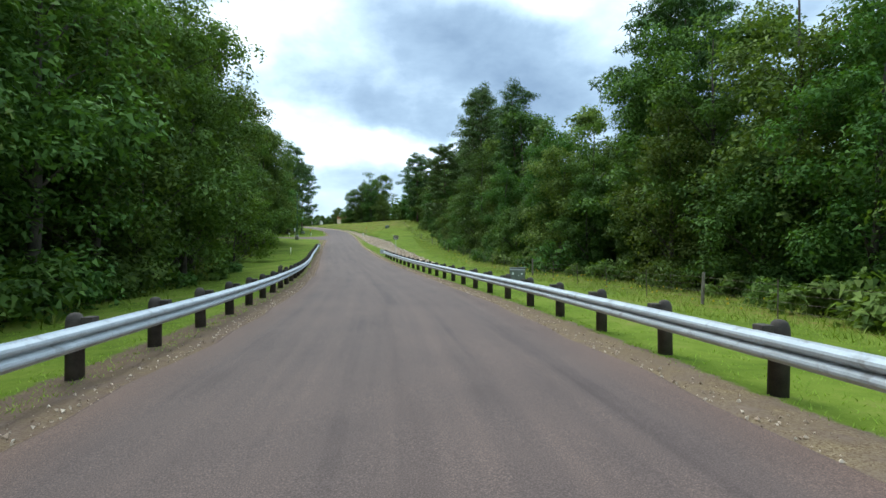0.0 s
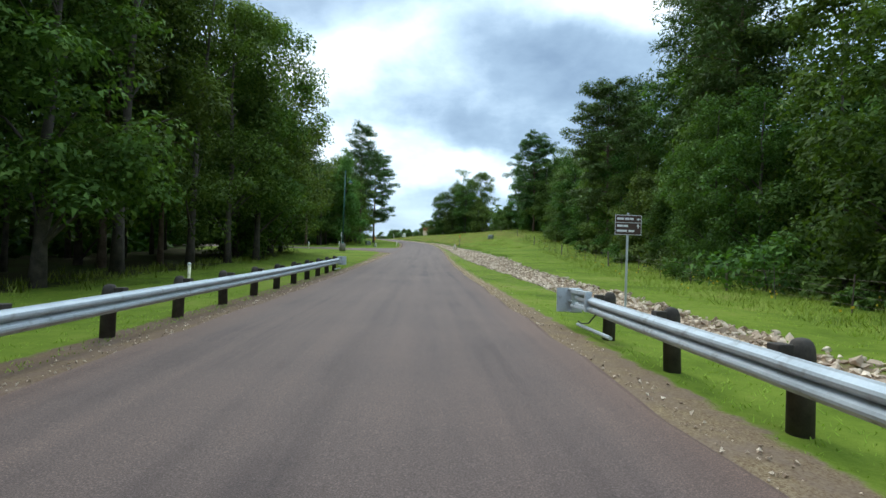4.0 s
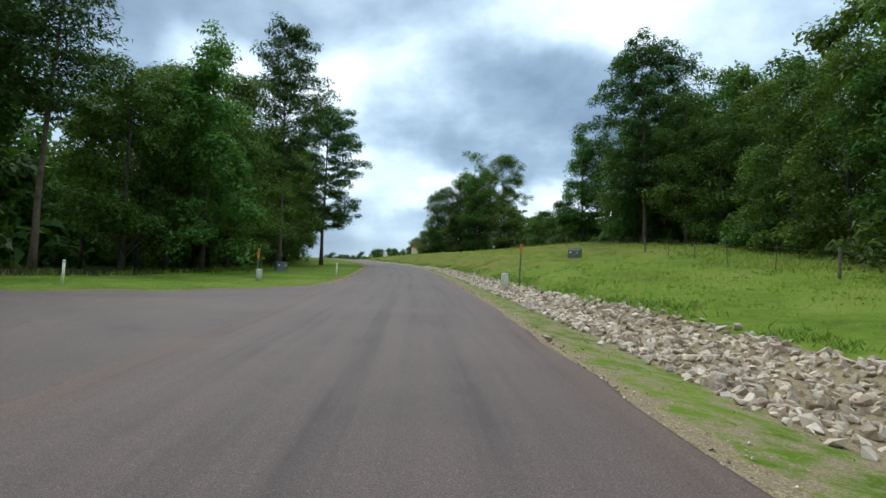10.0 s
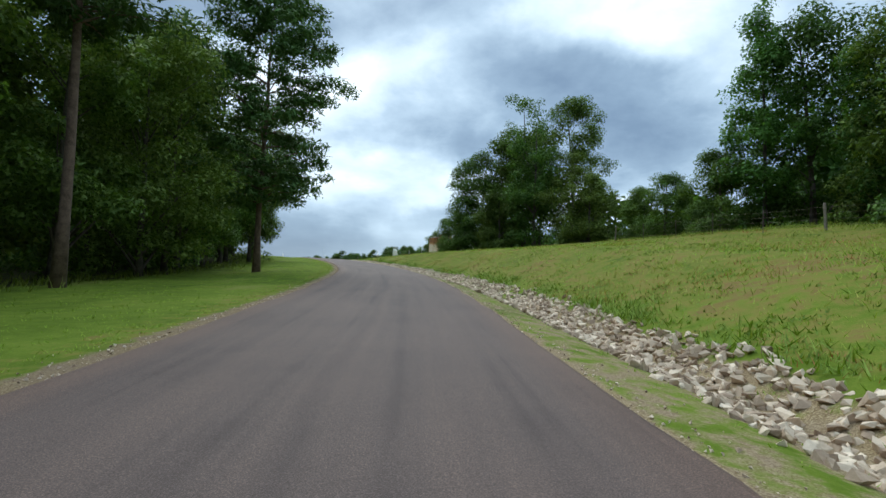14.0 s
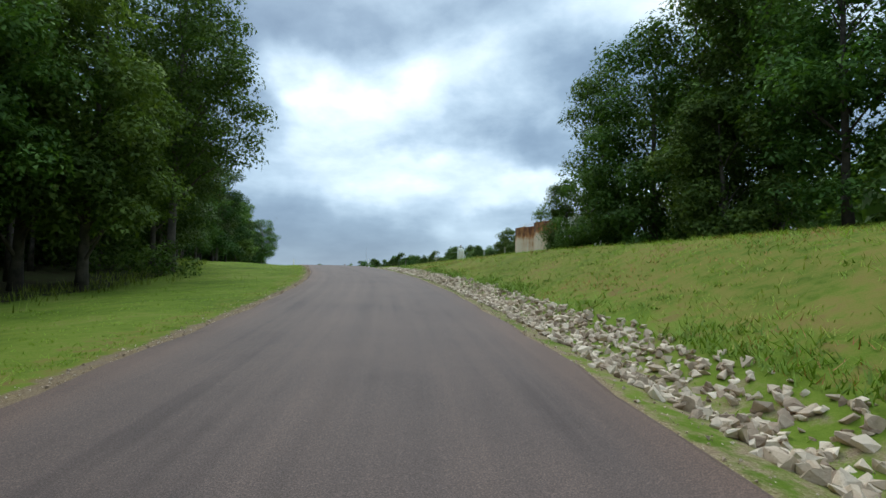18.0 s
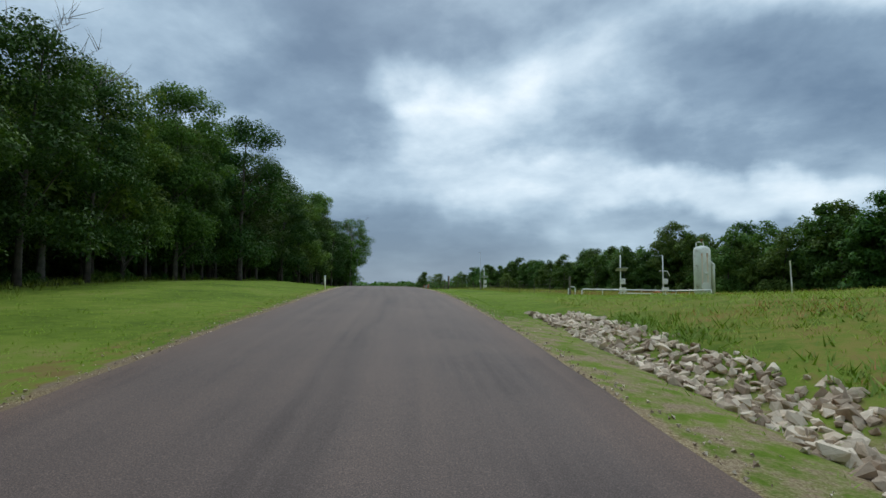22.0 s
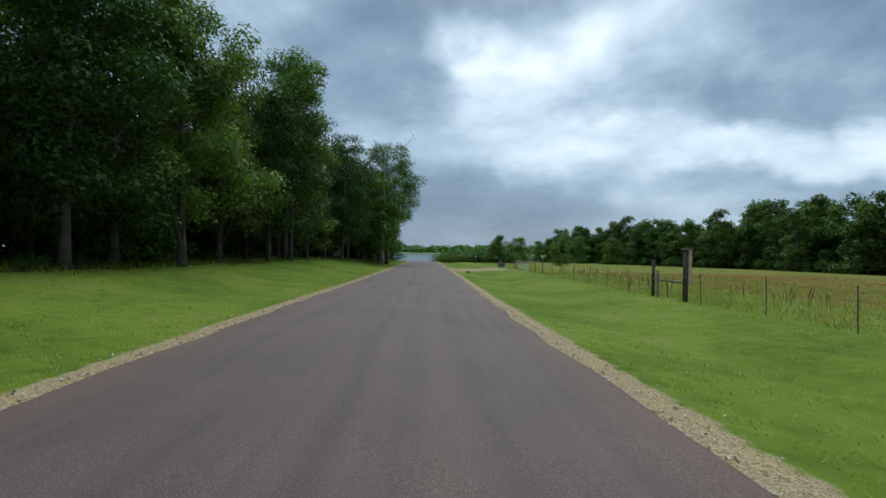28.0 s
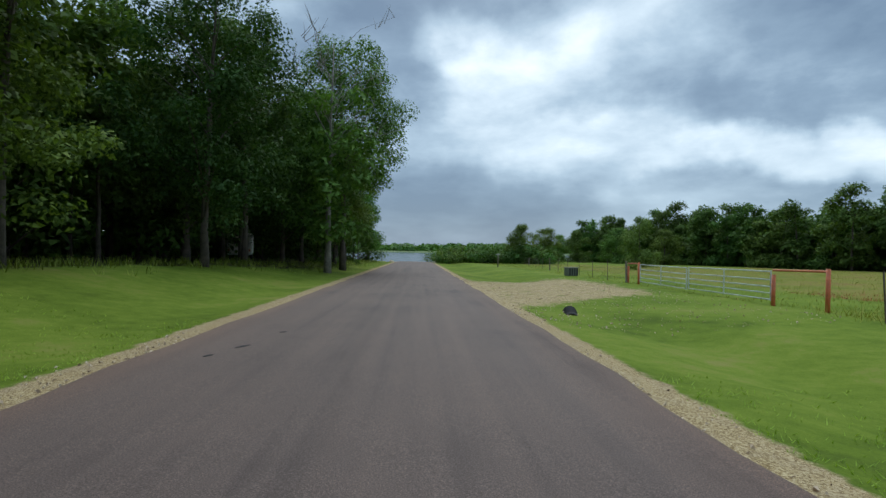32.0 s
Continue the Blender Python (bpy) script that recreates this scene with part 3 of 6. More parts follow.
def build_ground():
    s = np.concatenate([[-3000, -1200, -500, -250], np.arange(-140, 470, 1.25), np.arange(470, 640, 8), [700, 900, 1300, 1800, 3200]])
    near = np.concatenate([np.arange(0, 3.2, 0.8), np.arange(3.2, 9, 0.29), np.arange(9, 16, 0.7), np.arange(16, 40, 2.0), [44, 50, 58, 68, 80, 100, 120, 160, 240, 400, 800, 1500, 3000]])
    d = np.concatenate([-near[::-1], near[1:]])
    S, D = np.meshgrid(s, d, indexing="ij")
    X, Y, Z = at(S, D)
    Z = Z - 0.06 * (np.abs(D) < 3.1) * (S < 452)
    me = fast_mesh("ground", np.stack([X, Y, Z], -1).reshape(-1, 3), grid_faces(len(s), len(d)), M_GROUND)
    a = np.abs(D)
    left_edge = np.interp(S, LEFT_S, LEFT_D) + 1.0
    right_edge = np.interp(S, RIGHT_S, RIGHT_D) - 0.5
    wood = np.where(D < 0, smooth(0, 2.5, left_edge - D), smooth(0, 2.5, D - right_edge))
    wood = wood * (1 - smooth(100, 106, S) * (1 - smooth(130, 136, S)) * (D < 0) * (D > -30) * 0.7)
    field = smooth(13, 24, D) * smooth(246, 268, S) * (1 - smooth(430, 445, S)) * 0.72 + smooth(4.2, 8.0, D) * smooth(110, 160, S) * (1 - smooth(240, 262, S)) * 0.60
    field = np.maximum(field, 0.46 * (D < 0) * (1 - smooth(4.6, 5.6, -D)) * smooth(126, 140, S) * (1 - smooth(262, 290, S)))
    field = np.maximum(field, 0.56 * smooth(10.5, 13.0, D) * (1 - smooth(40, 60, S)))
    band = np.where(D > 0, np.interp(S, (0, 45, 60, 85, 110, 180, 240, 262, 340, 440), (4.2, 4.0, 3.8, 3.65, 3.5, 3.25, 3.3, 3.5, 4.1, 4.1)),
                    np.interp(S, (0, 70, 76, 88, 103, 128, 140, 250, 262, 340, 440), (4.6, 4.4, 4.1, 4.2, 5.0, 4.6, 3.7, 3.5, 3.65, 3.85, 3.8)))
    gravel = 1 - smooth(-0.25, 0.45, a - band)
    edge_s = 351.8 + 0.75 * (D - 4)
    apron = smooth(-1, 1.5, S - edge_s) * (1 - smooth(368, 374, S)) * (D > 0) * (1 - smooth(10.5, 13.5, D))
    rocks = smooth(27, 35, S) * (1 - smooth(240, 247, S)) * (D > 0) * smooth(-.3, .3, D - np.interp(S, DITCH_S, DITCH_IN)) * (1 - smooth(-.4, .2, D - np.interp(S, DITCH_S, DITCH_OUT)))
    corner = np.abs(S - 118) - 3.1 - 9.0 * np.clip(1 - (-D - 3.2) / 9.5, 0, 1) ** 2.2
    mouth = 0.8 * (1 - smooth(0.6, 2.3, corner)) * smooth(3, 3.6, -D) * (1 - smooth(11, 15, -D))
    strip = (0.32 + 0.18 * smooth(88, 110, S)) * smooth(50, 62, S) * (1 - smooth(240, 247, S)) * (D > 3) * (D < np.interp(S, DITCH_S, DITCH_IN) + 0.3)
    gravel = np.maximum.reduce([gravel, strip, apron * 0.66, rocks * np.where(S > 163, 0.42, 0.72), mouth])
    dirt = np.interp(S, (-50, 66, 80, 250, 262), np.array((0.85, 0.85, 0.6, 0.6, 0.12))) * (D < 0) + np.interp(S, (-50, 52, 66, 250, 262), (0.75, 0.7, 0.4, 0.4, 0.12)) * (D > 0)
    dirt = np.maximum(dirt * (1 - apron), mouth)
    col = np.stack([wood, field, gravel, dirt], -1).reshape(-1, 4)
    layer = me.color_attributes.new("cover", "FLOAT_COLOR", "POINT")
    layer.data.foreach_set("color", col.astype(np.float32).ravel())
    me.polygons.foreach_set("use_smooth", [True] * len(me.polygons))
    tagged(new("ground", me), "mown green grass verges, gravel edges and wooded ground", "ground", kind="structure")


def ribbon(name, s, d, lift, mat, thick=0.05):
    """A paved strip with an edge that drops to the ground."""
    S, D = np.meshgrid(s, d, indexing="ij")
    x, y, z, tx, ty = centre(S)
    wob = 0.07 * np.sin(S * 0.9) * np.sin(S * 0.37 + 1) + 0.04 * np.sin(S * 2.7)
    DD = D + np.where(np.abs(D) > 3.1, np.sign(D) * wob, 0) + np.where(D > 2.5, 0.3 * smooth(300, 335, S), 0)
    camber = -0.012 * np.abs(D)
    Z = z + camber + lift
    Z[:, 0] -= thick
    Z[:, -1] -= thick
    me = fast_mesh(name, np.stack([x + ty * DD, y - tx * DD, Z], -1).reshape(-1, 3), grid_faces(len(s), len(d)), mat)
    uv = me.uv_layers.new(name="road")
    idx = np.empty(len(me.loops), np.int32)
    me.loops.foreach_get("vertex_index", idx)
    uv.data.foreach_set("uv", np.stack([D.ravel()[idx], S.ravel()[idx]], -1).astype(np.float32).ravel())
    return me


def build_road():
    s = np.concatenate([np.arange(-160, 440, 1.5), np.arange(440, 500, 3.0)])
    d = np.array([-3.34, -3.22, -3.0, -2.2, -1.1, 0, 1.1, 2.2, 3.0, 3.22, 3.34])
    me = ribbon("road", s, d, 0.0, M_ASPHALT)
    co = np.empty(len(me.vertices) * 3, np.float32)
    me.vertices.foreach_get("co", co)
    co = co.reshape(-1, 3)
    S = np.repeat(s, len(d))
    co[:, 2] += (LAKE - 1.2 - co[:, 2]) * smooth(442, 482, S)
    me.vertices.foreach_set("co", co.ravel())
    tagged(new("road", me), "two-lane brown-grey chip-sealed asphalt road with worn wheel tracks", "road", kind="structure")
    # side road to the left, with flared corners
    out = np.concatenate([np.arange(2.9, 14, 0.6), np.arange(14, 70, 3.0)])
    across = np.linspace(-1, 1, 9)
    O, A = np.meshgrid(out, across, indexing="ij")
    flare = 9.0 * np.clip(1 - (O - 3.2) / 9.5, 0, 1) ** 2.2
    mid = 118.0 + 0.0 * O
    S2 = mid + A * (3.1 + flare)
    X, Y, Z = at(S2, -O)
    Z = Z + 0.062 - 0.04 * (np.abs(A) > 0.99) - 0.05 * (O < 3.0)
    me = fast_mesh("side_road", np.stack([X, Y, Z], -1).reshape(-1, 3), grid_faces(len(out), len(across)), M_ASPHALT)
    uv = me.uv_layers.new(name="road")
    idx = np.empty(len(me.loops), np.int32)
    me.loops.foreach_get("vertex_index", idx)
    uv.data.foreach_set("uv", np.stack([(A * 0.5 + 1.6).ravel()[idx], O.ravel()[idx]], -1).astype(np.float32).ravel())
    tagged(new("side_road", me), "asphalt side road joining with flared corners", "road", kind="structure")


def build_lake():
    X, Y = [], []
    for s, d in ((440, -1800), (440, 1800), (1500, 1800), (1500, -1800)):
        x, y, _ = at(s, d)
        X.append(float(x)), Y.append(float(y))
    me = mesh_from("water", [(x, y, LAKE) for x, y in zip(X, Y)], [(0, 1, 2, 3)], M_WATER)
    tagged(new("water", me), "grey lake water beyond the end of the road", "lake", kind="structure")


# front edges of the woods: stations and distance from the road's centre
LEFT_S = (-140, -20, 30, 60, 85, 98, 104, 130, 140, 160, 185, 212, 234, 250, 275, 300, 330, 360, 375, 390, 452)
LEFT_D = (-11.5, -11, -11.8, -12.8, -12.5, -14, -16, -18, -14, -14.5, -14.5, -12, -13.5, -17, -18.5, -15.5, -13.5, -11.5, -8, -6.8, -6.5)
RIGHT_S = (-140, 0, 40, 60, 75, 102, 131, 145, 165, 180, 205, 222, 232, 240, 300, 345, 420, 470, 500)
RIGHT_D = (16, 16.5, 17.5, 18, 19.5, 22.5, 24.5, 28, 28.5, 27, 20, 17, 30, 78, 80, 78, 74, 66, 50)
build_ground()
build_road()
build_lake()

# ---------------------------------------------------------------- trees
def leaf_mesh(name, centres, radii, counts, size, mat, rng, flat=0.72, droop=0.32, narrow=0.5):
    """Many separate pointed leaves, set in clumps; each clump is a flattened cushion, fuller on top."""
    pts, out = [], []
    for c, r, n in zip(centres, radii, counts):
        v = rng.normal(size=(n, 3))
        v /= np.linalg.norm(v, axis=1)[:, None]
        v[:, 2] = np.where((v[:, 2] < -0.2) & (rng.random(n) < 0.5), -v[:, 2], v[:, 2])
        rad = r * (0.2 + 0.85 * rng.random(n) ** 0.5)
        p = v * rad[:, None]
        p[:, 2] = p[:, 2] * flat - droop * (np.hypot(p[:, 0], p[:, 1]) / r) ** 2 * r * 0.5
        pts.append(p + c)
        out.append(v)
    p, v = np.concatenate(pts), np.concatenate(out)
    n = len(p)
    normal = v * 0.85 + np.array([0, 0, 0.6]) + rng.normal(size=(n, 3)) * 0.40
    normal /= np.linalg.norm(normal, axis=1)[:, None]
    side = np.cross(normal, rng.normal(size=(n, 3)))
    side /= np.linalg.norm(side, axis=1)[:, None] + 1e-9
    along = np.cross(normal, side)
    L = size * (0.6 + 0.8 * rng.random(n))[:, None]
    W = L * narrow
    a = p - along * L * 0.45 + side * W * 0.55
    b = p - along * L * 0.3 - side * W * 0.55
    c = p + along * L * 0.6 - np.array([0, 0, 1.0]) * L * 0.2
    verts = np.stack([b, a, c], 1).reshape(-1, 3)
    tri = np.arange(n * 3).reshape(-1, 3)
    me = fast_mesh(name, verts, tri, mat, tris=True)
    # leaves take the light as part of their clump
    soft = v * 0.8 + np.array([0, 0, 0.45]) + rng.normal(size=(n, 3)) * 0.22
    soft = np.repeat(soft / np.linalg.norm(soft, axis=1)[:, None], 3, 0)
    me.polygons.foreach_set("use_smooth", np.ones(n, bool))
    me.normals_split_custom_set_from_vertices(soft)
    return me


def wood_mesh(name, height, girth, lean, limbs, mat, rng, sides=8, twigs=()):
    """A tapered, slightly bent trunk with tapered limbs."""
    bm = bmesh.new()
    k = 9
    bend = rng.normal(size=2) * lean
    line = [Vector((bend[0] * (i / k) ** 2 + rng.normal() * 0.04 * (i > 0), bend[1] * (i / k) ** 2 + rng.normal() * 0.04 * (i > 0), height * i / k - (0.3 if i == 0 else 0))) for i in range(k + 1)]
    rad = [girth * (1.35 if i == 0 else 1.0) * (1 - 0.86 * i / k) for i in range(k + 1)]
    tube(line, rad, sides, bm)

    def on_trunk(z):
        f = np.clip(z / height, 0, 1) * k
        i = min(int(f), k - 1)
        return line[i].lerp(line[i + 1], f - i), girth * (1 - 0.86 * f / k)
    for z, tip in limbs:
        b, r = on_trunk(z)
        t = Vector(tip)
        mid = b.lerp(t, 0.5) + Vector((rng.normal() * 0.15, rng.normal() * 0.15, 0.1 * (t - b).length))
        tube([b, b.lerp(mid, 0.5) + Vector((0, 0, 0.05)), mid, mid.lerp(t, 0.55), t], [r * 0.42, r * 0.34, r * 0.24, r * 0.14, r * 0.04 + 0.006], 5, bm, False)
    for e, q in twigs:
        tube([e, e.lerp(q, 0.5) + Vector((0.05, 0, 0)), q], [0.022, 0.014, 0.005], 4, bm, False)
    me = bpy.data.meshes.new(name)
    bm.to_mesh(me)
    bm.free()
    me.materials.append(mat)
    me.polygons.foreach_set("use_smooth", [True] * len(me.polygons))
    return me


def crown_clumps(rng, n, height, base, width, shape, clump):
    """Centres and sizes of leaf clumps, gathered into rounded lobes. shape: 'round', 'cone', 'wide'."""
    lobes = []
    core = [0.93, 0.62, 0.32, 0.08]
    for k in range(1200):
        if len(lobes) >= max(20, n // 4):
            break
        f = core[k] if k < 4 else rng.random()
        z = base + (height - base) * f
        if shape == "cone":
            w = width * (1 - f) ** 0.7 + 0.3
        elif shape == "wide":
            w = width * math.sqrt(max(0.10, 1 - (1.25 * f - 0.45) ** 2 / 0.75))
        else:
            w = width * math.sqrt(max(0.06, 1 - (2 * f - 0.75) ** 2 / 1.65))
        lr = min(w * 0.8, width * ((0.18 if shape == "cone" else 0.24) + 0.15 * rng.random()))
        a = rng.random() * 2 * math.pi
        r = max(0.0, (w - 0.88 * lr)) * (0.4 + 0.6 * math.sqrt(rng.random())) * (1 + 0.16 * math.sin(2 * a + 5 * f))
        r = 0.15 * r if k < 4 else r
        c = np.array([r * math.cos(a), r * math.sin(a), min(z, height - 0.7 * lr)])
        gaps = [np.linalg.norm(c - q) / (lr + s) for q, s in lobes]
        if k < 4 or 0.36 < min(gaps) < 1.0:
            lobes.append((c, lr))
    cs, rs = [], []
    share = np.array([s * s for _, s in lobes])
    for k in np.concatenate([np.arange(len(lobes)), rng.choice(len(lobes), n - len(lobes), p=share / share.sum())]):
        c, lr = lobes[k]
        v = rng.normal(size=3)
        v /= np.linalg.norm(v)
        v[2] = abs(v[2]) if rng.random() < 0.5 else v[2]
        cs.append(c + v * lr * np.array([1, 1, 0.9]) * (0.3 + 0.65 * rng.random()))
        rs.append(clump * (0.55 + 0.6 * rng.random()))
    return np.array(cs), np.array(rs)


def make_tree(name, seed, height, base, width, shape, clumps, leaves, size, leaf, bark, girth, label, category="tree", clump=1.35, lean=0.5, flat=0.72, limb_share=0.35, narrow=0.5):
    rng = np.random.default_rng(seed)
    cs, rs = crown_clumps(rng, clumps, height, base, width, shape, clump)
    per = np.maximum(8, (leaves * rs ** 2 / np.sum(rs ** 2)).astype(int))
    pick = rng.permutation(clumps)[: int(clumps * limb_share)]
    limbs = [(max(0.25 * base, min(c[2] - 0.9 * math.hypot(c[0], c[1]), height * 0.85)), c) for c in cs[pick]]
    t = thing(name, Matrix.Translation((0, -400, -60)), label, category)
    hang("trunk", wood_mesh("trunk", height * 0.9, girth, lean, limbs, bark, rng), t)
    hang("crown", leaf_mesh("crown", cs, rs, per, size, leaf, rng, flat, narrow=narrow), t)
    return t


def make_pine(name, seed, height, base, width, leaves, label, bark, clump=1.0):
    """A pine with level limbs that carry flat pads of needles, widest a third up its crown."""
    rng = np.random.default_rng(seed)
    cs, limbs, rs = [], [], []
    z, turn = base, 0.0
    while z < height:
        f = (z - base) / (height - base)
        for _ in range(rng.integers(4, 6)):
            turn += 2.4 + rng.normal() * 0.4
            reach = width * math.sin(math.pi * (0.22 + 0.70 * f)) ** 0.8 * (0.4 + 0.6 * rng.random()) + 0.4
            way = np.array([math.cos(turn), math.sin(turn), 0.0])
            side = np.array([-way[1], way[0], 0.0])
            tip = way * reach + np.array([0, 0, z + (0.05 + 0.3 * f) * reach + rng.normal() * 0.25])
            limbs.append((z, tip))
            for k in (1.0, 0.86, 0.7, 0.54, 0.38):
                lift = np.array([0, 0, z + (tip[2] - z) * k + 0.12])
                cs.append(way * reach * k + lift + side * rng.normal() * 0.22 * reach * k + rng.normal(size=3) * 0.18)
                rs.append(clump * (0.55 + 0.45 * rng.random()) * (0.65 + 0.35 * k))
        z += (height - base) / 19 * (0.6 + 0.7 * rng.random())
    cs, rs = np.array(cs), np.array(rs)
    per = np.maximum(6, (leaves * rs ** 2 / np.sum(rs ** 2)).astype(int))
    t = thing(name, Matrix.Translation((0, -400, -60)), label, "tree")
    hang("trunk", wood_mesh("trunk", height, 0.24, 0.5, limbs, bark, rng), t)
    hang("crown", leaf_mesh("crown", cs, rs, per, 0.40, M_NEEDLE, rng, 0.5, 0.1, narrow=0.30), t)
    return t


def make_bare(name, seed, height, label):
    """A tree with a dead, leafless top and some leaves lower down."""
    rng = np.random.default_rng(seed)
    t = thing(name, Matrix.Translation((0, -400, -60)), label, "tree")
    limbs, twigs = [], []
    for _ in range(22):
        z = height * (0.45 + 0.5 * rng.random())
        a, r = rng.random() * 6.283, 1.5 + 2.6 * rng.random()
        tip = Vector((r * math.cos(a), r * math.sin(a), z + 1.2 + 1.5 * rng.random()))
        limbs.append((z, tip))
        for _ in range(5):
            e = tip.lerp(Vector((0, 0, z)), 0.5 * rng.random())
            q = e + Vector((rng.normal() * 0.6, rng.normal() * 0.6, 0.6 + 0.8 * rng.random()))
            twigs.append((e, q))
    hang("trunk", wood_mesh("trunk", height, 0.19, 0.5, limbs, M_PALE_BARK, rng, 8, twigs), t)
    cs = np.clip(rng.normal(size=(70, 3)), -1.5, 1.5) * np.array([1.7, 1.7, 2.6]) + np.array([0, 0, height * 0.46])
    hang("crown", leaf_mesh("crown", cs, np.full(70, 1.0), np.full(70, 65), 0.34, M_LEAF, rng), t)
    return t


def make_shrub(name, seed, height, width, leaves, size, leaf, label):
    rng = np.random.default_rng(seed)
    n = 16
    a, r = rng.random(n) * 6.283, width * np.sqrt(rng.random(n))
    cs = np.stack([r * np.cos(a), r * np.sin(a), height * (0.15 + 0.7 * rng.random(n)) * (1 - 0.4 * r / width)], 1)
    rs = 0.5 * height * (0.45 + 0.35 * rng.random(n))
    t = thing(name, Matrix.Translation((0, -400, -60)), label, "shrub")
    hang("stems", wood_mesh("stems", height * 0.75, 0.04, 0.2, [(0.1, c) for c in cs[:8]], M_BARK, rng, 5), t)
    hang("leaves", leaf_mesh("leaves", cs, rs, np.full(n, leaves // n), size, leaf, rng, 0.8), t)
    return t


OAKS = [make_tree("oak_tree", 11 + k, h, b, w, "wide", c, 22000, 0.225, M_LEAF, M_BARK, 0.26, "tall dark green broadleaf tree at the wood's edge", clump=1.32, narrow=0.66, limb_share=0.10)
        for k, (h, b, w, c) in enumerate(((18, 3.2, 5.6, 150), (21, 4.0, 5.6, 160), (15, 2.4, 5.2, 135), (19, 4.2, 7.0, 190)))]
DEEP_OAKS = [make_tree("deep_green_oak_tree", 15 + k, h, b, w, "wide", c, 20000, 0.235, M_LEAF_DEEP, M_BARK, 0.26, "tall deep green oak with a dark trunk at the wood's edge", clump=1.4, narrow=0.66, limb_share=0.10)
             for k, (h, b, w, c) in enumerate(((18, 3.4, 5.8, 170), (21, 4.2, 6.2, 185)))]
GUMS = [make_tree("sweetgum_tree", 22 + k, h, b, w, "cone", c, 20000, 0.22, M_LEAF_LIGHT, M_BARK, 0.18, "light green conical broadleaf tree on the grass edge", clump=1.05, narrow=0.72, limb_share=0.04)
        for k, (h, b, w, c) in enumerate(((18, 1.7, 4.8, 210),))]
TALL_GUM = make_tree("tall_sweetgum_tree", 29, 20, 5.2, 4.6, "round", 170, 22000, 0.22, M_LEAF_LIGHT, M_BARK, 0.24, "tall bright green tree with a bare lower trunk", clump=1.2, narrow=0.7, limb_share=0.06)
LIGHT_OAK = make_tree("leafy_oak_tree", 24, 18, 1.8, 7.4, "round", 230, 26000, 0.23, M_LEAF_LIGHT, M_BARK, 0.26, "large bright green broadleaf tree at the wood's edge", clump=1.45, narrow=0.66, limb_share=0.08)
BIG_OAK = make_tree("spreading_oak_tree", 26, 25, 9.0, 7.6, "round", 270, 36000, 0.26, M_LEAF, M_BARK, 0.34, "big dense dark oak with a clear straight trunk", clump=1.6, narrow=0.66, limb_share=0.12)
PALE_TREE = make_tree("pale_field_tree", 28, 6.4, 0.3, 2.7, "round", 80, 7000, 0.2, M_LEAF_LIGHT, M_BARK, 0.1, "small pale green round tree standing in the field", clump=0.8, narrow=0.5, limb_share=0.1)
MAPLE = make_tree("young_maple_tree", 27, 8.5, 0.4, 4.6, "round", 120, 13000, 0.2, M_LEAF_YELLOW, M_BARK, 0.12, "bright yellow-green young tree leafy to the ground", clump=1.1, narrow=0.6, limb_share=0.25)
EDGE = [make_tree("overgrown_tree", 31 + k, h, b, w, "round", c, 17000, 0.225, m, M_BARK, 0.22, "overgrown broadleaf tree leafy down to the ground", clump=1.3, narrow=0.66, limb_share=0.10)
        for k, (h, b, w, c, m) in enumerate(((13, 0.5, 4.6, 140, M_LEAF), (16, 0.7, 4.8, 150, M_LEAF_DARK), (9, 0.3, 4.2, 115, M_LEAF), (18, 1.0, 5.0, 150, M_LEAF)))]
MIDS = [make_tree("inner_tree", 36 + k, h, b, w, "round", c, 5600, 0.38, M_LEAF, M_BARK, 0.2, "broadleaf tree rising behind the wood's edge", clump=1.5, narrow=0.7, limb_share=0.10)
        for k, (h, b, w, c) in enumerate(((17, 1.5, 4.8, 85), (20, 3.0, 5.0, 90)))]
DARKS = [make_tree("shade_tree", 41 + k, h, b, w, "wide", c, 3600, 0.44, M_LEAF_DARK, M_BARK, 0.17, "slim dark broadleaf tree inside the wood", clump=1.8, narrow=0.7, limb_share=0.15)
         for k, (h, b, w, c) in enumerate(((17, 3.0, 4.6, 60), (19, 4.5, 4.4, 60), (13, 1.5, 4.4, 50)))]
FIELD = [make_tree("field_edge_tree", 46 + k, h, b, w, "round", c, 5000, 0.46, M_LEAF_DARK, M_BARK, 0.18, "rounded dark green tree beyond the field", clump=1.6, narrow=0.7, limb_share=0.1)
         for k, (h, b, w, c) in enumerate(((12.5, 0.4, 5.0, 70), (14, 0.5, 5.2, 75), (10.5, 0.3, 4.6, 60)))]
PINES = [make_pine("pine_tree", 51 + k, h, b, w, n, "tall pine with a bare reddish trunk and a high open crown", M_PINE_BARK, 1.25)
         for k, (h, b, w, n) in enumerate(((24, 11, 4.0, 13000), (27, 11, 4.6, 20000), (22, 5.0, 6.0, 32000)))]
BARE = [make_bare("dead_topped_tree", 61, 14, "tree with a bare grey dead top above thin leaves")]
SHRUBS = [make_shrub("shrub", 71 + k, h, w, 1100, 0.25, m, "leafy green shrub at the foot of the trees")
          for k, (h, w, m) in enumerate(((1.6, 1.3, M_LEAF), (2.6, 1.9, M_LEAF_DARK), (1.1, 1.0, M_LEAF_LIGHT)))]
USED = set()
WOODS = np.random.default_rng(5)


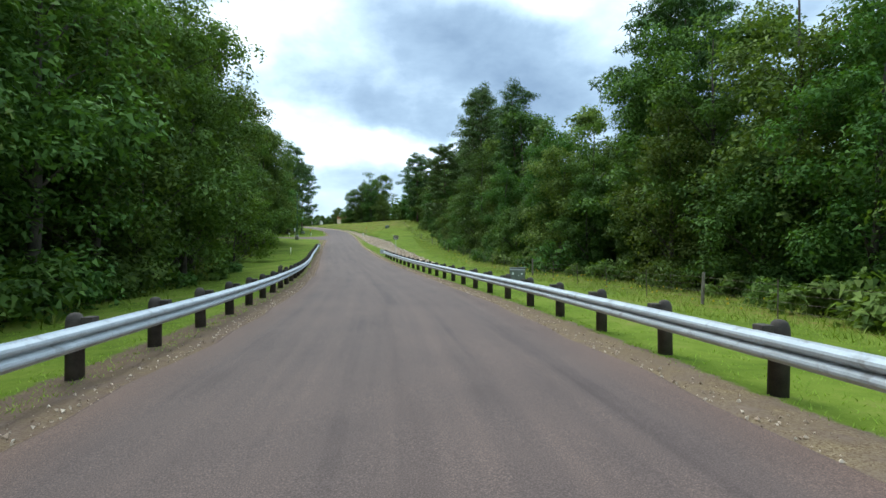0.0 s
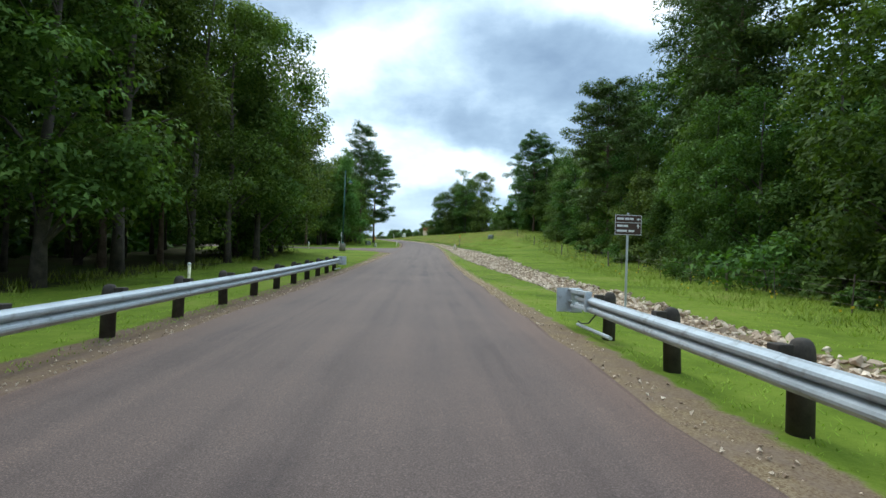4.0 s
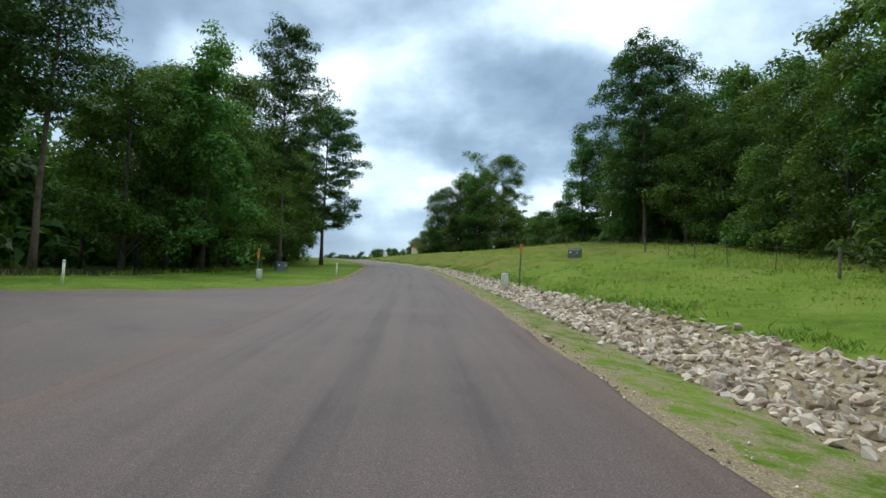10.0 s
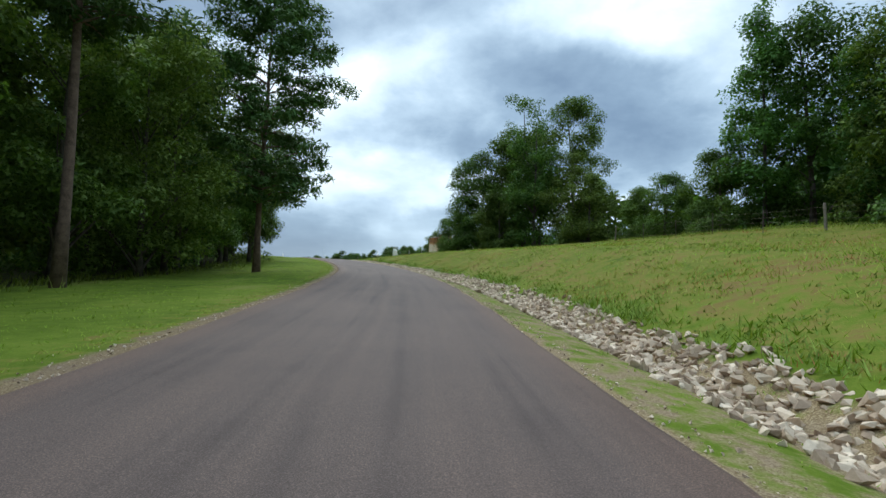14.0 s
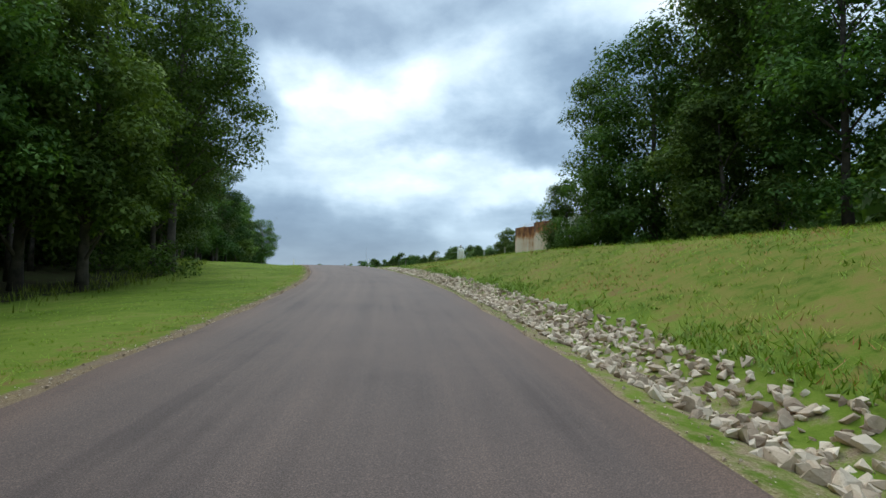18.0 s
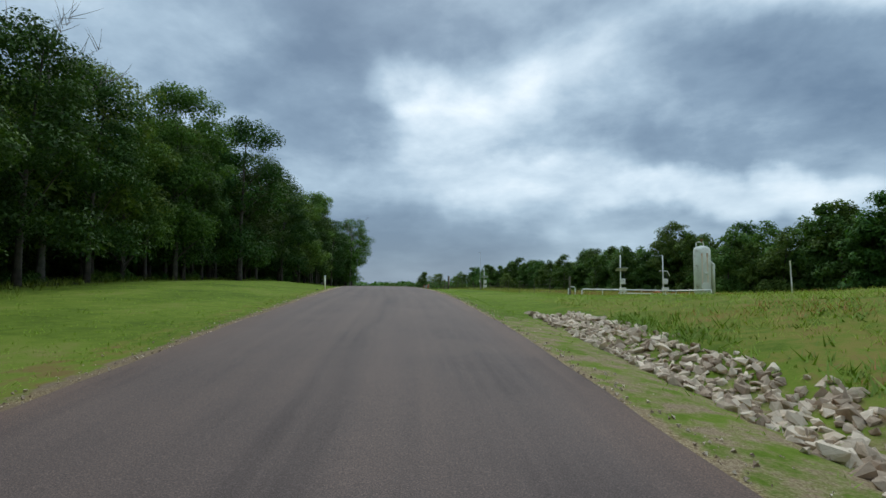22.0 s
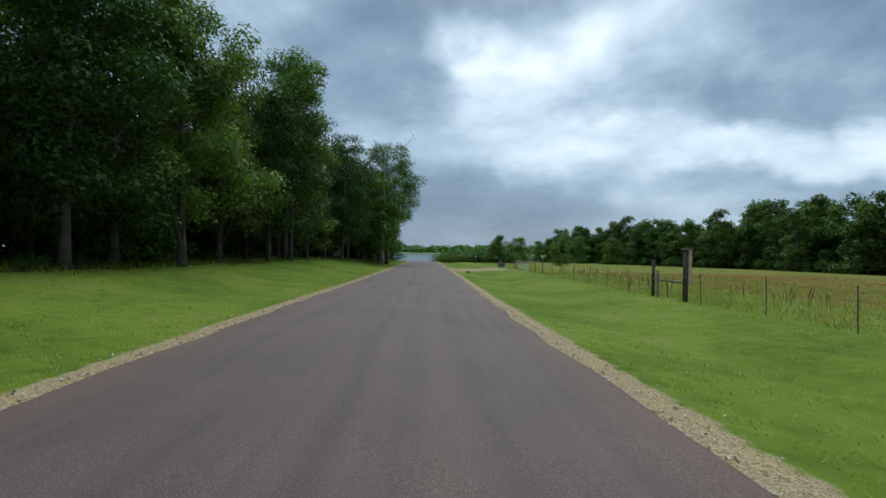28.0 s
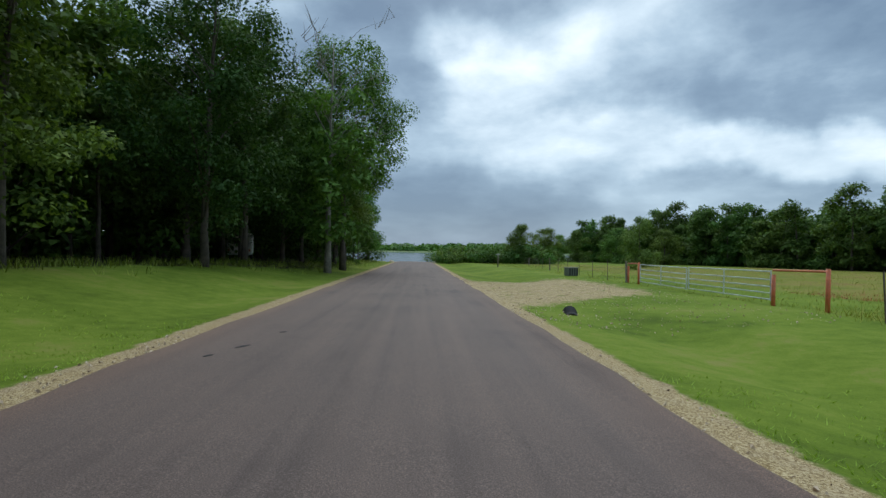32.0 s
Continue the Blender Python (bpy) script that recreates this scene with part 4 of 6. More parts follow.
def plant(ob, s, d, scale=1.0, turn=None, group="", lift=0.0, tall=1.0, label=""):
    """The first planting moves the tree itself, the next ones copy it."""
    p = spot(s, d, lift - 0.05)
    m = Matrix.Translation(p) @ Matrix.Rotation(WOODS.random() * 6.283 if turn is None else radians(turn), 4, "Z")
    if ob.name in USED:
        ob = copy_thing(ob, m)
    else:
        USED.add(ob.name)
        ob.matrix_world = m
    ob.scale = (scale, scale, scale * tall)
    tagged(ob, label=label, group=group)
    return ob


def pick(kinds):
    return kinds[int(WOODS.integers(len(kinds)))]


def row(s0, s1, step, edge_s, edge_d, depth, kinds, scale=(0.85, 1.15), skip=(), group="", jitter=0.35):
    s = s0 + step * WOODS.random()
    while s < s1:
        if not any(a < s < b for a, b in skip):
            side = 1 if edge_d[0] > 0 else -1
            d = np.interp(s, edge_s, edge_d) + side * (depth + WOODS.normal() * jitter * 2)
            plant(pick(kinds), s, float(d), scale[0] + (scale[1] - scale[0]) * WOODS.random(), group=group)
        s += step * (0.75 + 0.5 * WOODS.random())


GAP = ((106, 131),)
LG, RG, FG = "wood on the downhill side of the road", "overgrown wood behind the fence", "tree line across the field"
# trees that stand out one by one: kind, station, distance, size
for kind, s, d, k in ((OAKS[1], 34, -14, 1.0), (OAKS[3], 25, -12.5, 1.0), (GUMS[0], 143, -14.6, 1.05), (PINES[1], 163, -13, 1.0), (PINES[2], 184, -9.6, 1.1), (BIG_OAK, 222.5, -12.8, 0.9), (PINES[0], 125, -22.0, 0.88), (PINES[1], 127, -25.5, 0.72),
                      (PINES[0], 133, -20, 0.85), (OAKS[3], 101, -18.8, 0.9), (EDGE[1], 86, -15.5, 1.15), (EDGE[0], 91, -17.0, 1.3), (EDGE[3], 98.5, -15.2, 1.02), (EDGE[1], 94, -19, 1.1), (EDGE[1], 95, -15.8, 1.06), (OAKS[1], 157, -17, 0.95), (OAKS[0], 168, -16, 0.9), (LIGHT_OAK, 152, -15.5, 0.8), (LIGHT_OAK, 174, -14.5, 0.85),  (OAKS[2], 208, -15.5, 1.0),
                       (DEEP_OAKS[1], 234, -15.5, 0.84), (DEEP_OAKS[0], 290, -15.8, 1.05), (MIDS[0], 287, -20, 1.05), (MIDS[0], 295, -20.5, 1.0), (OAKS[1], 276, -18, 0.85), (OAKS[3], 268, -21, 0.85), (OAKS[1], 282, -21, 0.78), (PINES[0], 70.5, -17.6, 0.9), (PINES[0], 73.8, -15.9, 0.72), (PINES[2], 46, -20, 1.0), (PINES[0], 40, -19, 0.95), (MAPLE, 44.5, -12.2, 1.0), (PINES[1], 58, -19, 0.95), (PINES[0], 62, -22, 1.0),
                      (BIG_OAK, 384, -6.0, 0.82), (DEEP_OAKS[1], 372, -11, 0.82), (DEEP_OAKS[1], 364, -10.5, 0.82), (TALL_GUM, 343.4, -12.2, 1.0), (DEEP_OAKS[0], 322, -16.5, 1.05), (DEEP_OAKS[1], 306, -17, 0.9), (OAKS[1], 353, -12.8, 0.78), (OAKS[2], 392, -8, 0.85), (OAKS[3], 351, -15.5, 0.95), (OAKS[3], 345, -17, 0.7)):
    plant(kind, s, d, k, group=LG)
for kind, s, d, k in ((PINES[1], 78, 24.2, 1.0), (PINES[1], 90, 28.0, 1.12), (PINES[2], 103, 23, 0.95), (PINES[2], 156, 26, 1.0), (EDGE[3], 150, 27, 0.85), (EDGE[1], 160, 27, 0.95), (EDGE[3], 166, 29, 0.92), (GUMS[0], 176, 28, 1.0), (PINES[1], 60, 25, 0.9),
                      (EDGE[3], 28, 20.5, 0.76), (PINES[0], 112, 30, 0.95), (PINES[2], 22, 25, 1.05), (EDGE[2], 178, 26, 0.75), (EDGE[2], 184, 25.5, 0.65), (EDGE[2], 189, 27, 0.6)):
    plant(kind, s, d, k, group=RG)
for kind, s, d, k in ((EDGE[2], 221.5, 17.0, 0.62), (EDGE[1], 219, 19.0, 0.95), (EDGE[0], 213, 18.5, 1.1), (EDGE[3], 208, 22.5, 1.2), (OAKS[1], 203, 27, 0.95), (EDGE[0], 198, 24, 0.85), (EDGE[2], 207, 18.5, 0.85),
                      (EDGE[3], 203, 21.5, 1.0), (EDGE[2], 217.5, 16.8, 0.68), (EDGE[1], 211, 21, 1.1), (MIDS[0], 213, 28, 1.1), (EDGE[2], 194.5, 24, 0.85), (EDGE[3], 214, 24, 0.95)):
    plant(kind, s, d, k, group="clump of trees on the mound")
# left: leafy wall beside the guardrail, then open woods with visible trunks
row(-44, 33, 5.5, LEFT_S, LEFT_D, 1.6, EDGE + [EDGE[3], LIGHT_OAK, LIGHT_OAK, OAKS[0], OAKS[2]], (0.85, 1.1), group=LG)
row(-44, 33, 7, LEFT_S, LEFT_D, 6, MIDS, (0.95, 1.2), group=LG)
row(58, 92, 6.5, LEFT_S, LEFT_D, 1, OAKS, (0.9, 1.1), group=LG)
row(134, 160, 6.5, LEFT_S, LEFT_D, 4.5, OAKS[:3], (0.68, 0.85), group=LG)
row(174, 212, 8.5, LEFT_S, LEFT_D, 1.5, OAKS[:3], (0.8, 1.0), group=LG)
row(227, 238, 4.5, LEFT_S, LEFT_D, 2.2, DEEP_OAKS, (0.78, 0.92), group=LG)
row(238, 252, 5.0, LEFT_S, LEFT_D, 1.8, DEEP_OAKS, (0.60, 0.74), group=LG)
row(250, 300, 6.2, LEFT_S, LEFT_D, 1.0, DEEP_OAKS + [OAKS[0]], (0.62, 0.78), group=LG)
row(308, 348, 8, LEFT_S, LEFT_D, 1.0, DEEP_OAKS + OAKS[:1], (0.82, 0.98), group=LG)
row(366, 400, 5.5, LEFT_S, LEFT_D, 3.5, DEEP_OAKS, (0.75, 0.95), group=LG)
row(400, 445, 6.5, LEFT_S, LEFT_D, 2.0, MIDS + DARKS, (0.6, 0.8), group=LG)
for depth, step in ((7.5, 7.5), (13, 8.5), (20, 9.5)):
    row(-44, 440, step, LEFT_S, LEFT_D, depth, DARKS + MIDS[:1], (0.85, 1.15), skip=GAP if depth < 20 else (), group=LG, jitter=0.8)
for depth, step in ((9.5, 4.5), (15, 5.5), (23, 7)):
    row(225, 425, step, LEFT_S, LEFT_D, depth, DARKS, (0.7, 0.92), group=LG, jitter=1.0)
row(104, 133, 5, LEFT_S, LEFT_D, 26, MIDS, (0.65, 0.82), group=LG)
plant(BARE[0], 377, -6.2, 1.3, group=LG)
plant(BARE[0], 262, -21, 1.15, group=LG)
# right: foliage to the ground behind the fence, from the start to the mound
row(-44, 50, 5.6, RIGHT_S, RIGHT_D, 1.5, EDGE[:3], (0.65, 0.9), group=RG)
row(50, 174, 5.6, RIGHT_S, RIGHT_D, 1.5, EDGE[:3] + EDGE[1:2], (0.72, 0.98), group=RG)
row(-44, 50, 7, RIGHT_S, RIGHT_D, 7, MIDS, (0.7, 0.9), group=RG)
row(50, 172, 7, RIGHT_S, RIGHT_D, 7, MIDS, (0.88, 1.1), group=RG)
row(-44, 50, 9, RIGHT_S, RIGHT_D, 13, DARKS, (0.75, 0.95), group=RG)
row(50, 172, 10, RIGHT_S, RIGHT_D, 13, DARKS + PINES[:1], (0.95, 1.2), group=RG)
row(142, 180, 5, RIGHT_S, RIGHT_D, 4.0, EDGE, (0.95, 1.2), group=RG)
row(2, 25, 6.5, RIGHT_S, RIGHT_D, 4.0, [OAKS[1], EDGE[3], OAKS[0]], (0.9, 1.05), group=RG)
row(26, 46, 6.5, RIGHT_S, RIGHT_D, 5.5, [EDGE[0], EDGE[1], OAKS[0]], (0.74, 0.88), group=RG)
# tree line beyond the field, and the last trees before the lake
row(238, 372, 3.7, RIGHT_S, RIGHT_D, 2, FIELD, (0.95, 1.18), group=FG, jitter=1.2)
row(372, 505, 3.9, RIGHT_S, RIGHT_D, 2, FIELD, (0.9, 1.05), group=FG, jitter=1.2)
row(238, 372, 6.5, RIGHT_S, RIGHT_D, 9, FIELD, (1.1, 1.28), group=FG, jitter=1.2)
row(372, 505, 6.5, RIGHT_S, RIGHT_D, 9, FIELD, (1.05, 1.22), group=FG, jitter=1.2)
for s, d, k in ((437, 21, 0.62), (444, 27, 0.6), (480, 45, 0.7), (470, 52, 0.75), (490, 42, 0.65), (460, 60, 0.7)):
    plant(EDGE[2], s, d, k * 1.35, group=FG, label="rounded green tree standing near the lake shore")
plant(OAKS[2], 357, 80, 1.25, group=FG)
plant(PALE_TREE, 400, 28.3, 1.0, group=FG)
for s, d, k in ((434, 5.5, 0.8), (438, 7.5, 1.0), (444, 6.5, 1.1), (441, 11, 0.9), (436, 14, 0.7), (447, 15, 1.0), (450, 20, 1.0), (443, 17, .8), (447, 9, 1.2)):
    plant(SHRUBS[1], s, d, k, group="shrubs at the lake shore")
for k in range(26):
    plant(SHRUBS[1], 434 + 14 * WOODS.random(), 4.8 + 0.95 * k, 1.15 + 0.5 * WOODS.random(), group="shrubs at the lake shore")
# shrubs along the foot of the woods
row(150, 440, 5, LEFT_S, LEFT_D, 11, SHRUBS[1:2], (1.0, 1.8), group=LG, skip=((352, 388),), jitter=2.0)
row(-20, 172, 3.8, RIGHT_S, RIGHT_D, -0.8, SHRUBS, (0.7, 1.3), group=RG, jitter=0.4)
row(-20, 33, 4, LEFT_S, LEFT_D, -0.5, SHRUBS, (0.8, 1.3), group=LG)
row(230, 440, 4, LEFT_S, LEFT_D, 3, SHRUBS[1:2], (0.28, 0.45), group=LG, skip=((352, 388),), jitter=0.5)


def build_far_woods():
    """The wood's depth on both sides and the far shore: one dense mass of leaf clumps, too far in to count."""
    rng = np.random.default_rng(9)
    cs, rs = [], []
    for _ in range(2900):
        s = rng.uniform(-40, 445)
        d = np.interp(s, LEFT_S, LEFT_D) - rng.uniform(24, 44)
        cs.append((s, d, 0.3 + 15 * rng.random() ** 1.4))
        rs.append(rng.uniform(1.3, 2.4))
    for _ in range(1300):
        s = rng.uniform(-40, 445)
        cs.append((s, np.interp(s, LEFT_S, LEFT_D) - rng.uniform(15, 28), 0.2 + 4.5 * rng.random() ** 1.5))
        rs.append(rng.uniform(1.0, 1.8))
    for _ in range(700):
        s = rng.uniform(-40, 190)
        cs.append((s, np.interp(s, RIGHT_S, RIGHT_D) + rng.uniform(6, 18), 0.2 + 4.0 * rng.random() ** 1.5))
        rs.append(rng.uniform(1.0, 1.8))
    for _ in range(1500):
        s = rng.uniform(-40, 190)
        d = np.interp(s, RIGHT_S, RIGHT_D) + rng.uniform(15, 26)
        cs.append((s, d, rng.uniform(0.3, 14)))
        rs.append(rng.uniform(1.3, 2.4))
    for _ in range(1300):
        s = rng.uniform(225, 520)
        d = np.interp(s, RIGHT_S, RIGHT_D) + rng.uniform(4, 16)
        cs.append((s, d, rng.uniform(0.3, (10.5 if s < 372 else 8.5) + 1.5 * math.sin(s * 0.09) + 1.0 * math.sin(s * 0.31))))
        rs.append(rng.uniform(1.3, 2.2))
    wide = [(s, np.interp(s, LEFT_S, LEFT_D) - d0, h) for s, d0, h in zip(rng.uniform(-90, 440, 1800), rng.uniform(40, 110, 1800), rng.uniform(4, 13, 1800))]
    wide += [(s, np.interp(s, RIGHT_S, RIGHT_D) + d0, h) for s, d0, h in zip(rng.uniform(-90, 500, 1700), rng.uniform(22, 80, 1700), rng.uniform(3, 10, 1700))]
    w = np.array(wide)
    X, Y, Z = at(w[:, 0], w[:, 1])
    me = leaf_mesh("outer_woods", np.stack([X, Y, Z + w[:, 2]], 1), rng.uniform(2.6, 4.2, len(w)), np.full(len(w), 26), 1.9, M_LEAF_DARK, rng, 0.75, narrow=0.8)
    tagged(new("outer_woods", me), "dark tree tops of the wood's far interior", "woods", kind="stuff")
    c = np.array(cs)
    X, Y, Z = at(c[:, 0], c[:, 1])
    me = leaf_mesh("far_woods", np.stack([X, Y, Z + c[:, 2]], 1), np.array(rs), np.full(len(cs), 38), 0.95, M_LEAF_DARK, rng, 0.75, narrow=0.75)
    tagged(new("far_woods", me), "dense dark foliage deep inside the woods", "woods", kind="stuff")
    # far shore: low wooded hills beyond the water
    cs, rs = [], []
    for _ in range(2600):
        s, d = rng.uniform(1420, 1640), rng.uniform(-900, 900)
        cs.append((s, d, rng.uniform(-3, 9 + 4 * math.sin(d * 0.006) + (s - 1420) * 0.04)))
        rs.append(rng.uniform(9, 16))
    c = np.array(cs)
    X, Y, _ = at(c[:, 0], c[:, 1])
    me = leaf_mesh("far_shore_woods", np.stack([X, Y, LAKE + c[:, 2]], 1), np.array(rs), np.full(len(cs), 14), 9.0, M_LEAF_DARK, rng, 0.45, narrow=0.8)
    tagged(new("far_shore_woods", me), "low wooded shore far across the lake", "woods", kind="stuff")
    S, D = np.meshgrid(np.array([1330, 1345, 1420, 1700.0]), np.linspace(-1500, 1500, 40), indexing="ij")
    X, Y, _ = at(S, D)
    Z = LAKE + np.array([-1, 0.6, 2.5, 6.0])[:, None] + np.sin(D * 0.01) * 0.8
    me = fast_mesh("far_shore", np.stack([X, Y, Z], -1).reshape(-1, 3), grid_faces(4, 40), M_FAR_GRASS)
    tagged(new("far_shore", me), "pale green grassy shore across the lake", "shore", kind="structure")


build_far_woods()

# ---------------------------------------------------------------- guardrails
def wbeam(s0, s1, d, z0):
    """A W-shaped steel rail from station s0 to s1, face to the road."""
    side = -1 if d > 0 else 1
    prof = ((0.0, 0.0), (0.012, 0.02), (0.075, 0.055), (0.083, 0.085), (0.075, 0.115), (0.012, 0.15), (0.0, 0.157), (0.012, 0.165), (0.075, 0.20), (0.083, 0.23), (0.075, 0.26), (0.012, 0.295), (0.0, 0.315))
    prof = prof + tuple((a - 0.006, b) for a, b in reversed(prof))
    n = max(2, int((s1 - s0) / 0.95) + 1)
    st = np.linspace(s0, s1, n)
    bm = bmesh.new()
    rings = []
    for s in st:
        x, y, z, tx, ty = (float(v) for v in centre(s))
        rings.append([bm.verts.new((x + ty * (d + side * a), y - tx * (d + side * a), z + z0 + b)) for a, b in prof])
    k = len(prof)
    for a, b in zip(rings, rings[1:]):
        for j in range(k):
            bm.faces.new((a[j], a[(j + 1) % k], b[(j + 1) % k], b[j]))
    bm.faces.new(rings[0])
    bm.faces.new(rings[-1][::-1])
    return bm


def post_mesh():
    bm = turned(((0.118, -0.3), (0.116, 0.58), (0.110, 0.66), (0.088, 0.72), (0.055, 0.748), (0.012, 0.757)), 14)
    me = bpy.data.meshes.new("post")
    bm.to_mesh(me)
    bm.free()
    me.materials.append(M_POST_WOOD)
    me.polygons.foreach_set("use_smooth", [True] * len(me.polygons))
    return me


def simple_mesh(name, bm, mat):
    me = bpy.data.meshes.new(name)
    bmesh.ops.recalc_face_normals(bm, faces=bm.faces)
    bm.to_mesh(me)
    bm.free()
    me.materials.append(mat)
    return me


def guardrail(d, s0, s1, first, label, splintered=None):
    """Steel W-beam on round wooden posts with blocks behind the rail, and a square end terminal."""
    rail = thing("guardrail", Matrix.Identity(4), label, "guardrail", "guardrails")
    side = -1 if d > 0 else 1
    s = s0
    panels = []
    while s < s1 - 0.1:
        e = min(s + 7.62, s1)
        panels.append((s, e))
        s = e
    for k, (a, b) in enumerate(panels):
        part("rail_panel", wbeam(a - (0.16 if k else 0), b, d, 0.32 + 0.0035 * (k % 2)), M_ZINC, rail, smooth_faces=False)
    pm = post_mesh()
    bl = simple_mesh("block", box(0.15, 0.18, 0.36, 0, 0, 0.34, 0.012), M_POST_WOOD)
    bolt = simple_mesh("bolt", turned(((0.02, -0.006), (0.02, 0.008), (0.011, 0.013)), 8), M_ZINC)
    n = int((first - s0) / 2.54)
    for i in range(n):
        s = first - i * 2.54
        base = spot(s, d - side * 0.29)
        zr = float(centre(s)[2])
        po = hang("post", pm, rail)
        po.matrix_world = Matrix.Translation((base.x, base.y, zr)) @ pose(0, 0, 0, random.uniform(-1.5, 1.5), random.uniform(-1.5, 1.5), random.uniform(0, 360))
        bk = hang("block", bl, rail)
        q = spot(s, d - side * 0.095)
        bk.matrix_world = Matrix.Translation((q.x, q.y, zr)) @ pose(0, 0, 0, 0, 0, heading(s))
        bo = hang("bolt", bolt, rail)
        q = spot(s, d + side * 0.008)
        bo.matrix_world = Matrix.Translation((q.x, q.y, zr + 0.5025)) @ pose(0, 0, 0, 90, 0, heading(s) + 90 * -side)
        if splintered is not None and abs(s - splintered) < 1.27:
            top = bmesh.new()
            for k in range(9):
                a = 0.7 * k
                r, h = 0.03 + 0.05 * (k % 3) / 2, 0.10 + 0.12 * ((k * 5) % 4) / 3
                x, y = r * math.cos(a), r * math.sin(a)
                tube([(x, y, 0.66), (x * 1.2, y * 1.2, 0.72 + h * 0.5), (x * 1.5 + 0.02, y * 1.4, 0.72 + h)], 0.032 - 0.002 * k, 5, top)
            part("splintered_top", top, M_GREY_WOOD, rail, "splintered pale broken post top").matrix_world = Matrix.Translation((base.x, base.y, zr))
    # end terminal: flat impact head, feeder chute and ground cable
    x, y, z, *_ = (float(v) for v in centre(s1))
    q = spot(s1, d)
    m = Matrix.Translation((q.x, q.y, z - 0.055)) @ pose(0, 0, 0, 0, 0, heading(s1))
    head = bmesh.new()
    box(0.50, 0.03, 0.52, side * 0.05, 0.62, 0.26, 0.006, None, head)
    box(0.03, 0.36, 0.50, side * -0.14, 0.42, 0.27, 0.006, None, head)
    box(0.20, 0.34, 0.03, side * -0.04, 0.43, 0.745, 0.006, None, head)
    box(0.20, 0.34, 0.03, side * -0.04, 0.43, 0.27, 0.006, None, head)
    box(0.22, 0.03, 0.46, side * -0.03, 0.25, 0.29, 0.006, None, head)
    box(0.20, 0.30, 0.02, side * -0.03, 0.42, 0.50, 0.004, None, head)
    part("impact_head", head, M_ZINC, rail, "square galvanised impact head").matrix_world = m
    chute = bmesh.new()
    box(0.03, 1.05, 0.04, side * 0.095, -0.28, 0.40, 0.004, None, chute)
    box(0.03, 1.05, 0.04, side * 0.095, -0.28, 0.69, 0.004, None, chute)
    box(0.13, 0.08, 0.37, side * 0.05, -0.78, 0.37, 0.006, None, chute)
    box(0.13, 1.05, 0.025, side * 0.04, -0.28, 0.735, 0.004, None, chute)
    part("feeder_chute", chute, M_ZINC, rail, "galvanised feeder chute").matrix_world = m
    part("cable", tube([(side * 0.02, -1.3, 0.42), (side * 0.04, -0.8, 0.16), (side * 0.02, -0.3, 0.10), (side * 0.0, 0.0, 0.12)], 0.014, 6), M_BLACK, rail, "black steel cable").matrix_world = m
    part("ground_strut", tube([(side * 0.0, 0.05, 0.05), (side * 0.0, -1.9, 0.02)], 0.035, 6), M_ZINC, rail).matrix_world = m
    return rail


guardrail(-4.05, -40, 71.3, 71.0, "galvanised W-beam guardrail on dark round wooden posts", splintered=10.04)
guardrail(4.15, -40, 49.9, 48.9, "galvanised W-beam guardrail with square end beside the ditch")


# ---------------------------------------------------------------- roadside things
def marker_post(s, d, tilt=0.0, tall=0.92):
    m = Matrix.Translation(spot(s, d)) @ pose(0, 0, 0, tilt, tilt * 0.6, heading(s))
    t = thing("marker_post", m, "yellowed white plastic marker post with a domed cap", "marker post", "marker posts")
    part("shaft", turned(((0.052, -0.15), (0.052, tall - 0.05)), 16), M_YELLOWED, t, smooth_faces=True)
    part("cap", turned(((0.06, tall - 0.05), (0.062, tall - 0.01), (0.05, tall + 0.02), (0.02, tall + 0.035)), 16), M_SIGN_WHITE, t, "white cap", True)
    return t


for s, d, k in ((139.3, -4.33, 2), (261.8, -3.75, -3), (124.0, -12.9, 1), (114.3, -15.6, -1), (58.2, -7.4, 1), (99, -19, 0)):
    marker_post(s, d, k)


def pedestal(s, d, r, h, label):
    t = thing("utility_pedestal", Matrix.Translation(spot(s, d)) @ pose(0, 0, 0, 1.5, -1, heading(s)), label, "utility pedestal", "utility pedestals")
    part("body", turned(((r, -0.15), (r, h - 0.06), (r * 0.985, h - 0.055)), 24), M_PALE_PLASTIC, t, smooth_faces=True)
    part("lid", turned(((r * 1.05, h - 0.06), (r * 1.06, h - 0.02), (r * 1.0, h), (r * 0.5, h + 0.012), (0.02, h + 0.015)), 24), M_PALE_PLASTIC, t, "pale domed lid", True)
    plate = part("label_plate", box(0.09, 0.008, 0.28, -r * 0.5, -r * 0.87, h * 0.45, 0.001, Matrix.Rotation(radians(-30), 4, "Z")), M_SIGN_WHITE, t, "white sticker with dark bars")
    for k in range(3):
        part("print_bar", box(0.05, 0.004, 0.02, -r * 0.52, -r * 0.87 - 0.008, h * 0.52 + 0.06 * k, 0.0, Matrix.Rotation(radians(-30), 4, "Z")), M_BLACK, plate)
    return t


pedestal(133.7, 6.25, 0.21, 1.05, "pale grey cylindrical utility pedestal standing among the rocks")
pedestal(132.6, -7.75, 0.17, 0.62, "pale grey cylindrical utility pedestal on the grass corner")


M_VIVID = surface("bright_orange_plastic", (0.62, 0.17, 0.02), (0.80, 0.27, 0.04), 0.5, scale=4, fine=30, relief=0.05)


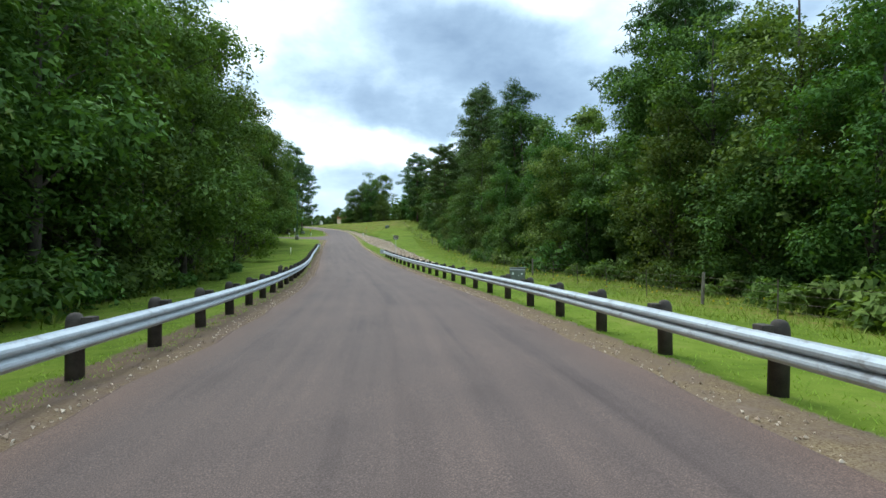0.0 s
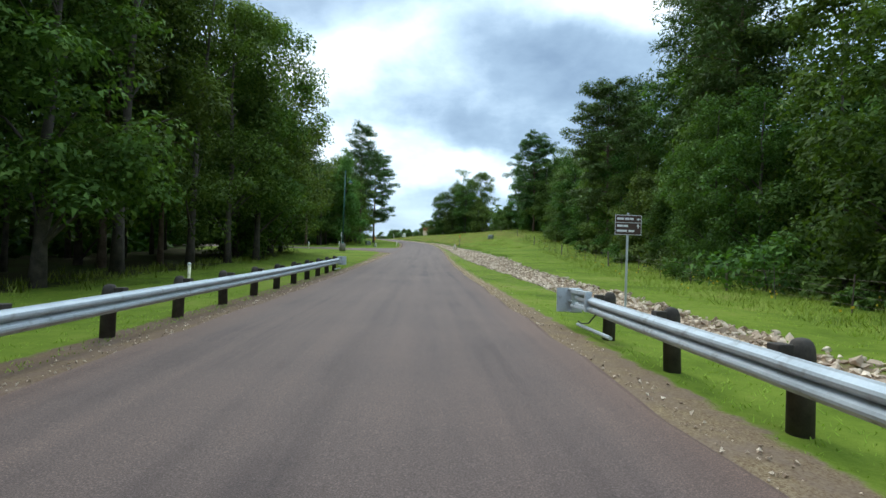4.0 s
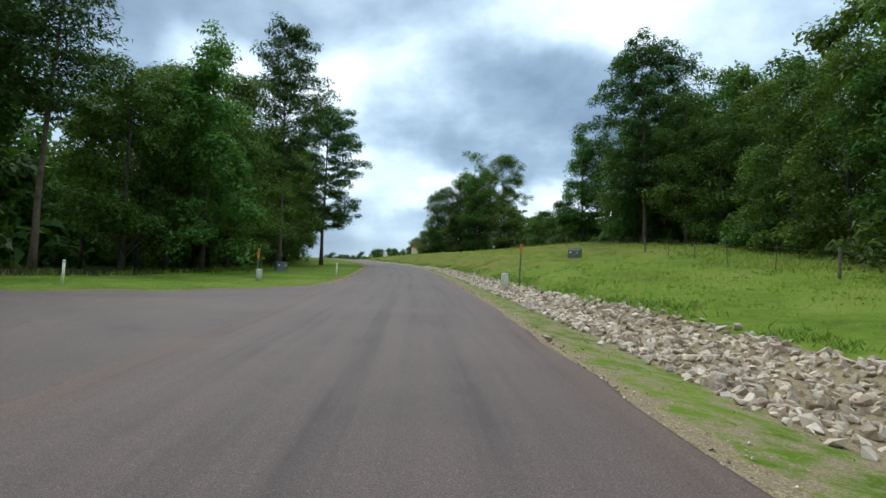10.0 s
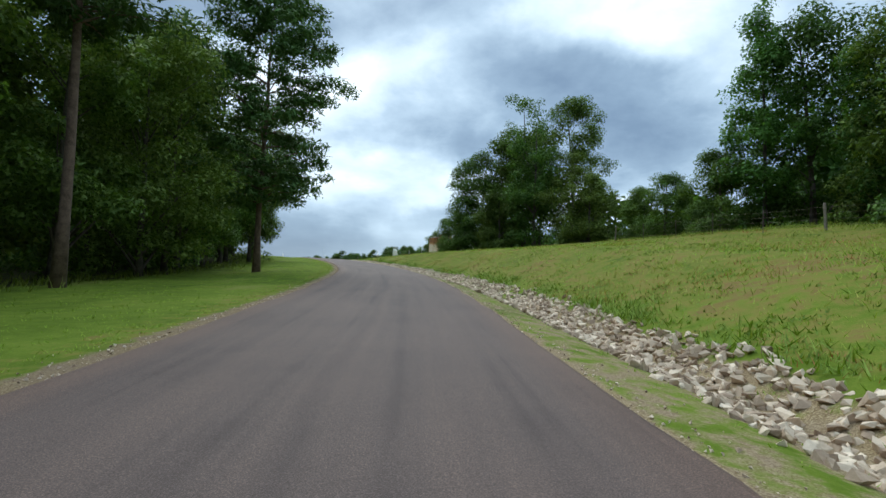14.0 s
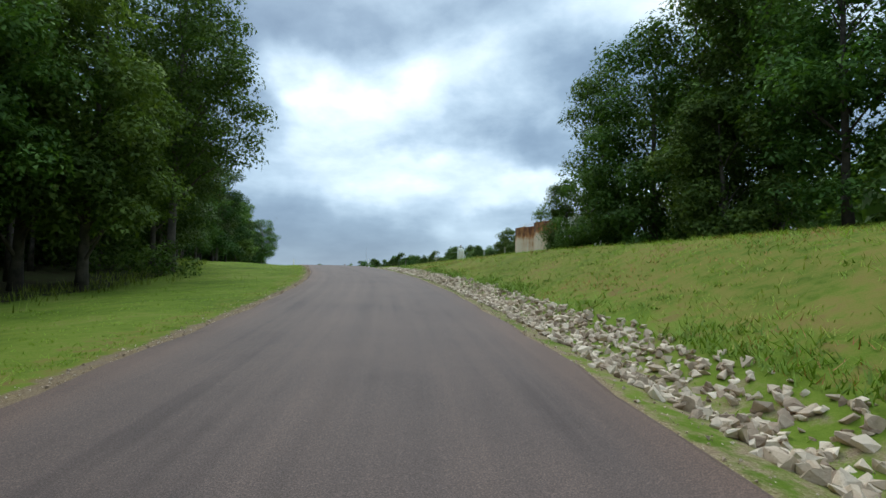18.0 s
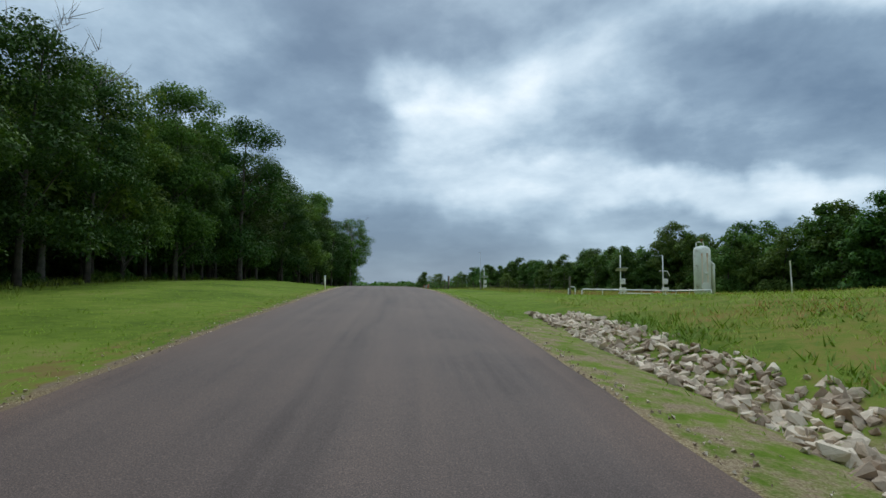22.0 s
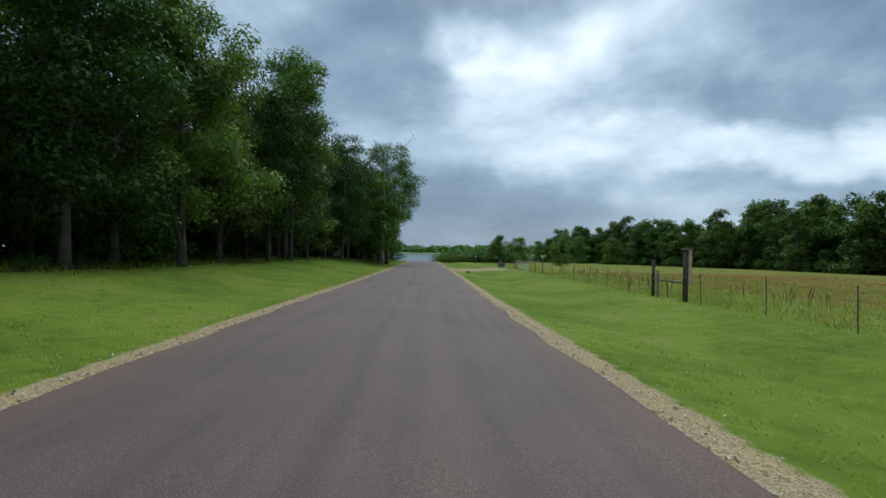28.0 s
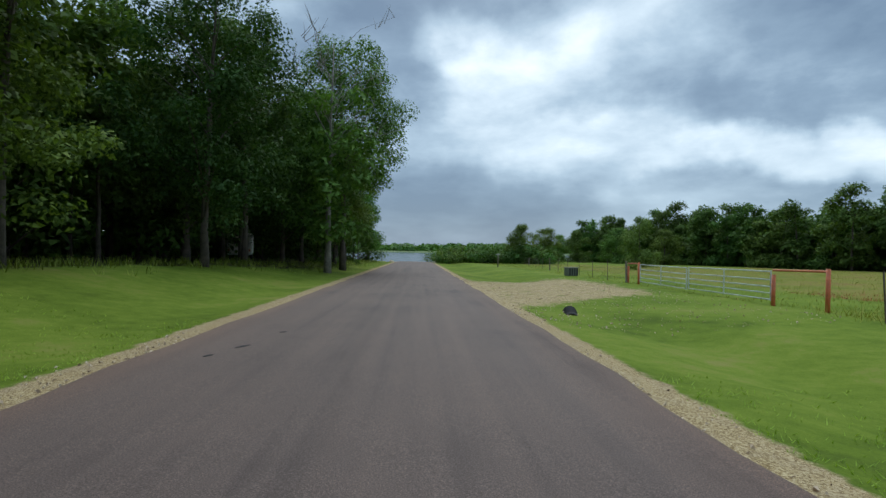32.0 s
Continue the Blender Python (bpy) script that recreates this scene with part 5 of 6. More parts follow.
def stake(s, d, h, label):
    t = thing("marker_stake", Matrix.Translation(spot(s, d)) @ pose(0, 0, 0, 2, 1.5, heading(s)), label, "marker stake", "orange-topped marker stakes")
    part("shaft", box(0.085, 0.03, h, 0, 0, -0.1, 0.006), M_CABINET, t)
    part("rib", box(0.02, 0.045, h - 0.5, 0, 0, -0.1, 0.004), M_CABINET, t)
    part("sleeve", box(0.13, 0.045, 0.56, 0, 0, h - 0.56, 0.012), M_VIVID, t, "bright orange sleeve")
    return t


stake(133.2, 7.0, 2.45, "thin green marker stake with an orange top")
stake(133.3, -8.05, 1.75, "thin marker stake with an orange top behind the pedestal")


def transformer_box(s, d, turn, tilt, label):
    t = thing("transformer_box", Matrix.Translation(spot(s, d)) @ pose(0, 0, 0, tilt, tilt * 0.7, heading(s) + turn) @ Matrix.Scale(0.84, 4), label, "transformer box", "pad-mounted cabinets")
    part("pad", box(1.35, 1.25, 0.16, 0, 0, -0.08, 0.02), M_CONCRETE, t, "concrete pad")
    body = box(1.15, 1.0, 0.86, 0, 0, 0.085, 0.02)
    for v in body.verts:
        if v.co.z > 0.5 and v.co.y < 0:
            v.co.z -= 0.10
    part("body", body, M_CABINET, t)
    part("hood", box(1.19, 0.55, 0.05, 0, 0.24, 0.945, 0.015), M_CABINET, t)
    door = part("door", box(1.05, 0.025, 0.62, 0, -0.512, 0.12, 0.008), M_CABINET, t)
    part("latch", box(0.06, 0.03, 0.10, 0.1, -0.53, 0.36, 0.008), M_ZINC, door, "steel latch")
    part("notice", box(0.16, 0.006, 0.18, -0.32, -0.53, 0.48, 0.0), M_SIGN_WHITE, door, "white notice sticker")
    part("notice", box(0.12, 0.006, 0.12, 0.34, -0.53, 0.50, 0.0), M_SIGN_WHITE, door, "white notice sticker")
    return t


transformer_box(145.5, 14.5, -30, 5, "tilted grey-green transformer box on the grassy mound")
transformer_box(17.0, 9.4, -20, 0, "small grey-green utility box in the grass behind the guardrail")
transformer_box(151.1, -10.5, 25, 0, "grey-green transformer box on the grass by the trees")


def lamp_post(s, d):
    t = thing("street_lamp", Matrix.Translation(spot(s, d)) @ pose(0, 0, 0, 0, 0.6, heading(s)), "tall green street lamp on a round concrete footing", "street lamp")
    part("footing", turned(((0.40, -0.3), (0.40, 0.95), (0.37, 1.0)), 28), M_CONCRETE, t, "round stained concrete footing", True)
    part("base_plate", turned(((0.23, 1.0), (0.23, 1.05), (0.15, 1.10), (0.12, 1.2)), 20), M_GREEN, t)
    for k in range(4):
        a = radians(45 + 90 * k)
        part("anchor_bolt", turned(((0.02, 1.05), (0.02, 1.12)), 8), M_ZINC, t).matrix_local = Matrix.Translation((0.185 * math.cos(a), 0.185 * math.sin(a), 0))
    part("pole", tube([(0, 0, 1.1), (0, 0, 5.5), (0, 0, 10.6)], [0.10, 0.085, 0.06], 14), M_GREEN, t, "tapered green steel pole", True)
    part("finial", turned(((0.065, 10.6), (0.075, 10.65), (0.05, 10.72), (0.01, 10.75)), 12), M_GREEN, t)
    part("arm", tube([(0, 0, 9.55), (0.3, -0.05, 9.62), (0.62, -0.1, 9.5), (0.72, -0.12, 9.35)], 0.03, 8), M_GREEN, t, "curved green arm")
    shade = part("shade", turned(((0.34, 8.95), (0.36, 8.98), (0.22, 9.12), (0.10, 9.25), (0.07, 9.38)), 24), M_GREEN, t, "green hat-shaped shade", True)
    shade.matrix_local = Matrix.Translation((0.72, -0.12, 0))
    lens = part("lens", turned(((0.05, 8.80), (0.17, 8.84), (0.22, 8.95)), 20), M_PALE_PLASTIC, t, "pale unlit lens", True)
    lens.matrix_local = Matrix.Translation((0.72, -0.12, 0))
    return t


lamp_post(109, -10.05)


def octagon_sign(s, d, turn):
    t = thing("traffic_sign", Matrix.Translation(spot(s, d)) @ pose(0, 0, 0, 1, 1, heading(s) + turn), "octagonal traffic sign seen from its bare metal back", "traffic sign")
    part("post", box(0.05, 0.03, 2.75, 0, 0, -0.3, 0.004), M_ZINC, t, "thin galvanised channel post")
    plate = bmesh.new()
    pts = [(0.38 / math.cos(math.pi / 8) * math.cos(math.pi / 8 + math.pi / 4 * k), 0.38 / math.cos(math.pi / 8) * math.sin(math.pi / 8 + math.pi / 4 * k)) for k in range(8)]
    a = [plate.verts.new((x, -0.02, 2.1 + y)) for x, y in pts]
    b = [plate.verts.new((x, -0.024, 2.1 + y)) for x, y in pts]
    plate.faces.new(a)
    plate.faces.new(b[::-1])
    for k in range(8):
        plate.faces.new((a[k], a[(k + 1) % 8], b[(k + 1) % 8], b[k]))
    part("plate", plate, M_SIGN_BACK, t, "grey octagonal plate")
    for z in (1.9, 2.3):
        part("bolt", turned(((0.012, 0), (0.012, 0.01)), 8), M_ZINC, t).matrix_local = pose(0, 0.018, z, -90)
    return t


octagon_sign(113.6, -10.95, 70)


def park_sign(s, d):
    t = thing("direction_sign", Matrix.Translation(spot(s, d)) @ pose(0, 0, 0, 0, 1, heading(s) - 4), "small brown park direction sign with white lettering", "road sign")
    top = 2.62
    part("post", box(0.05, 0.04, top + 0.35, 0, 0.025, -0.3, 0.005), M_SIGN_BACK, t, "grey steel post")
    panel = part("panel", box(0.66, 0.012, 0.50, 0, -0.004, top - 0.50, 0.004), M_BROWN, t, "brown panel")
    for sx, sz, x, z in ((0.64, 0.01, 0, top - 0.016), (0.64, 0.01, 0, top - 0.495), (0.01, 0.48, -0.316, top - 0.49), (0.01, 0.48, 0.316, top - 0.49), (0.62, 0.012, 0, top - 0.20)):
        part("border", box(sx, 0.003, sz, x, -0.012, z, 0.0), M_SIGN_WHITE, panel)
    for x, z, w in ((-0.19, 0.125, 0.17), (-0.03, 0.125, 0.10), (0.08, 0.125, 0.09), (-0.20, 0.30, 0.14), (-0.06, 0.30, 0.11), (-0.15, 0.425, 0.25), (0.08, 0.425, 0.14)):
        part("legend_bar", box(w, 0.003, 0.052, x, -0.012, top - z, 0.0), M_SIGN_WHITE, panel, "white line of lettering")
    for x, z, turn in ((0.25, top - 0.105, -90), (0.24, top - 0.28, 0)):
        ar = bmesh.new()
        v = [ar.verts.new((a, 0, b)) for a, b in ((-0.012, -0.05), (0.012, -0.05), (0.012, 0.0), (0.04, 0.0), (0.0, 0.055), (-0.04, 0.0), (-0.012, 0.0))]
        ar.faces.new(v)
        part("arrow", ar, M_SIGN_WHITE, panel, "white arrow").matrix_local = Matrix.Translation((x, -0.0135, z)) @ Matrix.Rotation(radians(turn), 4, "Y")
    return t


park_sign(51.9, 5.9)


# ---------------------------------------------------------------- fences and gate
def wire_fence(stations, dist, label, wood_every, step=4.0, h=1.15, strands=4):
    f = thing("wire_fence", Matrix.Identity(4), label, "fence", "wire fences")
    tee = bmesh.new()
    box(0.035, 0.006, h + 0.5, 0, 0, -0.35, 0.0, None, tee)
    box(0.006, 0.035, h + 0.5, 0, 0.018, -0.35, 0.0, None, tee)
    tee = simple_mesh("metal_post", tee, M_WIRE)
    wood = simple_mesh("wooden_post", turned(((0.065, -0.35), (0.062, h + 0.12), (0.05, h + 0.16)), 10), M_GREY_WOOD)
    s, k, tops = stations[0], 0, []
    while s <= stations[-1]:
        d = float(np.interp(s, stations, dist))
        p = spot(s, d)
        is_wood = k % wood_every == 0
        ob = hang("wooden_post" if is_wood else "metal_post", wood if is_wood else tee, f)
        ob.matrix_world = Matrix.Translation(p) @ pose(0, 0, 0, random.uniform(-4, 4), random.uniform(-4, 4), heading(s) + random.uniform(-20, 20))
        tops.append(p)
        s += step * random.uniform(0.92, 1.08)
        k += 1
    for j in range(strands):
        z = h * (0.28 + 0.72 * j / (strands - 1)) - 0.03
        pts = []
        for a, b in zip(tops, tops[1:]):
            pts += [a + Vector((0, 0, z)), a.lerp(b, 0.5) + Vector((0, 0, z - 0.02))]
        part("wire", tube(pts + [tops[-1] + Vector((0, 0, z))], 0.0035, 4), M_WIRE, f, "thin rusty barbed wire")
    return f


wire_fence((-36, 20, 60, 86, 130, 150, 184), (12.6, 12.8, 15.2, 16.8, 18.5, 20, 20.5), "old wire fence with thin posts in front of the wood", 5)
wire_fence((262, 318, 349.5), (13.0, 12.2, 12.5), "wire fence with thin metal posts along the dry field", 7)
wire_fence((366.5, 395, 425), (13.4, 15, 19), "wire fence running on beyond the field gate", 6)


def brace(s0, s1, d, tall, mat, label, name="fence_brace", rail=0.95, r=0.10):
    b = thing(name, Matrix.Identity(4), label, "fence brace", "fence braces")
    a, c = spot(s0, d), spot(s1, d)
    for p, k in ((a, 0.82), (c, 1.0)):
        part("post", tube([p + Vector((0, 0, -0.3)), p + Vector((0.01, 0, tall * k))], [r, r * 0.92], 12), mat, b, smooth_faces=True)
    part("rail", tube([a + Vector((0, 0, rail)), c + Vector((0, 0, rail))], r * 0.55, 8), mat, b)
    return b


def field_brace(far, near, high):
    """Two stout posts joined by a round rail; the nearer one carries a pale board and a flat cap."""
    b = thing("fence_brace", Matrix.Identity(4), "weathered wooden fence brace with a pale board on its tall post", "fence brace", "fence braces")
    up = Vector((0, 0, 1))
    part("post", tube([far - up * 0.3, far + up * 1.0, far + up * high * 0.78], [0.09, 0.085, 0.075], 10), M_POST_WOOD, b, "dark rough round post", True)
    part("post", tube([near - up * 0.3, near + up * 1.3, near + up * high], [0.12, 0.11, 0.10], 10), M_POST_WOOD, b, "dark rough round post", True)
    part("rail", tube([far + up * 0.85, near + up * 0.85], 0.05, 8), M_GREY_WOOD, b, "pale grey rail")
    turn = Matrix.Translation(near) @ pose(0, 0, 0, 0, 0, heading(318) - 20)
    part("board", box(0.13, 0.04, high - 0.75, 0.17, -0.10, 0.78, 0.006), M_PINKISH, b, "pale pinkish board").matrix_world = turn
    part("cap", box(0.46, 0.20, 0.05, 0.06, -0.04, high + 0.01, 0.008), M_GREY_WOOD, b, "flat grey cap").matrix_world = turn
    part("prop", tube([far.lerp(near, 0.5) - up * 0.1, far.lerp(near, 0.48) + up * 0.9], 0.022, 6), M_WIRE, b, "thin rusty stake")
    return b


M_PINKISH = surface("pale_pinkish_wood", (0.38, 0.24, 0.17), (0.56, 0.39, 0.30), 0.85, scale=5, fine=50, relief=0.3)
field_brace(spot(318.0, 12.3), spot(314.9, 12.4), 2.3)
brace(352.6, 350.2, 12.9, 1.28, M_ORANGE, "orange-red painted pipe brace beside the gate", rail=1.2, r=0.065)
brace(366.5, 365.0, 13.5, 1.25, M_ORANGE, "orange-red painted pipe brace beside the gate", rail=1.18, r=0.065)


def gate_leaf(s0, s1, d0, d1, lean):
    g = thing("field_gate", Matrix.Identity(4), "grey tubular steel field gate, closed across the gravel drive", "gate", "gate leaves")
    a, b = spot(s0, d0), spot(s1, d1)
    b = b + Vector((0, 0, lean))
    up = Vector((0, 0, 1))
    for z in (0.18, 0.40, 0.62, 0.86, 1.14):
        part("bar", tube([a + up * z, b + up * z], 0.022, 8), M_ZINC, g)
    for k in (0.0, 0.5, 1.0):
        p = a.lerp(b, k)
        part("upright", tube([p + up * 0.14, p + up * 1.17], 0.025, 8), M_ZINC, g)
    part("hinge", turned(((0.035, 0), (0.035, 0.12)), 10), M_ZINC, g).matrix_world = Matrix.Translation(a + up * 0.9)
    return g


gate_leaf(352.8, 358.9, 12.95, 13.25, 0.0)
gate_leaf(364.8, 359.1, 13.5, 13.25, -0.04)


def culvert(s, d):
    t = thing("culvert_pipe", Matrix.Translation(spot(s, d)) @ pose(0, 0, -0.09, 8, 0, heading(s) - 12), "dark corrugated culvert pipe end in the gravel", "culvert")
    bm = bmesh.new()
    n, rings = 26, []
    for i in range(n):
        y = -0.25 + 0.75 * i / (n - 1)
        r = 0.21 + 0.012 * (i % 2)
        rings.append([bm.verts.new((r * math.cos(2 * math.pi * k / 20), y - (0.18 * math.sin(2 * math.pi * k / 20) if i == 0 else 0), r * math.sin(2 * math.pi * k / 20))) for k in range(20)])
    for a, b in zip(rings, rings[1:]):
        for k in range(20):
            bm.faces.new((a[k], a[(k + 1) % 20], b[(k + 1) % 20], b[k]))
    part("pipe", bm, M_TAR, t).modifiers.new("wall", "SOLIDIFY").thickness = 0.02
    return t


culvert(351.2, 5.55)


# ---------------------------------------------------------------- oil site on the hill
def oil_tank(x, y, z, r, h, paint, label):
    t = thing("storage_tank", Matrix.Translation((x, y, z)), label, "storage tank", "storage tanks")
    part("shell", turned(((r, -0.4), (r, h)), 48), paint, t, smooth_faces=False)
    part("roof", turned(((r * 1.01, h), (r * 1.01, h + 0.06), (r * 0.5, h + 0.22), (0.05, h + 0.36)), 48), M_RUST, t)
    for k in (0.34, 0.67):
        part("seam_ring", turned(((r + 0.004, h * k), (r + 0.014, h * k + 0.012), (r + 0.014, h * k + 0.05), (r + 0.004, h * k + 0.06)), 48), M_RUST, t)
    part("hatch", turned(((0.25, h + 0.2), (0.25, h + 0.42), (0.2, h + 0.46)), 16), M_WHITE, t).matrix_local = Matrix.Translation((-r * 0.45, 0, 0))
    part("vent_pipe", tube([(r * 0.3, 0.2, h + 0.2), (r * 0.3, 0.2, h + 0.9)], 0.05, 8), M_WHITE, t)
    return t


TANKS = ((-42.0, 247.2), (-39.0, 241.6), (-35.8, 236.4))
for x, y in TANKS[:2]:
    oil_tank(x, y, 12.75, 2.15, 4.1, M_RUST, "rust-streaked pale steel storage tank behind the grassy bank")
oil_tank(*TANKS[2], 12.75, 2.15, 4.1, M_WHITE, "weathered white steel storage tank beside the rusty ones")


def catwalk():
    t = thing("catwalk", Matrix.Identity(4), "steel catwalk with pipe rails along the tank tops", "catwalk")
    a, b = Vector((-43.6, 249.6, 17.05)), Vector((-33.2, 232.6, 17.05))
    side = Vector(((b - a).y, -(b - a).x, 0)).normalized() * -0.4
    deck = bmesh.new()
    v = [deck.verts.new(p + Vector((0, 0, z))) for z in (0, 0.06) for p in (a - side, b - side, b + side, a + side)]
    for f in ((0, 1, 2, 3), (7, 6, 5, 4), (0, 4, 5, 1), (1, 5, 6, 2), (2, 6, 7, 3), (3, 7, 4, 0)):
        deck.faces.new([v[i] for i in f])
    part("deck", deck, M_RUST, t)
    for o in (side, -side):
        for z in (0.28, 0.56):
            part("rail", tube([a + o + Vector((0, 0, z)), b + o + Vector((0, 0, z))], 0.02, 6), M_ZINC, t)
        for k in range(9):
            p = a.lerp(b, k / 8) + o
            part("upright", tube([p, p + Vector((0, 0, 0.56))], 0.014, 6), M_ZINC, t)
    for k in (0.02, 0.36, 0.68, 0.99):
        p = a.lerp(b, k)
        part("leg", tube([p, Vector((p.x, p.y, 12.4))], 0.05, 6), M_RUST, t)


catwalk()


def vessel(x, y, z):
    t = thing("separator_vessel", Matrix.Translation((x, y, z)) @ pose(0, 0, 0, 0, 0, 20), "tall white separator vessel streaked with rust", "vessel")
    part("shell", turned(((0.46, -0.2), (0.46, 0.25), (0.52, 0.3), (0.52, 3.1), (0.46, 3.28), (0.25, 3.4), (0.06, 3.43)), 28), M_WHITE, t, smooth_faces=True)
    part("side_pipe", tube([(0.66, 0.0, 0.0), (0.66, 0.0, 2.2), (0.5, 0.0, 2.35)], 0.12, 10), M_WHITE, t, "white side pipe", True)
    part("top_pipe", tube([(-0.35, 0, 3.2), (-0.35, 0, 3.62), (-0.2, 0, 3.68), (0.1, 0, 3.66), (0.12, 0, 3.4)], 0.04, 8), M_WHITE, t)
    part("valve", turned(((0.06, 3.65), (0.06, 3.8), (0.12, 3.82), (0.12, 3.85)), 10), M_RUST, t, "rusty top valve")
    part("gauge", turned(((0.1, 0), (0.1, 0.08), (0.06, 0.1)), 14), M_WHITE, t).matrix_local = pose(0.1, -0.5, 1.6, 90)
    part("manway", turned(((0.22, 0), (0.22, 0.12), (0.27, 0.12), (0.27, 0.17)), 18), M_WHITE, t, "flanged manway").matrix_local = pose(0.0, -0.48, 0.75, 90)
    part("stripe", box(0.09, 0.03, 2.4, -0.16, -0.51, 0.5, 0.01), M_RUST, t, "rusty ladder rail")
    part("stripe", box(0.09, 0.03, 2.4, 0.16, -0.51, 0.5, 0.01), M_RUST, t, "rusty ladder rail")
    return t


vessel(-54.2, 258.15, 11.85)


def solar_mast(x, y, z, h, panel_z, aerial, turn, label):
    t = thing("solar_mast", Matrix.Translation((x, y, z)) @ pose(0, 0, 0, 0, 0, turn), label, "instrument mast", "instrument masts")
    part("pole", tube([(0, 0, -0.3), (0, 0, h)], 0.05, 10), M_WHITE, t, "white pole", True)
    if panel_z:
        part("solar_panel", box(0.95, 0.60, 0.04, 0.1, 0, panel_z, 0.006, Matrix.Rotation(radians(-24), 4, "X")), M_PANEL, t, "tilted solar panel")
        part("panel_arm", tube([(0, 0, panel_z - 0.12), (0.35, 0.1, panel_z)], 0.02, 6), M_WHITE, t)
    part("control_box", box(0.42, 0.25, 0.48, 0.12, -0.16, h * 0.30, 0.02), M_WHITE, t, "white control box")
    part("battery_box", box(0.5, 0.35, 0.36, 0.15, -0.1, h * 0.12, 0.02), M_PALE_PLASTIC, t, "pale battery box")
    part("conduit", tube([(0.2, -0.1, h * 0.42), (0.3, -0.05, h * 0.5), (0.3, 0, panel_z or h * 0.6)], 0.018, 6), M_BLACK, t)
    if aerial:
        part("aerial_boom", tube([(0.05, 0, h - 0.03), (-1.05, 0, h - 0.02)], 0.012, 6), M_ZINC, t)
        for k in range(7):
            part("aerial_rod", tube([(-0.1 - 0.15 * k, 0, h - 0.14), (-0.1 - 0.15 * k, 0, h + 0.10)], 0.006, 5), M_ZINC, t)
        part("crossbar", tube([(-0.35, 0, h * 0.62), (0.4, 0, h * 0.62), (0.62, 0, h * 0.5)], 0.035, 8), M_WHITE, t)
    return t


def on_site(s, d):
    p = spot(s, d)
    return p.x, p.y, p.z


solar_mast(-60.9, 267.2, 11.75, 3.6, 2.35, False, 30, "white pole with a tilted solar panel and boxes")
solar_mast(-57.85, 271.1, 11.8, 3.7, 0, True, 30, "white pole carrying a comb-shaped aerial and boxes")
solar_mast(*on_site(301, 15.5), 3.2, 1.9, False, 30, "white pole with a solar panel beside the field fence")
tall = thing("aerial_mast", Matrix.Translation(spot(299.5, 14.6)), "tall thin grey aerial mast beside the field fence", "mast")
part("pole", tube([(0, 0, -0.3), (0, 0, 3), (0.02, 0, 5.4)], [0.04, 0.032, 0.02], 8), M_ZINC, tall, smooth_faces=True)
part("aerial_boom", tube([(0.05, 0, 5.35), (-0.5, 0, 5.3)], 0.01, 6), M_ZINC, tall)
part("junction_box", box(0.22, 0.14, 0.3, 0, -0.1, 1.1, 0.01), M_WHITE, tall)


def pipe_run(points, r, label, feet=()):
    t = thing("pipe_run", Matrix.Identity(4), label, "pipe", "white pipes on the oil site")
    part("pipe", tube(points, r, 10), M_WHITE, t, smooth_faces=True)
    for p in feet:
        q = Vector(p)
        part("stand", tube([q, q - Vector((0, 0, 0.75))], 0.03, 8), M_WHITE, t)
        part("flange", turned(((r * 1.7, -0.02), (r * 1.7, 0.02)), 12), M_RUST, t).matrix_world = Matrix.Translation(q) @ pose(0, 0, 0, 90, 0, 30)
    return t


def hoop(s, d, w, h, r=0.055):
    a, b = spot(s, d), spot(s - 0.1, d + w)
    z = Vector((0, 0, h))
    return pipe_run([a - Vector((0, 0, .2)), a + z * 0.8, a.lerp(b, 0.15) + z, a.lerp(b, 0.85) + z, b + z * 0.8, b - Vector((0, 0, .2))], r, "white pipe hoop rising out of the grass")


hoop(268.7, 15.52, 0.54, 0.74, 0.05)
run_a, run_b = spot(266.1, 15.6, 0.48), spot(260, 21.2, 0.36)
pipe_run([run_a - Vector((0, 0, .8)), run_a - Vector((0, 0, .08)), run_a.lerp(run_b, 0.01), run_b.lerp(run_a, 0.01), run_b - Vector((0, 0, .08)), run_b - Vector((0, 0, .8))], 0.045, "long low white pipe across the oil site",
         [run_a.lerp(run_b, k) for k in (0.2, 0.4, 0.55, 0.75)])
run_c, run_d = spot(269.5, 20.3, 0.4), spot(268, 25, 0.4)
pipe_run([run_c - Vector((0, 0, .7)), run_c, run_d, run_d - Vector((0, 0, .7))], 0.045, "short white pipe on stands in front of the masts", [run_c.lerp(run_d, k) for k in (0.3, 0.7)])
run_e, run_f = spot(259, 19.0, 0.4), spot(256, 19.4, 0.4)
pipe_run([run_e - Vector((0, 0, .7)), run_e, run_f, run_f - Vector((0, 0, .7))], 0.045, "short white pipe beside the separator vessel", [run_e.lerp(run_f, k) for k in (0.4, 0.8)])
eq = thing("pump_skid", Matrix.Translation(spot(279.5, 29.5)) @ pose(0, 0, 0, 0, 0, 70) @ Matrix.Scale(0.6, 4), "orange rusty pump skid lying in the dry grass", "pump")
part("housing", turned(((0.3, -0.9), (0.34, -0.85), (0.34, 0.7), (0.2, 0.9)), 18), M_ORANGE, eq).matrix_local = pose(0, 0, 0.45, 0, 90, 0)
part("skid", box(2.2, 0.8, 0.14, 0, 0, 0.0, 0.02), M_RUST, eq)
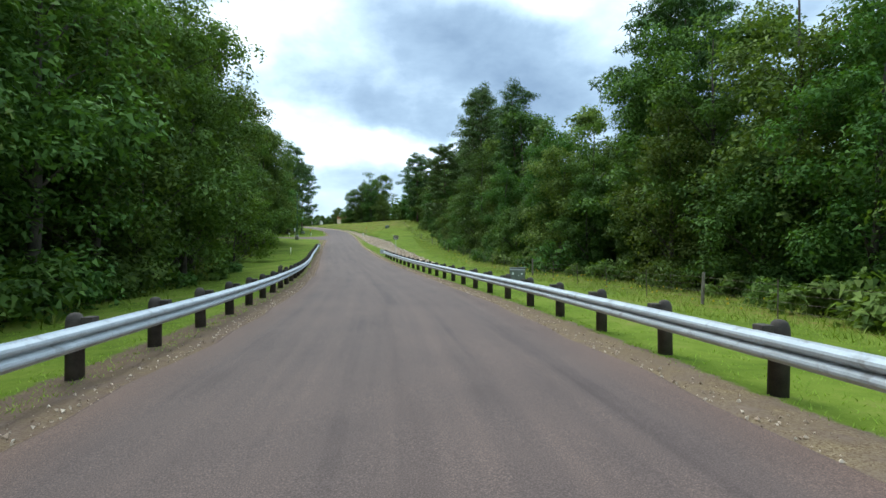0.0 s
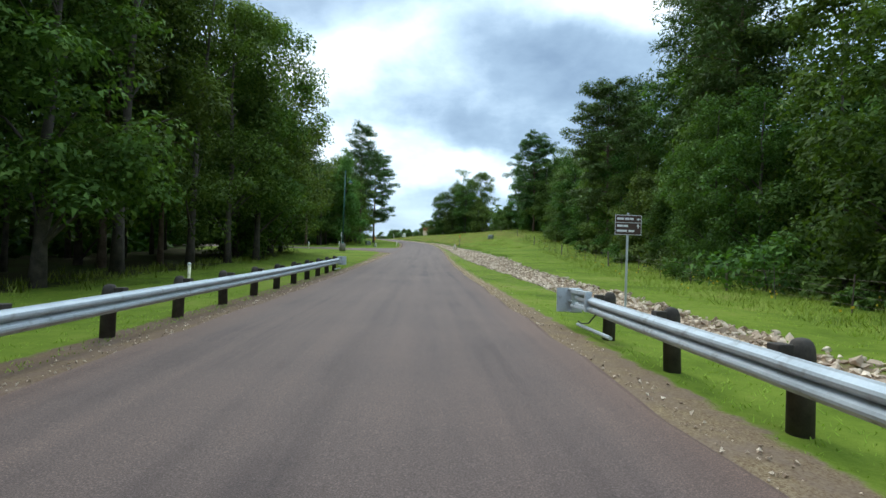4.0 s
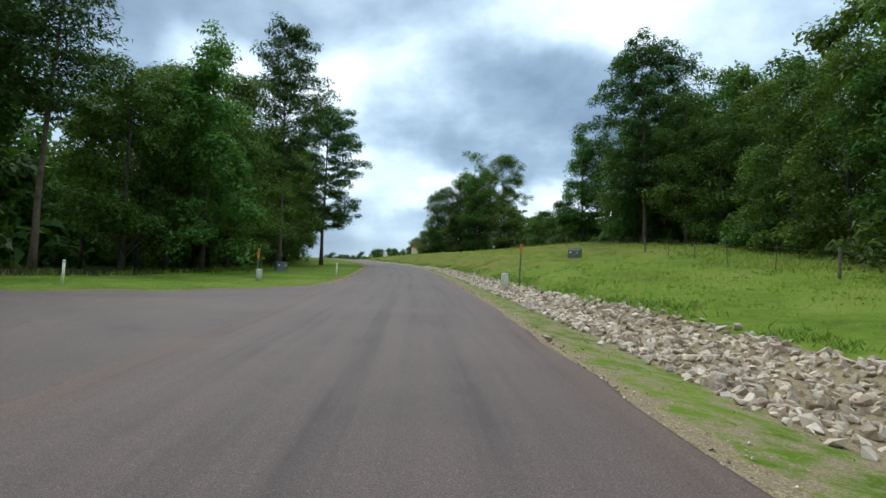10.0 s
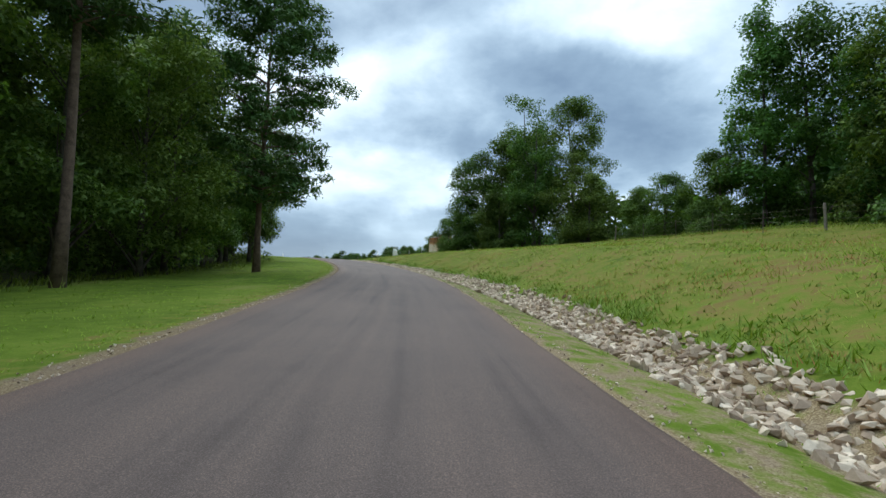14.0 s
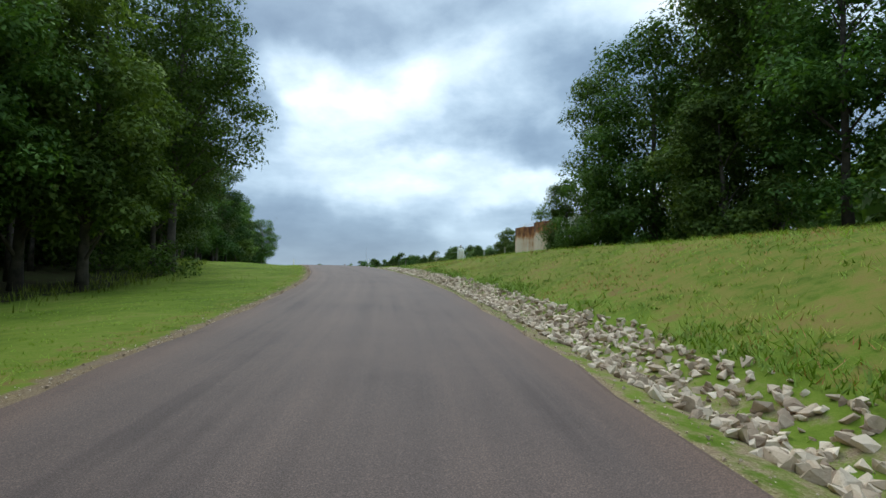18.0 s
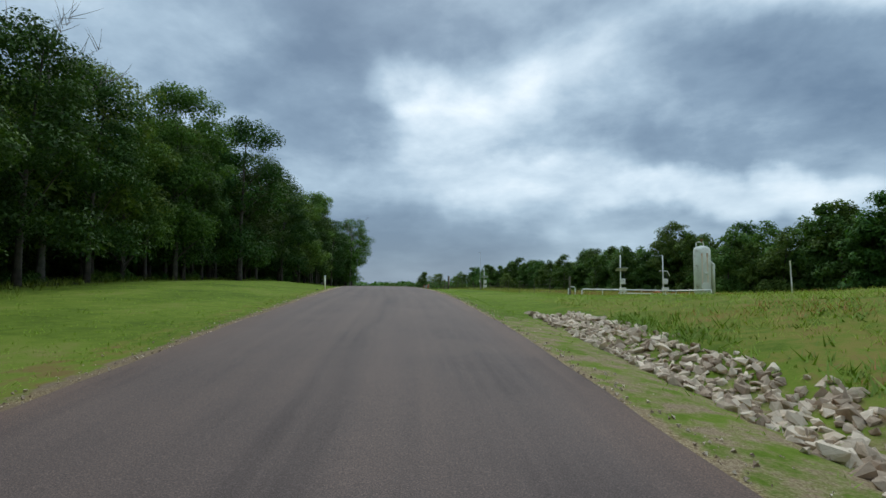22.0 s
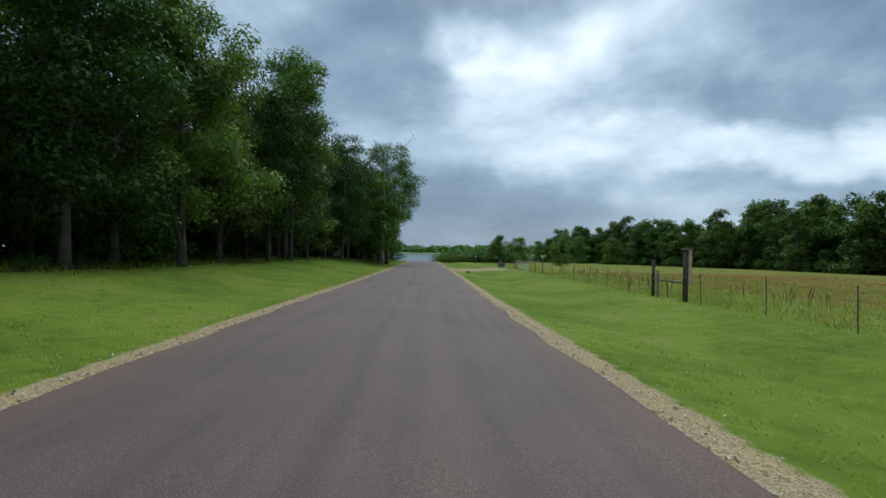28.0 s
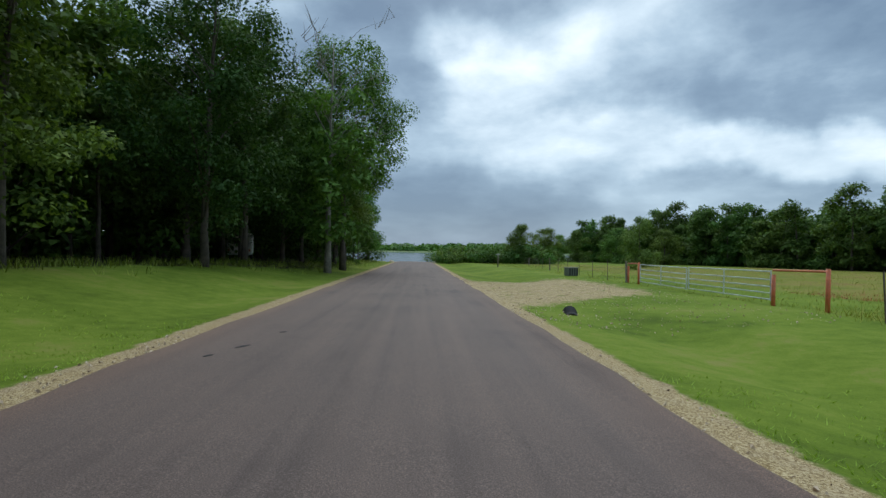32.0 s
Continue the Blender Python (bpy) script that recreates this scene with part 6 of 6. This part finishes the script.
for k in range(5):
    tp = thing("tee_stake", Matrix.Translation(spot(247 - 3.5 * k, 17 + 1.2 * k)) @ pose(0, 0, 0, 3 - k, k - 2, 0), "thin white stake standing in the grass by the tanks", "stake", "stakes by the tanks")
    part("shaft", box(0.05, 0.05, 1.5 + 0.4 * (k % 2), 0, 0, -0.2, 0.006), M_WHITE, tp)
    part("tip", box(0.054, 0.054, 0.2, 0, 0, 1.2 + 0.4 * (k % 2), 0.006), M_YELLOWED, tp)


# ---------------------------------------------------------------- far end of the road
def barrel(s, d):
    t = thing("feed_trough", Matrix.Translation(spot(s, d)) @ pose(0, 0, 0, 0, 0, heading(s) + 20), "dark grey slatted box standing in the grass", "crate")
    part("body", box(0.9, 0.6, 0.62, 0, 0, 0.04, 0.03), M_CABINET, t)
    part("lid", box(0.96, 0.66, 0.05, 0, 0, 0.665, 0.015), M_CONCRETE, t)
    for k in range(4):
        part("slat", box(0.12, 0.02, 0.56, -0.33 + 0.22 * k, -0.312, 0.07, 0.006), M_BLACK, t)
    return t


barrel(376, 12.8)


def trailer(s, d):
    t = thing("camper_trailer", Matrix.Translation(spot(s, d)) @ pose(0, 0, 0, 0, 0, heading(s) + 15), "small white camper trailer parked among the trees", "trailer")
    part("body", box(2.1, 3.8, 1.9, 0, 0, 0.45, 0.18), M_WHITE, t)
    part("window", box(1.1, 0.03, 0.5, 0, -1.9, 1.4, 0.02), M_BLACK, t, "dark rear window")
    part("bumper", box(1.9, 0.12, 0.14, 0, -1.95, 0.42, 0.03), M_ZINC, t)
    for x in (-0.95, 0.95):
        w = part("wheel", turned(((0.3, -0.1), (0.33, -0.06), (0.33, 0.06), (0.3, 0.1)), 18), M_BLACK, t)
        w.matrix_local = pose(x, 0, 0.33, 0, 90, 0)
    for x in (-0.85, 0.85):
        part("tail_light", box(0.14, 0.03, 0.2, x, -1.91, 0.75, 0.01), M_ORANGE, t, "red tail light")
    return t


trailer(384, -15.2)


def ramp_post(s, d, h, label):
    t = thing("wooden_post", Matrix.Translation(spot(s, d)), label, "post", "posts near the boat ramp")
    part("shaft", turned(((0.08, -0.2), (0.075, h), (0.06, h + 0.03)), 10), M_GREY_WOOD, t, smooth_faces=True)
    part("cap", box(0.5, 0.06, 0.12, 0, 0, h - 0.16, 0.01), M_SIGN_WHITE, t, "pale crosspiece")


ramp_post(402, 11, 1.7, "weathered post with a pale crosspiece in the grass")
for s, d in ((437, -4.2), (439, 4.2)):
    t = thing("boulder", Matrix.Translation(spot(s, d)), "pale boulder at the end of the road", "boulder", "boulders at the ramp")
    bm = bmesh.new()
    bmesh.ops.create_icosphere(bm, subdivisions=2, radius=0.4)
    for v in bm.verts:
        v.co *= 1 + 0.25 * noise.noise(v.co * 2.5)
        v.co.z = v.co.z * 0.6 + 0.12
    part("stone", bm, M_STONE, t)

# ---------------------------------------------------------------- grass, weeds, stones
def tufts(name, s, d, height, blades, width, mat, rng, label, category, spread=0.06, lean=0.35):
    """Grass tufts as single pointed blades, one mesh."""
    X, Y, Z = at(s, d)
    n = len(s) * blades
    base = np.repeat(np.stack([X, Y, Z], 1), blades, 0)
    base[:, :2] += rng.normal(size=(n, 2)) * spread
    h = np.repeat(height, blades) * (0.6 + 0.6 * rng.random(n))
    a = rng.random(n) * 6.283
    side = np.stack([np.cos(a), np.sin(a), np.zeros(n)], 1) * (width * (0.7 + 0.6 * rng.random(n)))[:, None]
    tip = base + np.stack([rng.normal(size=n) * lean * h, rng.normal(size=n) * lean * h, h], 1)
    base[:, 2] -= 0.02
    flip = np.cross(2 * side, tip - base)[:, 2] < 0
    side[flip] *= -1
    v = np.stack([base - side, base + side, tip], 1).reshape(-1, 3)
    me = fast_mesh(name, v, np.arange(n * 3).reshape(-1, 3), mat, tris=True)
    me.polygons.foreach_set("use_smooth", np.ones(n, bool))
    up = np.repeat(np.stack([rng.normal(size=n) * 0.25, rng.normal(size=n) * 0.25, np.ones(n)], 1), 3, 0)
    me.normals_split_custom_set_from_vertices(up / np.linalg.norm(up, axis=1)[:, None])
    return tagged(new(name, me), label, category, kind="stuff")


def build_grass():
    rng = np.random.default_rng(3)
    n = 46000
    s = rng.uniform(-16, 348, n)
    u = rng.random(n) ** 1.7
    left = rng.random(n) < 0.5
    lim_l = -np.interp(s, LEFT_S, LEFT_D)
    lim_r = np.minimum(np.interp(s, RIGHT_S, RIGHT_D) - 1, 17)
    d = np.where(left, -(4.0 + u * (lim_l - 3.6)), 4.2 + u * (lim_r - 4.2))
    ditch = (d > np.interp(s, DITCH_S, DITCH_IN) - 0.1) & (d < np.interp(s, DITCH_S, DITCH_OUT)) & (s > 29) & (s < 244)
    road = (d < 0) & (np.abs(s - 118) < 4 + 9.0 * np.clip(1 - (-d - 3.2) / 9.5, 0, 1) ** 2.2)
    apron = (d > 0) & (s > 343) & (d < 13)
    bare = (d > 0) & (s > 92) & (s < 242) & (d < np.interp(s, DITCH_S, DITCH_IN)) & (rng.random(n) > 0.3)
    keep = ~(road | apron | bare | (ditch & (rng.random(n) > np.where(s > 140, 0.6, 0.14))))
    s, d = s[keep], d[keep]
    tall = 0.028 + 0.03 * rng.random(len(s)) + 0.09 * smooth(6.5, 10, d) * (s > 120) * (s < 255) + 0.06 * (d > 11)
    tufts("grass", s, d, tall, 5, 0.011, M_BLADE, rng, "mown bright green verge grass", "grass", 0.09, 1.1)
    # rank weeds along the fence and at the foot of the woods
    n = 16000
    s = rng.uniform(-18, 186, n)
    d = np.interp(s, RIGHT_S, RIGHT_D) - rng.random(n) ** 1.6 * 6.5
    tufts("weeds", s, d, 0.08 + 0.3 * rng.random(n) ** 2.5, 5, 0.015, M_BLADE_DULL, rng, "tall rank weeds along the wire fence", "weeds", 0.16, 0.6)
    n = 5000
    s = rng.uniform(-18, 440, n)
    d = np.interp(s, LEFT_S, LEFT_D) - rng.normal(size=n) * 1.2 - 1.0
    keep = ~((s > 106) & (s < 131))
    tufts("forest_edge_weeds", s[keep], d[keep], 0.2 + 0.3 * rng.random(keep.sum()), 6, 0.018, M_BLADE_DULL, rng, "low weeds along the wood's edge", "weeds", 0.12)
    n = 9000
    s = rng.uniform(278, 350, n)
    d = 12.5 + rng.random(n) ** 1.4 * 20
    tufts("tall_field_grass", s, d, 0.12 + 0.42 * rng.random(n) ** 2, 6, 0.009, M_GOLD, rng, "tall golden-green seeding grass behind the field fence", "grass", 0.28, 0.5)
    n = 15000
    s = rng.uniform(118, 252, n)
    d = np.interp(s, DITCH_S, DITCH_OUT) + 0.4 + rng.random(n) ** 1.2 * 17
    patch = np.sin(s * 0.7 + 2 * np.sin(d * 0.6)) + np.sin(d * 1.1 + s * 0.23) + rng.normal(size=n) * 0.6 > -0.1
    s, d = s[patch], d[patch]
    tufts("bank_grass", s, d, 0.05 + 0.16 * rng.random(len(s)) ** 2, 5, 0.012, M_BLADE_DULL, rng, "rough unmown grass on the bank", "grass", 0.14, 0.7)
    n = 9000
    s = rng.uniform(118, 240, n)
    d = np.interp(s, DITCH_S, DITCH_OUT) + 0.2 + rng.random(n) ** 1.3 * 15
    clot = np.sin(s * 1.3 + 1.7 * np.sin(d * 0.9)) + np.sin(d * 1.7 - s * 0.41) + rng.normal(size=n) * 0.7 > 0.35
    tufts("bank_weeds", s[clot], d[clot], 0.035 + 0.06 * rng.random(clot.sum()), 9, 0.022, M_HERB, rng, "low leafy dark green weeds on the bank", "weeds", 0.13, 1.0)
    rusty = np.sin(s * 0.45 + 1.1 * np.sin(d * 0.7)) + np.sin(d * 0.8 + s * 0.6 + 2) + rng.normal(size=n) * 0.5 > 0.8
    tufts("dry_bank_grass", s[rusty], d[rusty], 0.07 + 0.12 * rng.random(rusty.sum()), 6, 0.008, M_DRY, rng, "thin reddish seeding grass on the bank", "grass", 0.2, 0.7)
    m = 5200
    sw = rng.uniform(100, 242, m)
    dw = np.interp(sw, DITCH_S, DITCH_OUT) + 0.05 + np.abs(rng.normal(size=m)) * 0.55
    rank = np.sin(sw * 0.9) + np.sin(sw * 0.37 + 1.0) + rng.normal(size=m) * 0.6 > 0.1
    tufts("ditch_weeds", sw[rank], dw[rank], 0.07 + 0.2 * rng.random(rank.sum()) ** 2, 7, 0.02, M_HERB, rng, "rank leafy weeds along the upper edge of the riprap", "weeds", 0.14, 0.7)
    n = 14000
    s = rng.uniform(250, 432, n)
    d = 12.8 + rng.random(n) ** 1.3 * 50
    tufts("field_weeds", s, d, 0.05 + 0.12 * rng.random(n), 6, 0.012, M_BLADE_DULL, rng, "rough green grass in the fenced field", "grass", 0.16)
    n = 17000
    s = 250 + 110 * rng.random(n)
    d = 19 + rng.random(n) * 34
    tufts("field_grass", s, d, 0.07 + 0.16 * rng.random(n), 7, 0.009, M_DRY, rng, "tall reddish dry grass in the fenced field", "grass", 0.16)
    n = 170
    s, d = rng.uniform(0, 130, n), 0
    d = np.interp(s, RIGHT_S, RIGHT_D) - 0.6 - rng.random(n) * 5.5
    X, Y, Z = at(s, d)
    p = np.stack([X, Y, Z + 0.2 + 0.3 * rng.random(n)], 1)
    r = 0.035
    o = np.array([[-r, 0, -r], [r, 0, -r], [r, 0, r], [-r, 0, r]])
    v = (p[:, None, :] + o[None]).reshape(-1, 3)
    me = fast_mesh("wild_flowers", v, np.arange(n * 4).reshape(-1, 4), M_FLOWER)
    tagged(new("wild_flowers", me), "small yellow wild flowers among the weeds", "flowers", kind="stuff")


def stone_shape(seed):
    rng = np.random.default_rng(seed)
    bm = bmesh.new()
    sc = np.array([1.0, 0.6 + 0.35 * rng.random(), 0.42 + 0.25 * rng.random()])
    for v in rng.uniform(-1, 1, size=(13, 3)):
        v = v / np.max(np.abs(v)) * (0.82 + 0.18 * rng.random()) * sc
        bm.verts.new(v)
    hull = bmesh.ops.convex_hull(bm, input=bm.verts)
    bmesh.ops.delete(bm, geom=[g for g in hull["geom_interior"] if isinstance(g, bmesh.types.BMVert)], context="VERTS")
    bmesh.ops.recalc_face_normals(bm, faces=bm.faces)
    bmesh.ops.triangulate(bm, faces=bm.faces)
    me = simple_mesh("rock", bm, M_STONE)
    return me


def turn_matrices(rng, n):
    q = rng.normal(size=(n, 4))
    q[:, 1:3] *= 0.35
    q /= np.linalg.norm(q, axis=1)[:, None]
    w, x, y, z = q.T
    return np.stack([1 - 2 * (y * y + z * z), 2 * (x * y - w * z), 2 * (x * z + w * y), 2 * (x * y + w * z), 1 - 2 * (x * x + z * z), 2 * (y * z - w * x),
                     2 * (x * z - w * y), 2 * (y * z + w * x), 1 - 2 * (x * x + y * y)], 1).reshape(-1, 3, 3)


def build_riprap():
    rng = np.random.default_rng(8)
    riprap = thing("riprap", Matrix.Identity(4), "pale broken riprap stones lining the roadside ditch", "riprap")
    shapes = [stone_shape(k) for k in range(8)]
    data = []
    for me in shapes:
        v = np.empty(len(me.vertices) * 3)
        me.vertices.foreach_get("co", v)
        f = np.empty(len(me.polygons) * 3, np.int32)
        me.polygons.foreach_get("vertices", f)
        data.append((v.reshape(-1, 3), f.reshape(-1, 3)))
    n = 24500
    s = rng.uniform(29, 244, n)
    u = rng.random(n)
    i, o = np.interp(s, DITCH_S, DITCH_IN), np.interp(s, DITCH_S, DITCH_OUT)
    # past the pedestal grass has grown through the middle of the rubble
    overgrown = np.sin(s * 0.8 + 2.5 * np.sin(s * 0.31)) + np.sin(s * 0.29 + 4 * u) - 2.6 * np.abs(u - 0.42) + 0.45 > 0
    keep = rng.random(n) < np.where(s < 122, 0.9, np.where(overgrown & (s > 163), 0.5, 0.9))
    s, d = s[keep], (i + u * (o - i) + rng.normal(size=n) * 0.1)[keep]
    n = len(s)
    X, Y, Z = at(s, d)
    size = (0.07 + 0.10 * rng.random(n) ** 1.7 + 0.045 * smooth(90, 125, s) * rng.random(n)) * (0.86 - 0.12 * smooth(118, 150, s))
    R = turn_matrices(rng, n)
    near = np.argsort(np.abs(s - 112) + 0.35 * np.abs(d - 6))[:295]
    single = np.zeros(n, bool)
    single[near] = True
    V, F, k0 = [], [], 0
    for k in range(n):
        me = k % 8
        if single[k]:
            ob = hang("rock", shapes[me], riprap)
            m = Matrix([[float(R[k][a][b] * size[k]) for b in range(3)] for a in range(3)]).to_4x4()
            ob.matrix_world = Matrix.Translation((float(X[k]), float(Y[k]), float(Z[k]) + float(size[k]) * 0.2)) @ m
        else:
            v, f = data[me]
            V.append(v @ R[k].T * size[k] + np.array([X[k], Y[k], Z[k] + size[k] * (0.0 + 0.4 * (k % 7) / 6)]))
            F.append(f + k0)
            k0 += len(v)
    rest = hang("rubble", fast_mesh("rubble", np.concatenate(V), np.concatenate(F), M_STONE_MASS, tris=True), riprap, "pale broken stones")
    tagged(rest, kind="stuff")
    # loose gravel along both edges of the asphalt
    n = 15000
    s = rng.uniform(-14, 346, n)
    left = rng.random(n) < 0.5
    d = np.where(left, -1, 1) * (3.3 + np.abs(rng.normal(size=n)) * 0.30)
    keep = ~((d < 0) & (s > 104) & (s < 132))
    drive = rng.random((2600, 2))
    s = np.concatenate([s[keep], 348 + 24 * drive[:, 0]])
    d = np.concatenate([d[keep], 3.6 + 8.5 * drive[:, 1] ** 1.3])
    n = len(s)
    X, Y, Z = at(s, d)
    size = 0.012 + 0.03 * rng.random(n) ** 2.5
    o = np.array([[1, 0, 0], [-0.5, 0.8, 0], [-0.5, -0.8, 0], [0, 0, 0.8]])
    f = np.array([[0, 1, 3], [1, 2, 3], [2, 0, 3]])
    R = turn_matrices(rng, n)
    v = (np.einsum("nij,kj->nki", R, o) * size[:, None, None] + np.stack([X, Y, Z + 0.012], 1)[:, None, :]).reshape(-1, 3)
    fa = (f[None] + (np.arange(n) * 4)[:, None, None]).reshape(-1, 3)
    tagged(new("loose_gravel", fast_mesh("loose_gravel", v, fa, M_STONE_MASS, tris=True)), "loose pale gravel along the asphalt edges", "gravel", kind="stuff")


def island_stone():
    m, nt, b = material("pale_broken_stones", 0.88)
    g = nt.nodes.new("ShaderNodeNewGeometry")
    f = calc(nt, "ADD", calc(nt, "MULTIPLY", g.outputs["Random Per Island"], 0.65), calc(nt, "MULTIPLY", noise_tex(nt, 14, 5, 0.65, g.outputs["Position"]), 0.4))
    nt.links.new(ramp(nt, f, ((0.15, (0.25, 0.165, 0.105)), (0.5, (0.52, 0.39, 0.275)), (0.9, (0.82, 0.665, 0.50)))), b.inputs["Base Color"])
    bump(nt, b, noise_tex(nt, 40, 4, 0.6, g.outputs["Position"]), 0.5, 0.02)
    return m


M_STONE_MASS = island_stone()
M_GOLD = leafy("seeding_grass", (0.18, 0.21, 0.04), (0.29, 0.30, 0.07), (0.42, 0.36, 0.12), 0.35, 0.05)
M_DOCK = surface("brown_seed_heads", (0.05, 0.028, 0.018), (0.13, 0.07, 0.04), 0.9, scale=8, fine=60, relief=0.3)
M_FLOWER = surface("yellow_petals", (0.65, 0.42, 0.02), (0.8, 0.6, 0.05), 0.7, scale=5, fine=40, relief=0.0)
M_HERB = leafy("herb_leaves", (0.10, 0.165, 0.026), (0.16, 0.25, 0.04), (0.24, 0.33, 0.07), 0.3, 0.05)
M_BLADE_DULL = leafy("weed_leaves", (0.15, 0.20, 0.03), (0.25, 0.31, 0.055), (0.38, 0.37, 0.11), 0.3, 0.05)
build_grass()
build_riprap()


def build_docks():
    """Brown seed stalks of dock plants behind the field fence, in loose groups."""
    rng = np.random.default_rng(14)
    stalks = []
    for k in range(3):
        bm = tube([(0, 0, -0.05), (0.01, 0.01, 0.35), (0.03 * k, 0, 0.8 + 0.1 * k)], [0.008, 0.008, 0.004], 5)
        tube([(0.01, 0.01, 0.38), (0.02, 0, 0.5), (0.03 * k, 0, 0.7), (0.03 * k, 0, 0.82 + 0.1 * k)], [0.008, 0.02, 0.016, 0.005], 6, bm)
        stalks.append(simple_mesh("dock_stalk", bm, M_DOCK))
    for c in range(16):
        s0, d0 = 286 + 64 * rng.random(), 13.3 + 4.5 * rng.random()
        t = thing("dock_plant", Matrix.Translation(spot(s0, d0)), "clump of brown upright dock seed stalks in the field", "plant", "dock plants behind the fence")
        for k in range(int(rng.integers(4, 11))):
            ob = hang("stalk", stalks[k % 3], t)
            ob.matrix_local = Matrix.Translation((rng.normal() * 0.9, rng.normal() * 0.9, 0)) @ pose(0, 0, 0, rng.normal() * 6, rng.normal() * 6, rng.random() * 360) @ Matrix.Scale(0.75 + 0.4 * rng.random(), 4)


build_docks()


# ---------------------------------------------------------------- odds and ends beside and on the road
def loose_lump(name, s, d, sx, sy, sz, mat, label, category, seed, lift=0.0):
    rng = np.random.default_rng(seed)
    bm = bmesh.new()
    for v in rng.uniform(-1, 1, size=(14, 3)):
        v = v / np.max(np.abs(v)) * (0.8 + 0.2 * rng.random())
        bm.verts.new((v[0] * sx / 2, v[1] * sy / 2, v[2] * sz / 2 + sz * 0.4))
    hull = bmesh.ops.convex_hull(bm, input=bm.verts)
    bmesh.ops.delete(bm, geom=[g for g in hull["geom_interior"] if isinstance(g, bmesh.types.BMVert)], context="VERTS")
    me = simple_mesh(name, bm, mat)
    ob = new(name, me)
    ob.matrix_world = Matrix.Translation(spot(s, d, lift)) @ pose(0, 0, 0, 0, 0, heading(s) + 25)
    return tagged(ob, label, category)


loose_lump("loose_stone", 113.2, 3.45, 0.22, 0.16, 0.14, M_STONE, "single pinkish stone fallen beside the asphalt edge", "stone", 3)
loose_lump("flat_slab", 21.9, -3.75, 0.42, 0.22, 0.05, M_CONCRETE, "small pale flat slab lying below the guardrail", "slab", 4)
loose_lump("dark_clod", 262.6, -4.35, 0.16, 0.12, 0.10, M_TAR, "small dark clod lying beside the marker post", "clod", 5)


def tar_smear(s, d, length, width, seed):
    """A thin dark smear on the asphalt, pointed at both ends."""
    rng = np.random.default_rng(seed)
    x, y, z, tx, ty = (float(v) for v in centre(s))
    bm = bmesh.new()
    k = 14
    ring = []
    for i in range(k):
        a = 2 * math.pi * i / k
        u, v = math.cos(a) * length / 2, math.sin(a) * width / 2 * (1 + 0.35 * rng.normal())
        ring.append(bm.verts.new((u, v, 0.0)))
    low = [bm.verts.new((v.co.x * 1.03, v.co.y * 1.03, -0.012)) for v in ring]
    bm.faces.new(ring)
    for i in range(k):
        bm.faces.new((ring[i], low[i], low[(i + 1) % k], ring[(i + 1) % k]))
    ob = new("tar_smear", simple_mesh("tar_smear", bm, M_TAR))
    ob.matrix_world = Matrix.Translation((x + ty * d, y - tx * d, z - 0.012 * abs(d) + 0.006)) @ pose(0, 0, 0, 0, 0, heading(s) + 62)
    return tagged(ob, "thin dark tar smear on the asphalt", "stain", "tar smears")


for k, (s, d, length) in enumerate(((343.2, -2.25, 0.20), (344.0, -2.0, 0.34), (345.6, -1.75, 0.16))):
    tar_smear(s, d, length, 0.07, 20 + k)
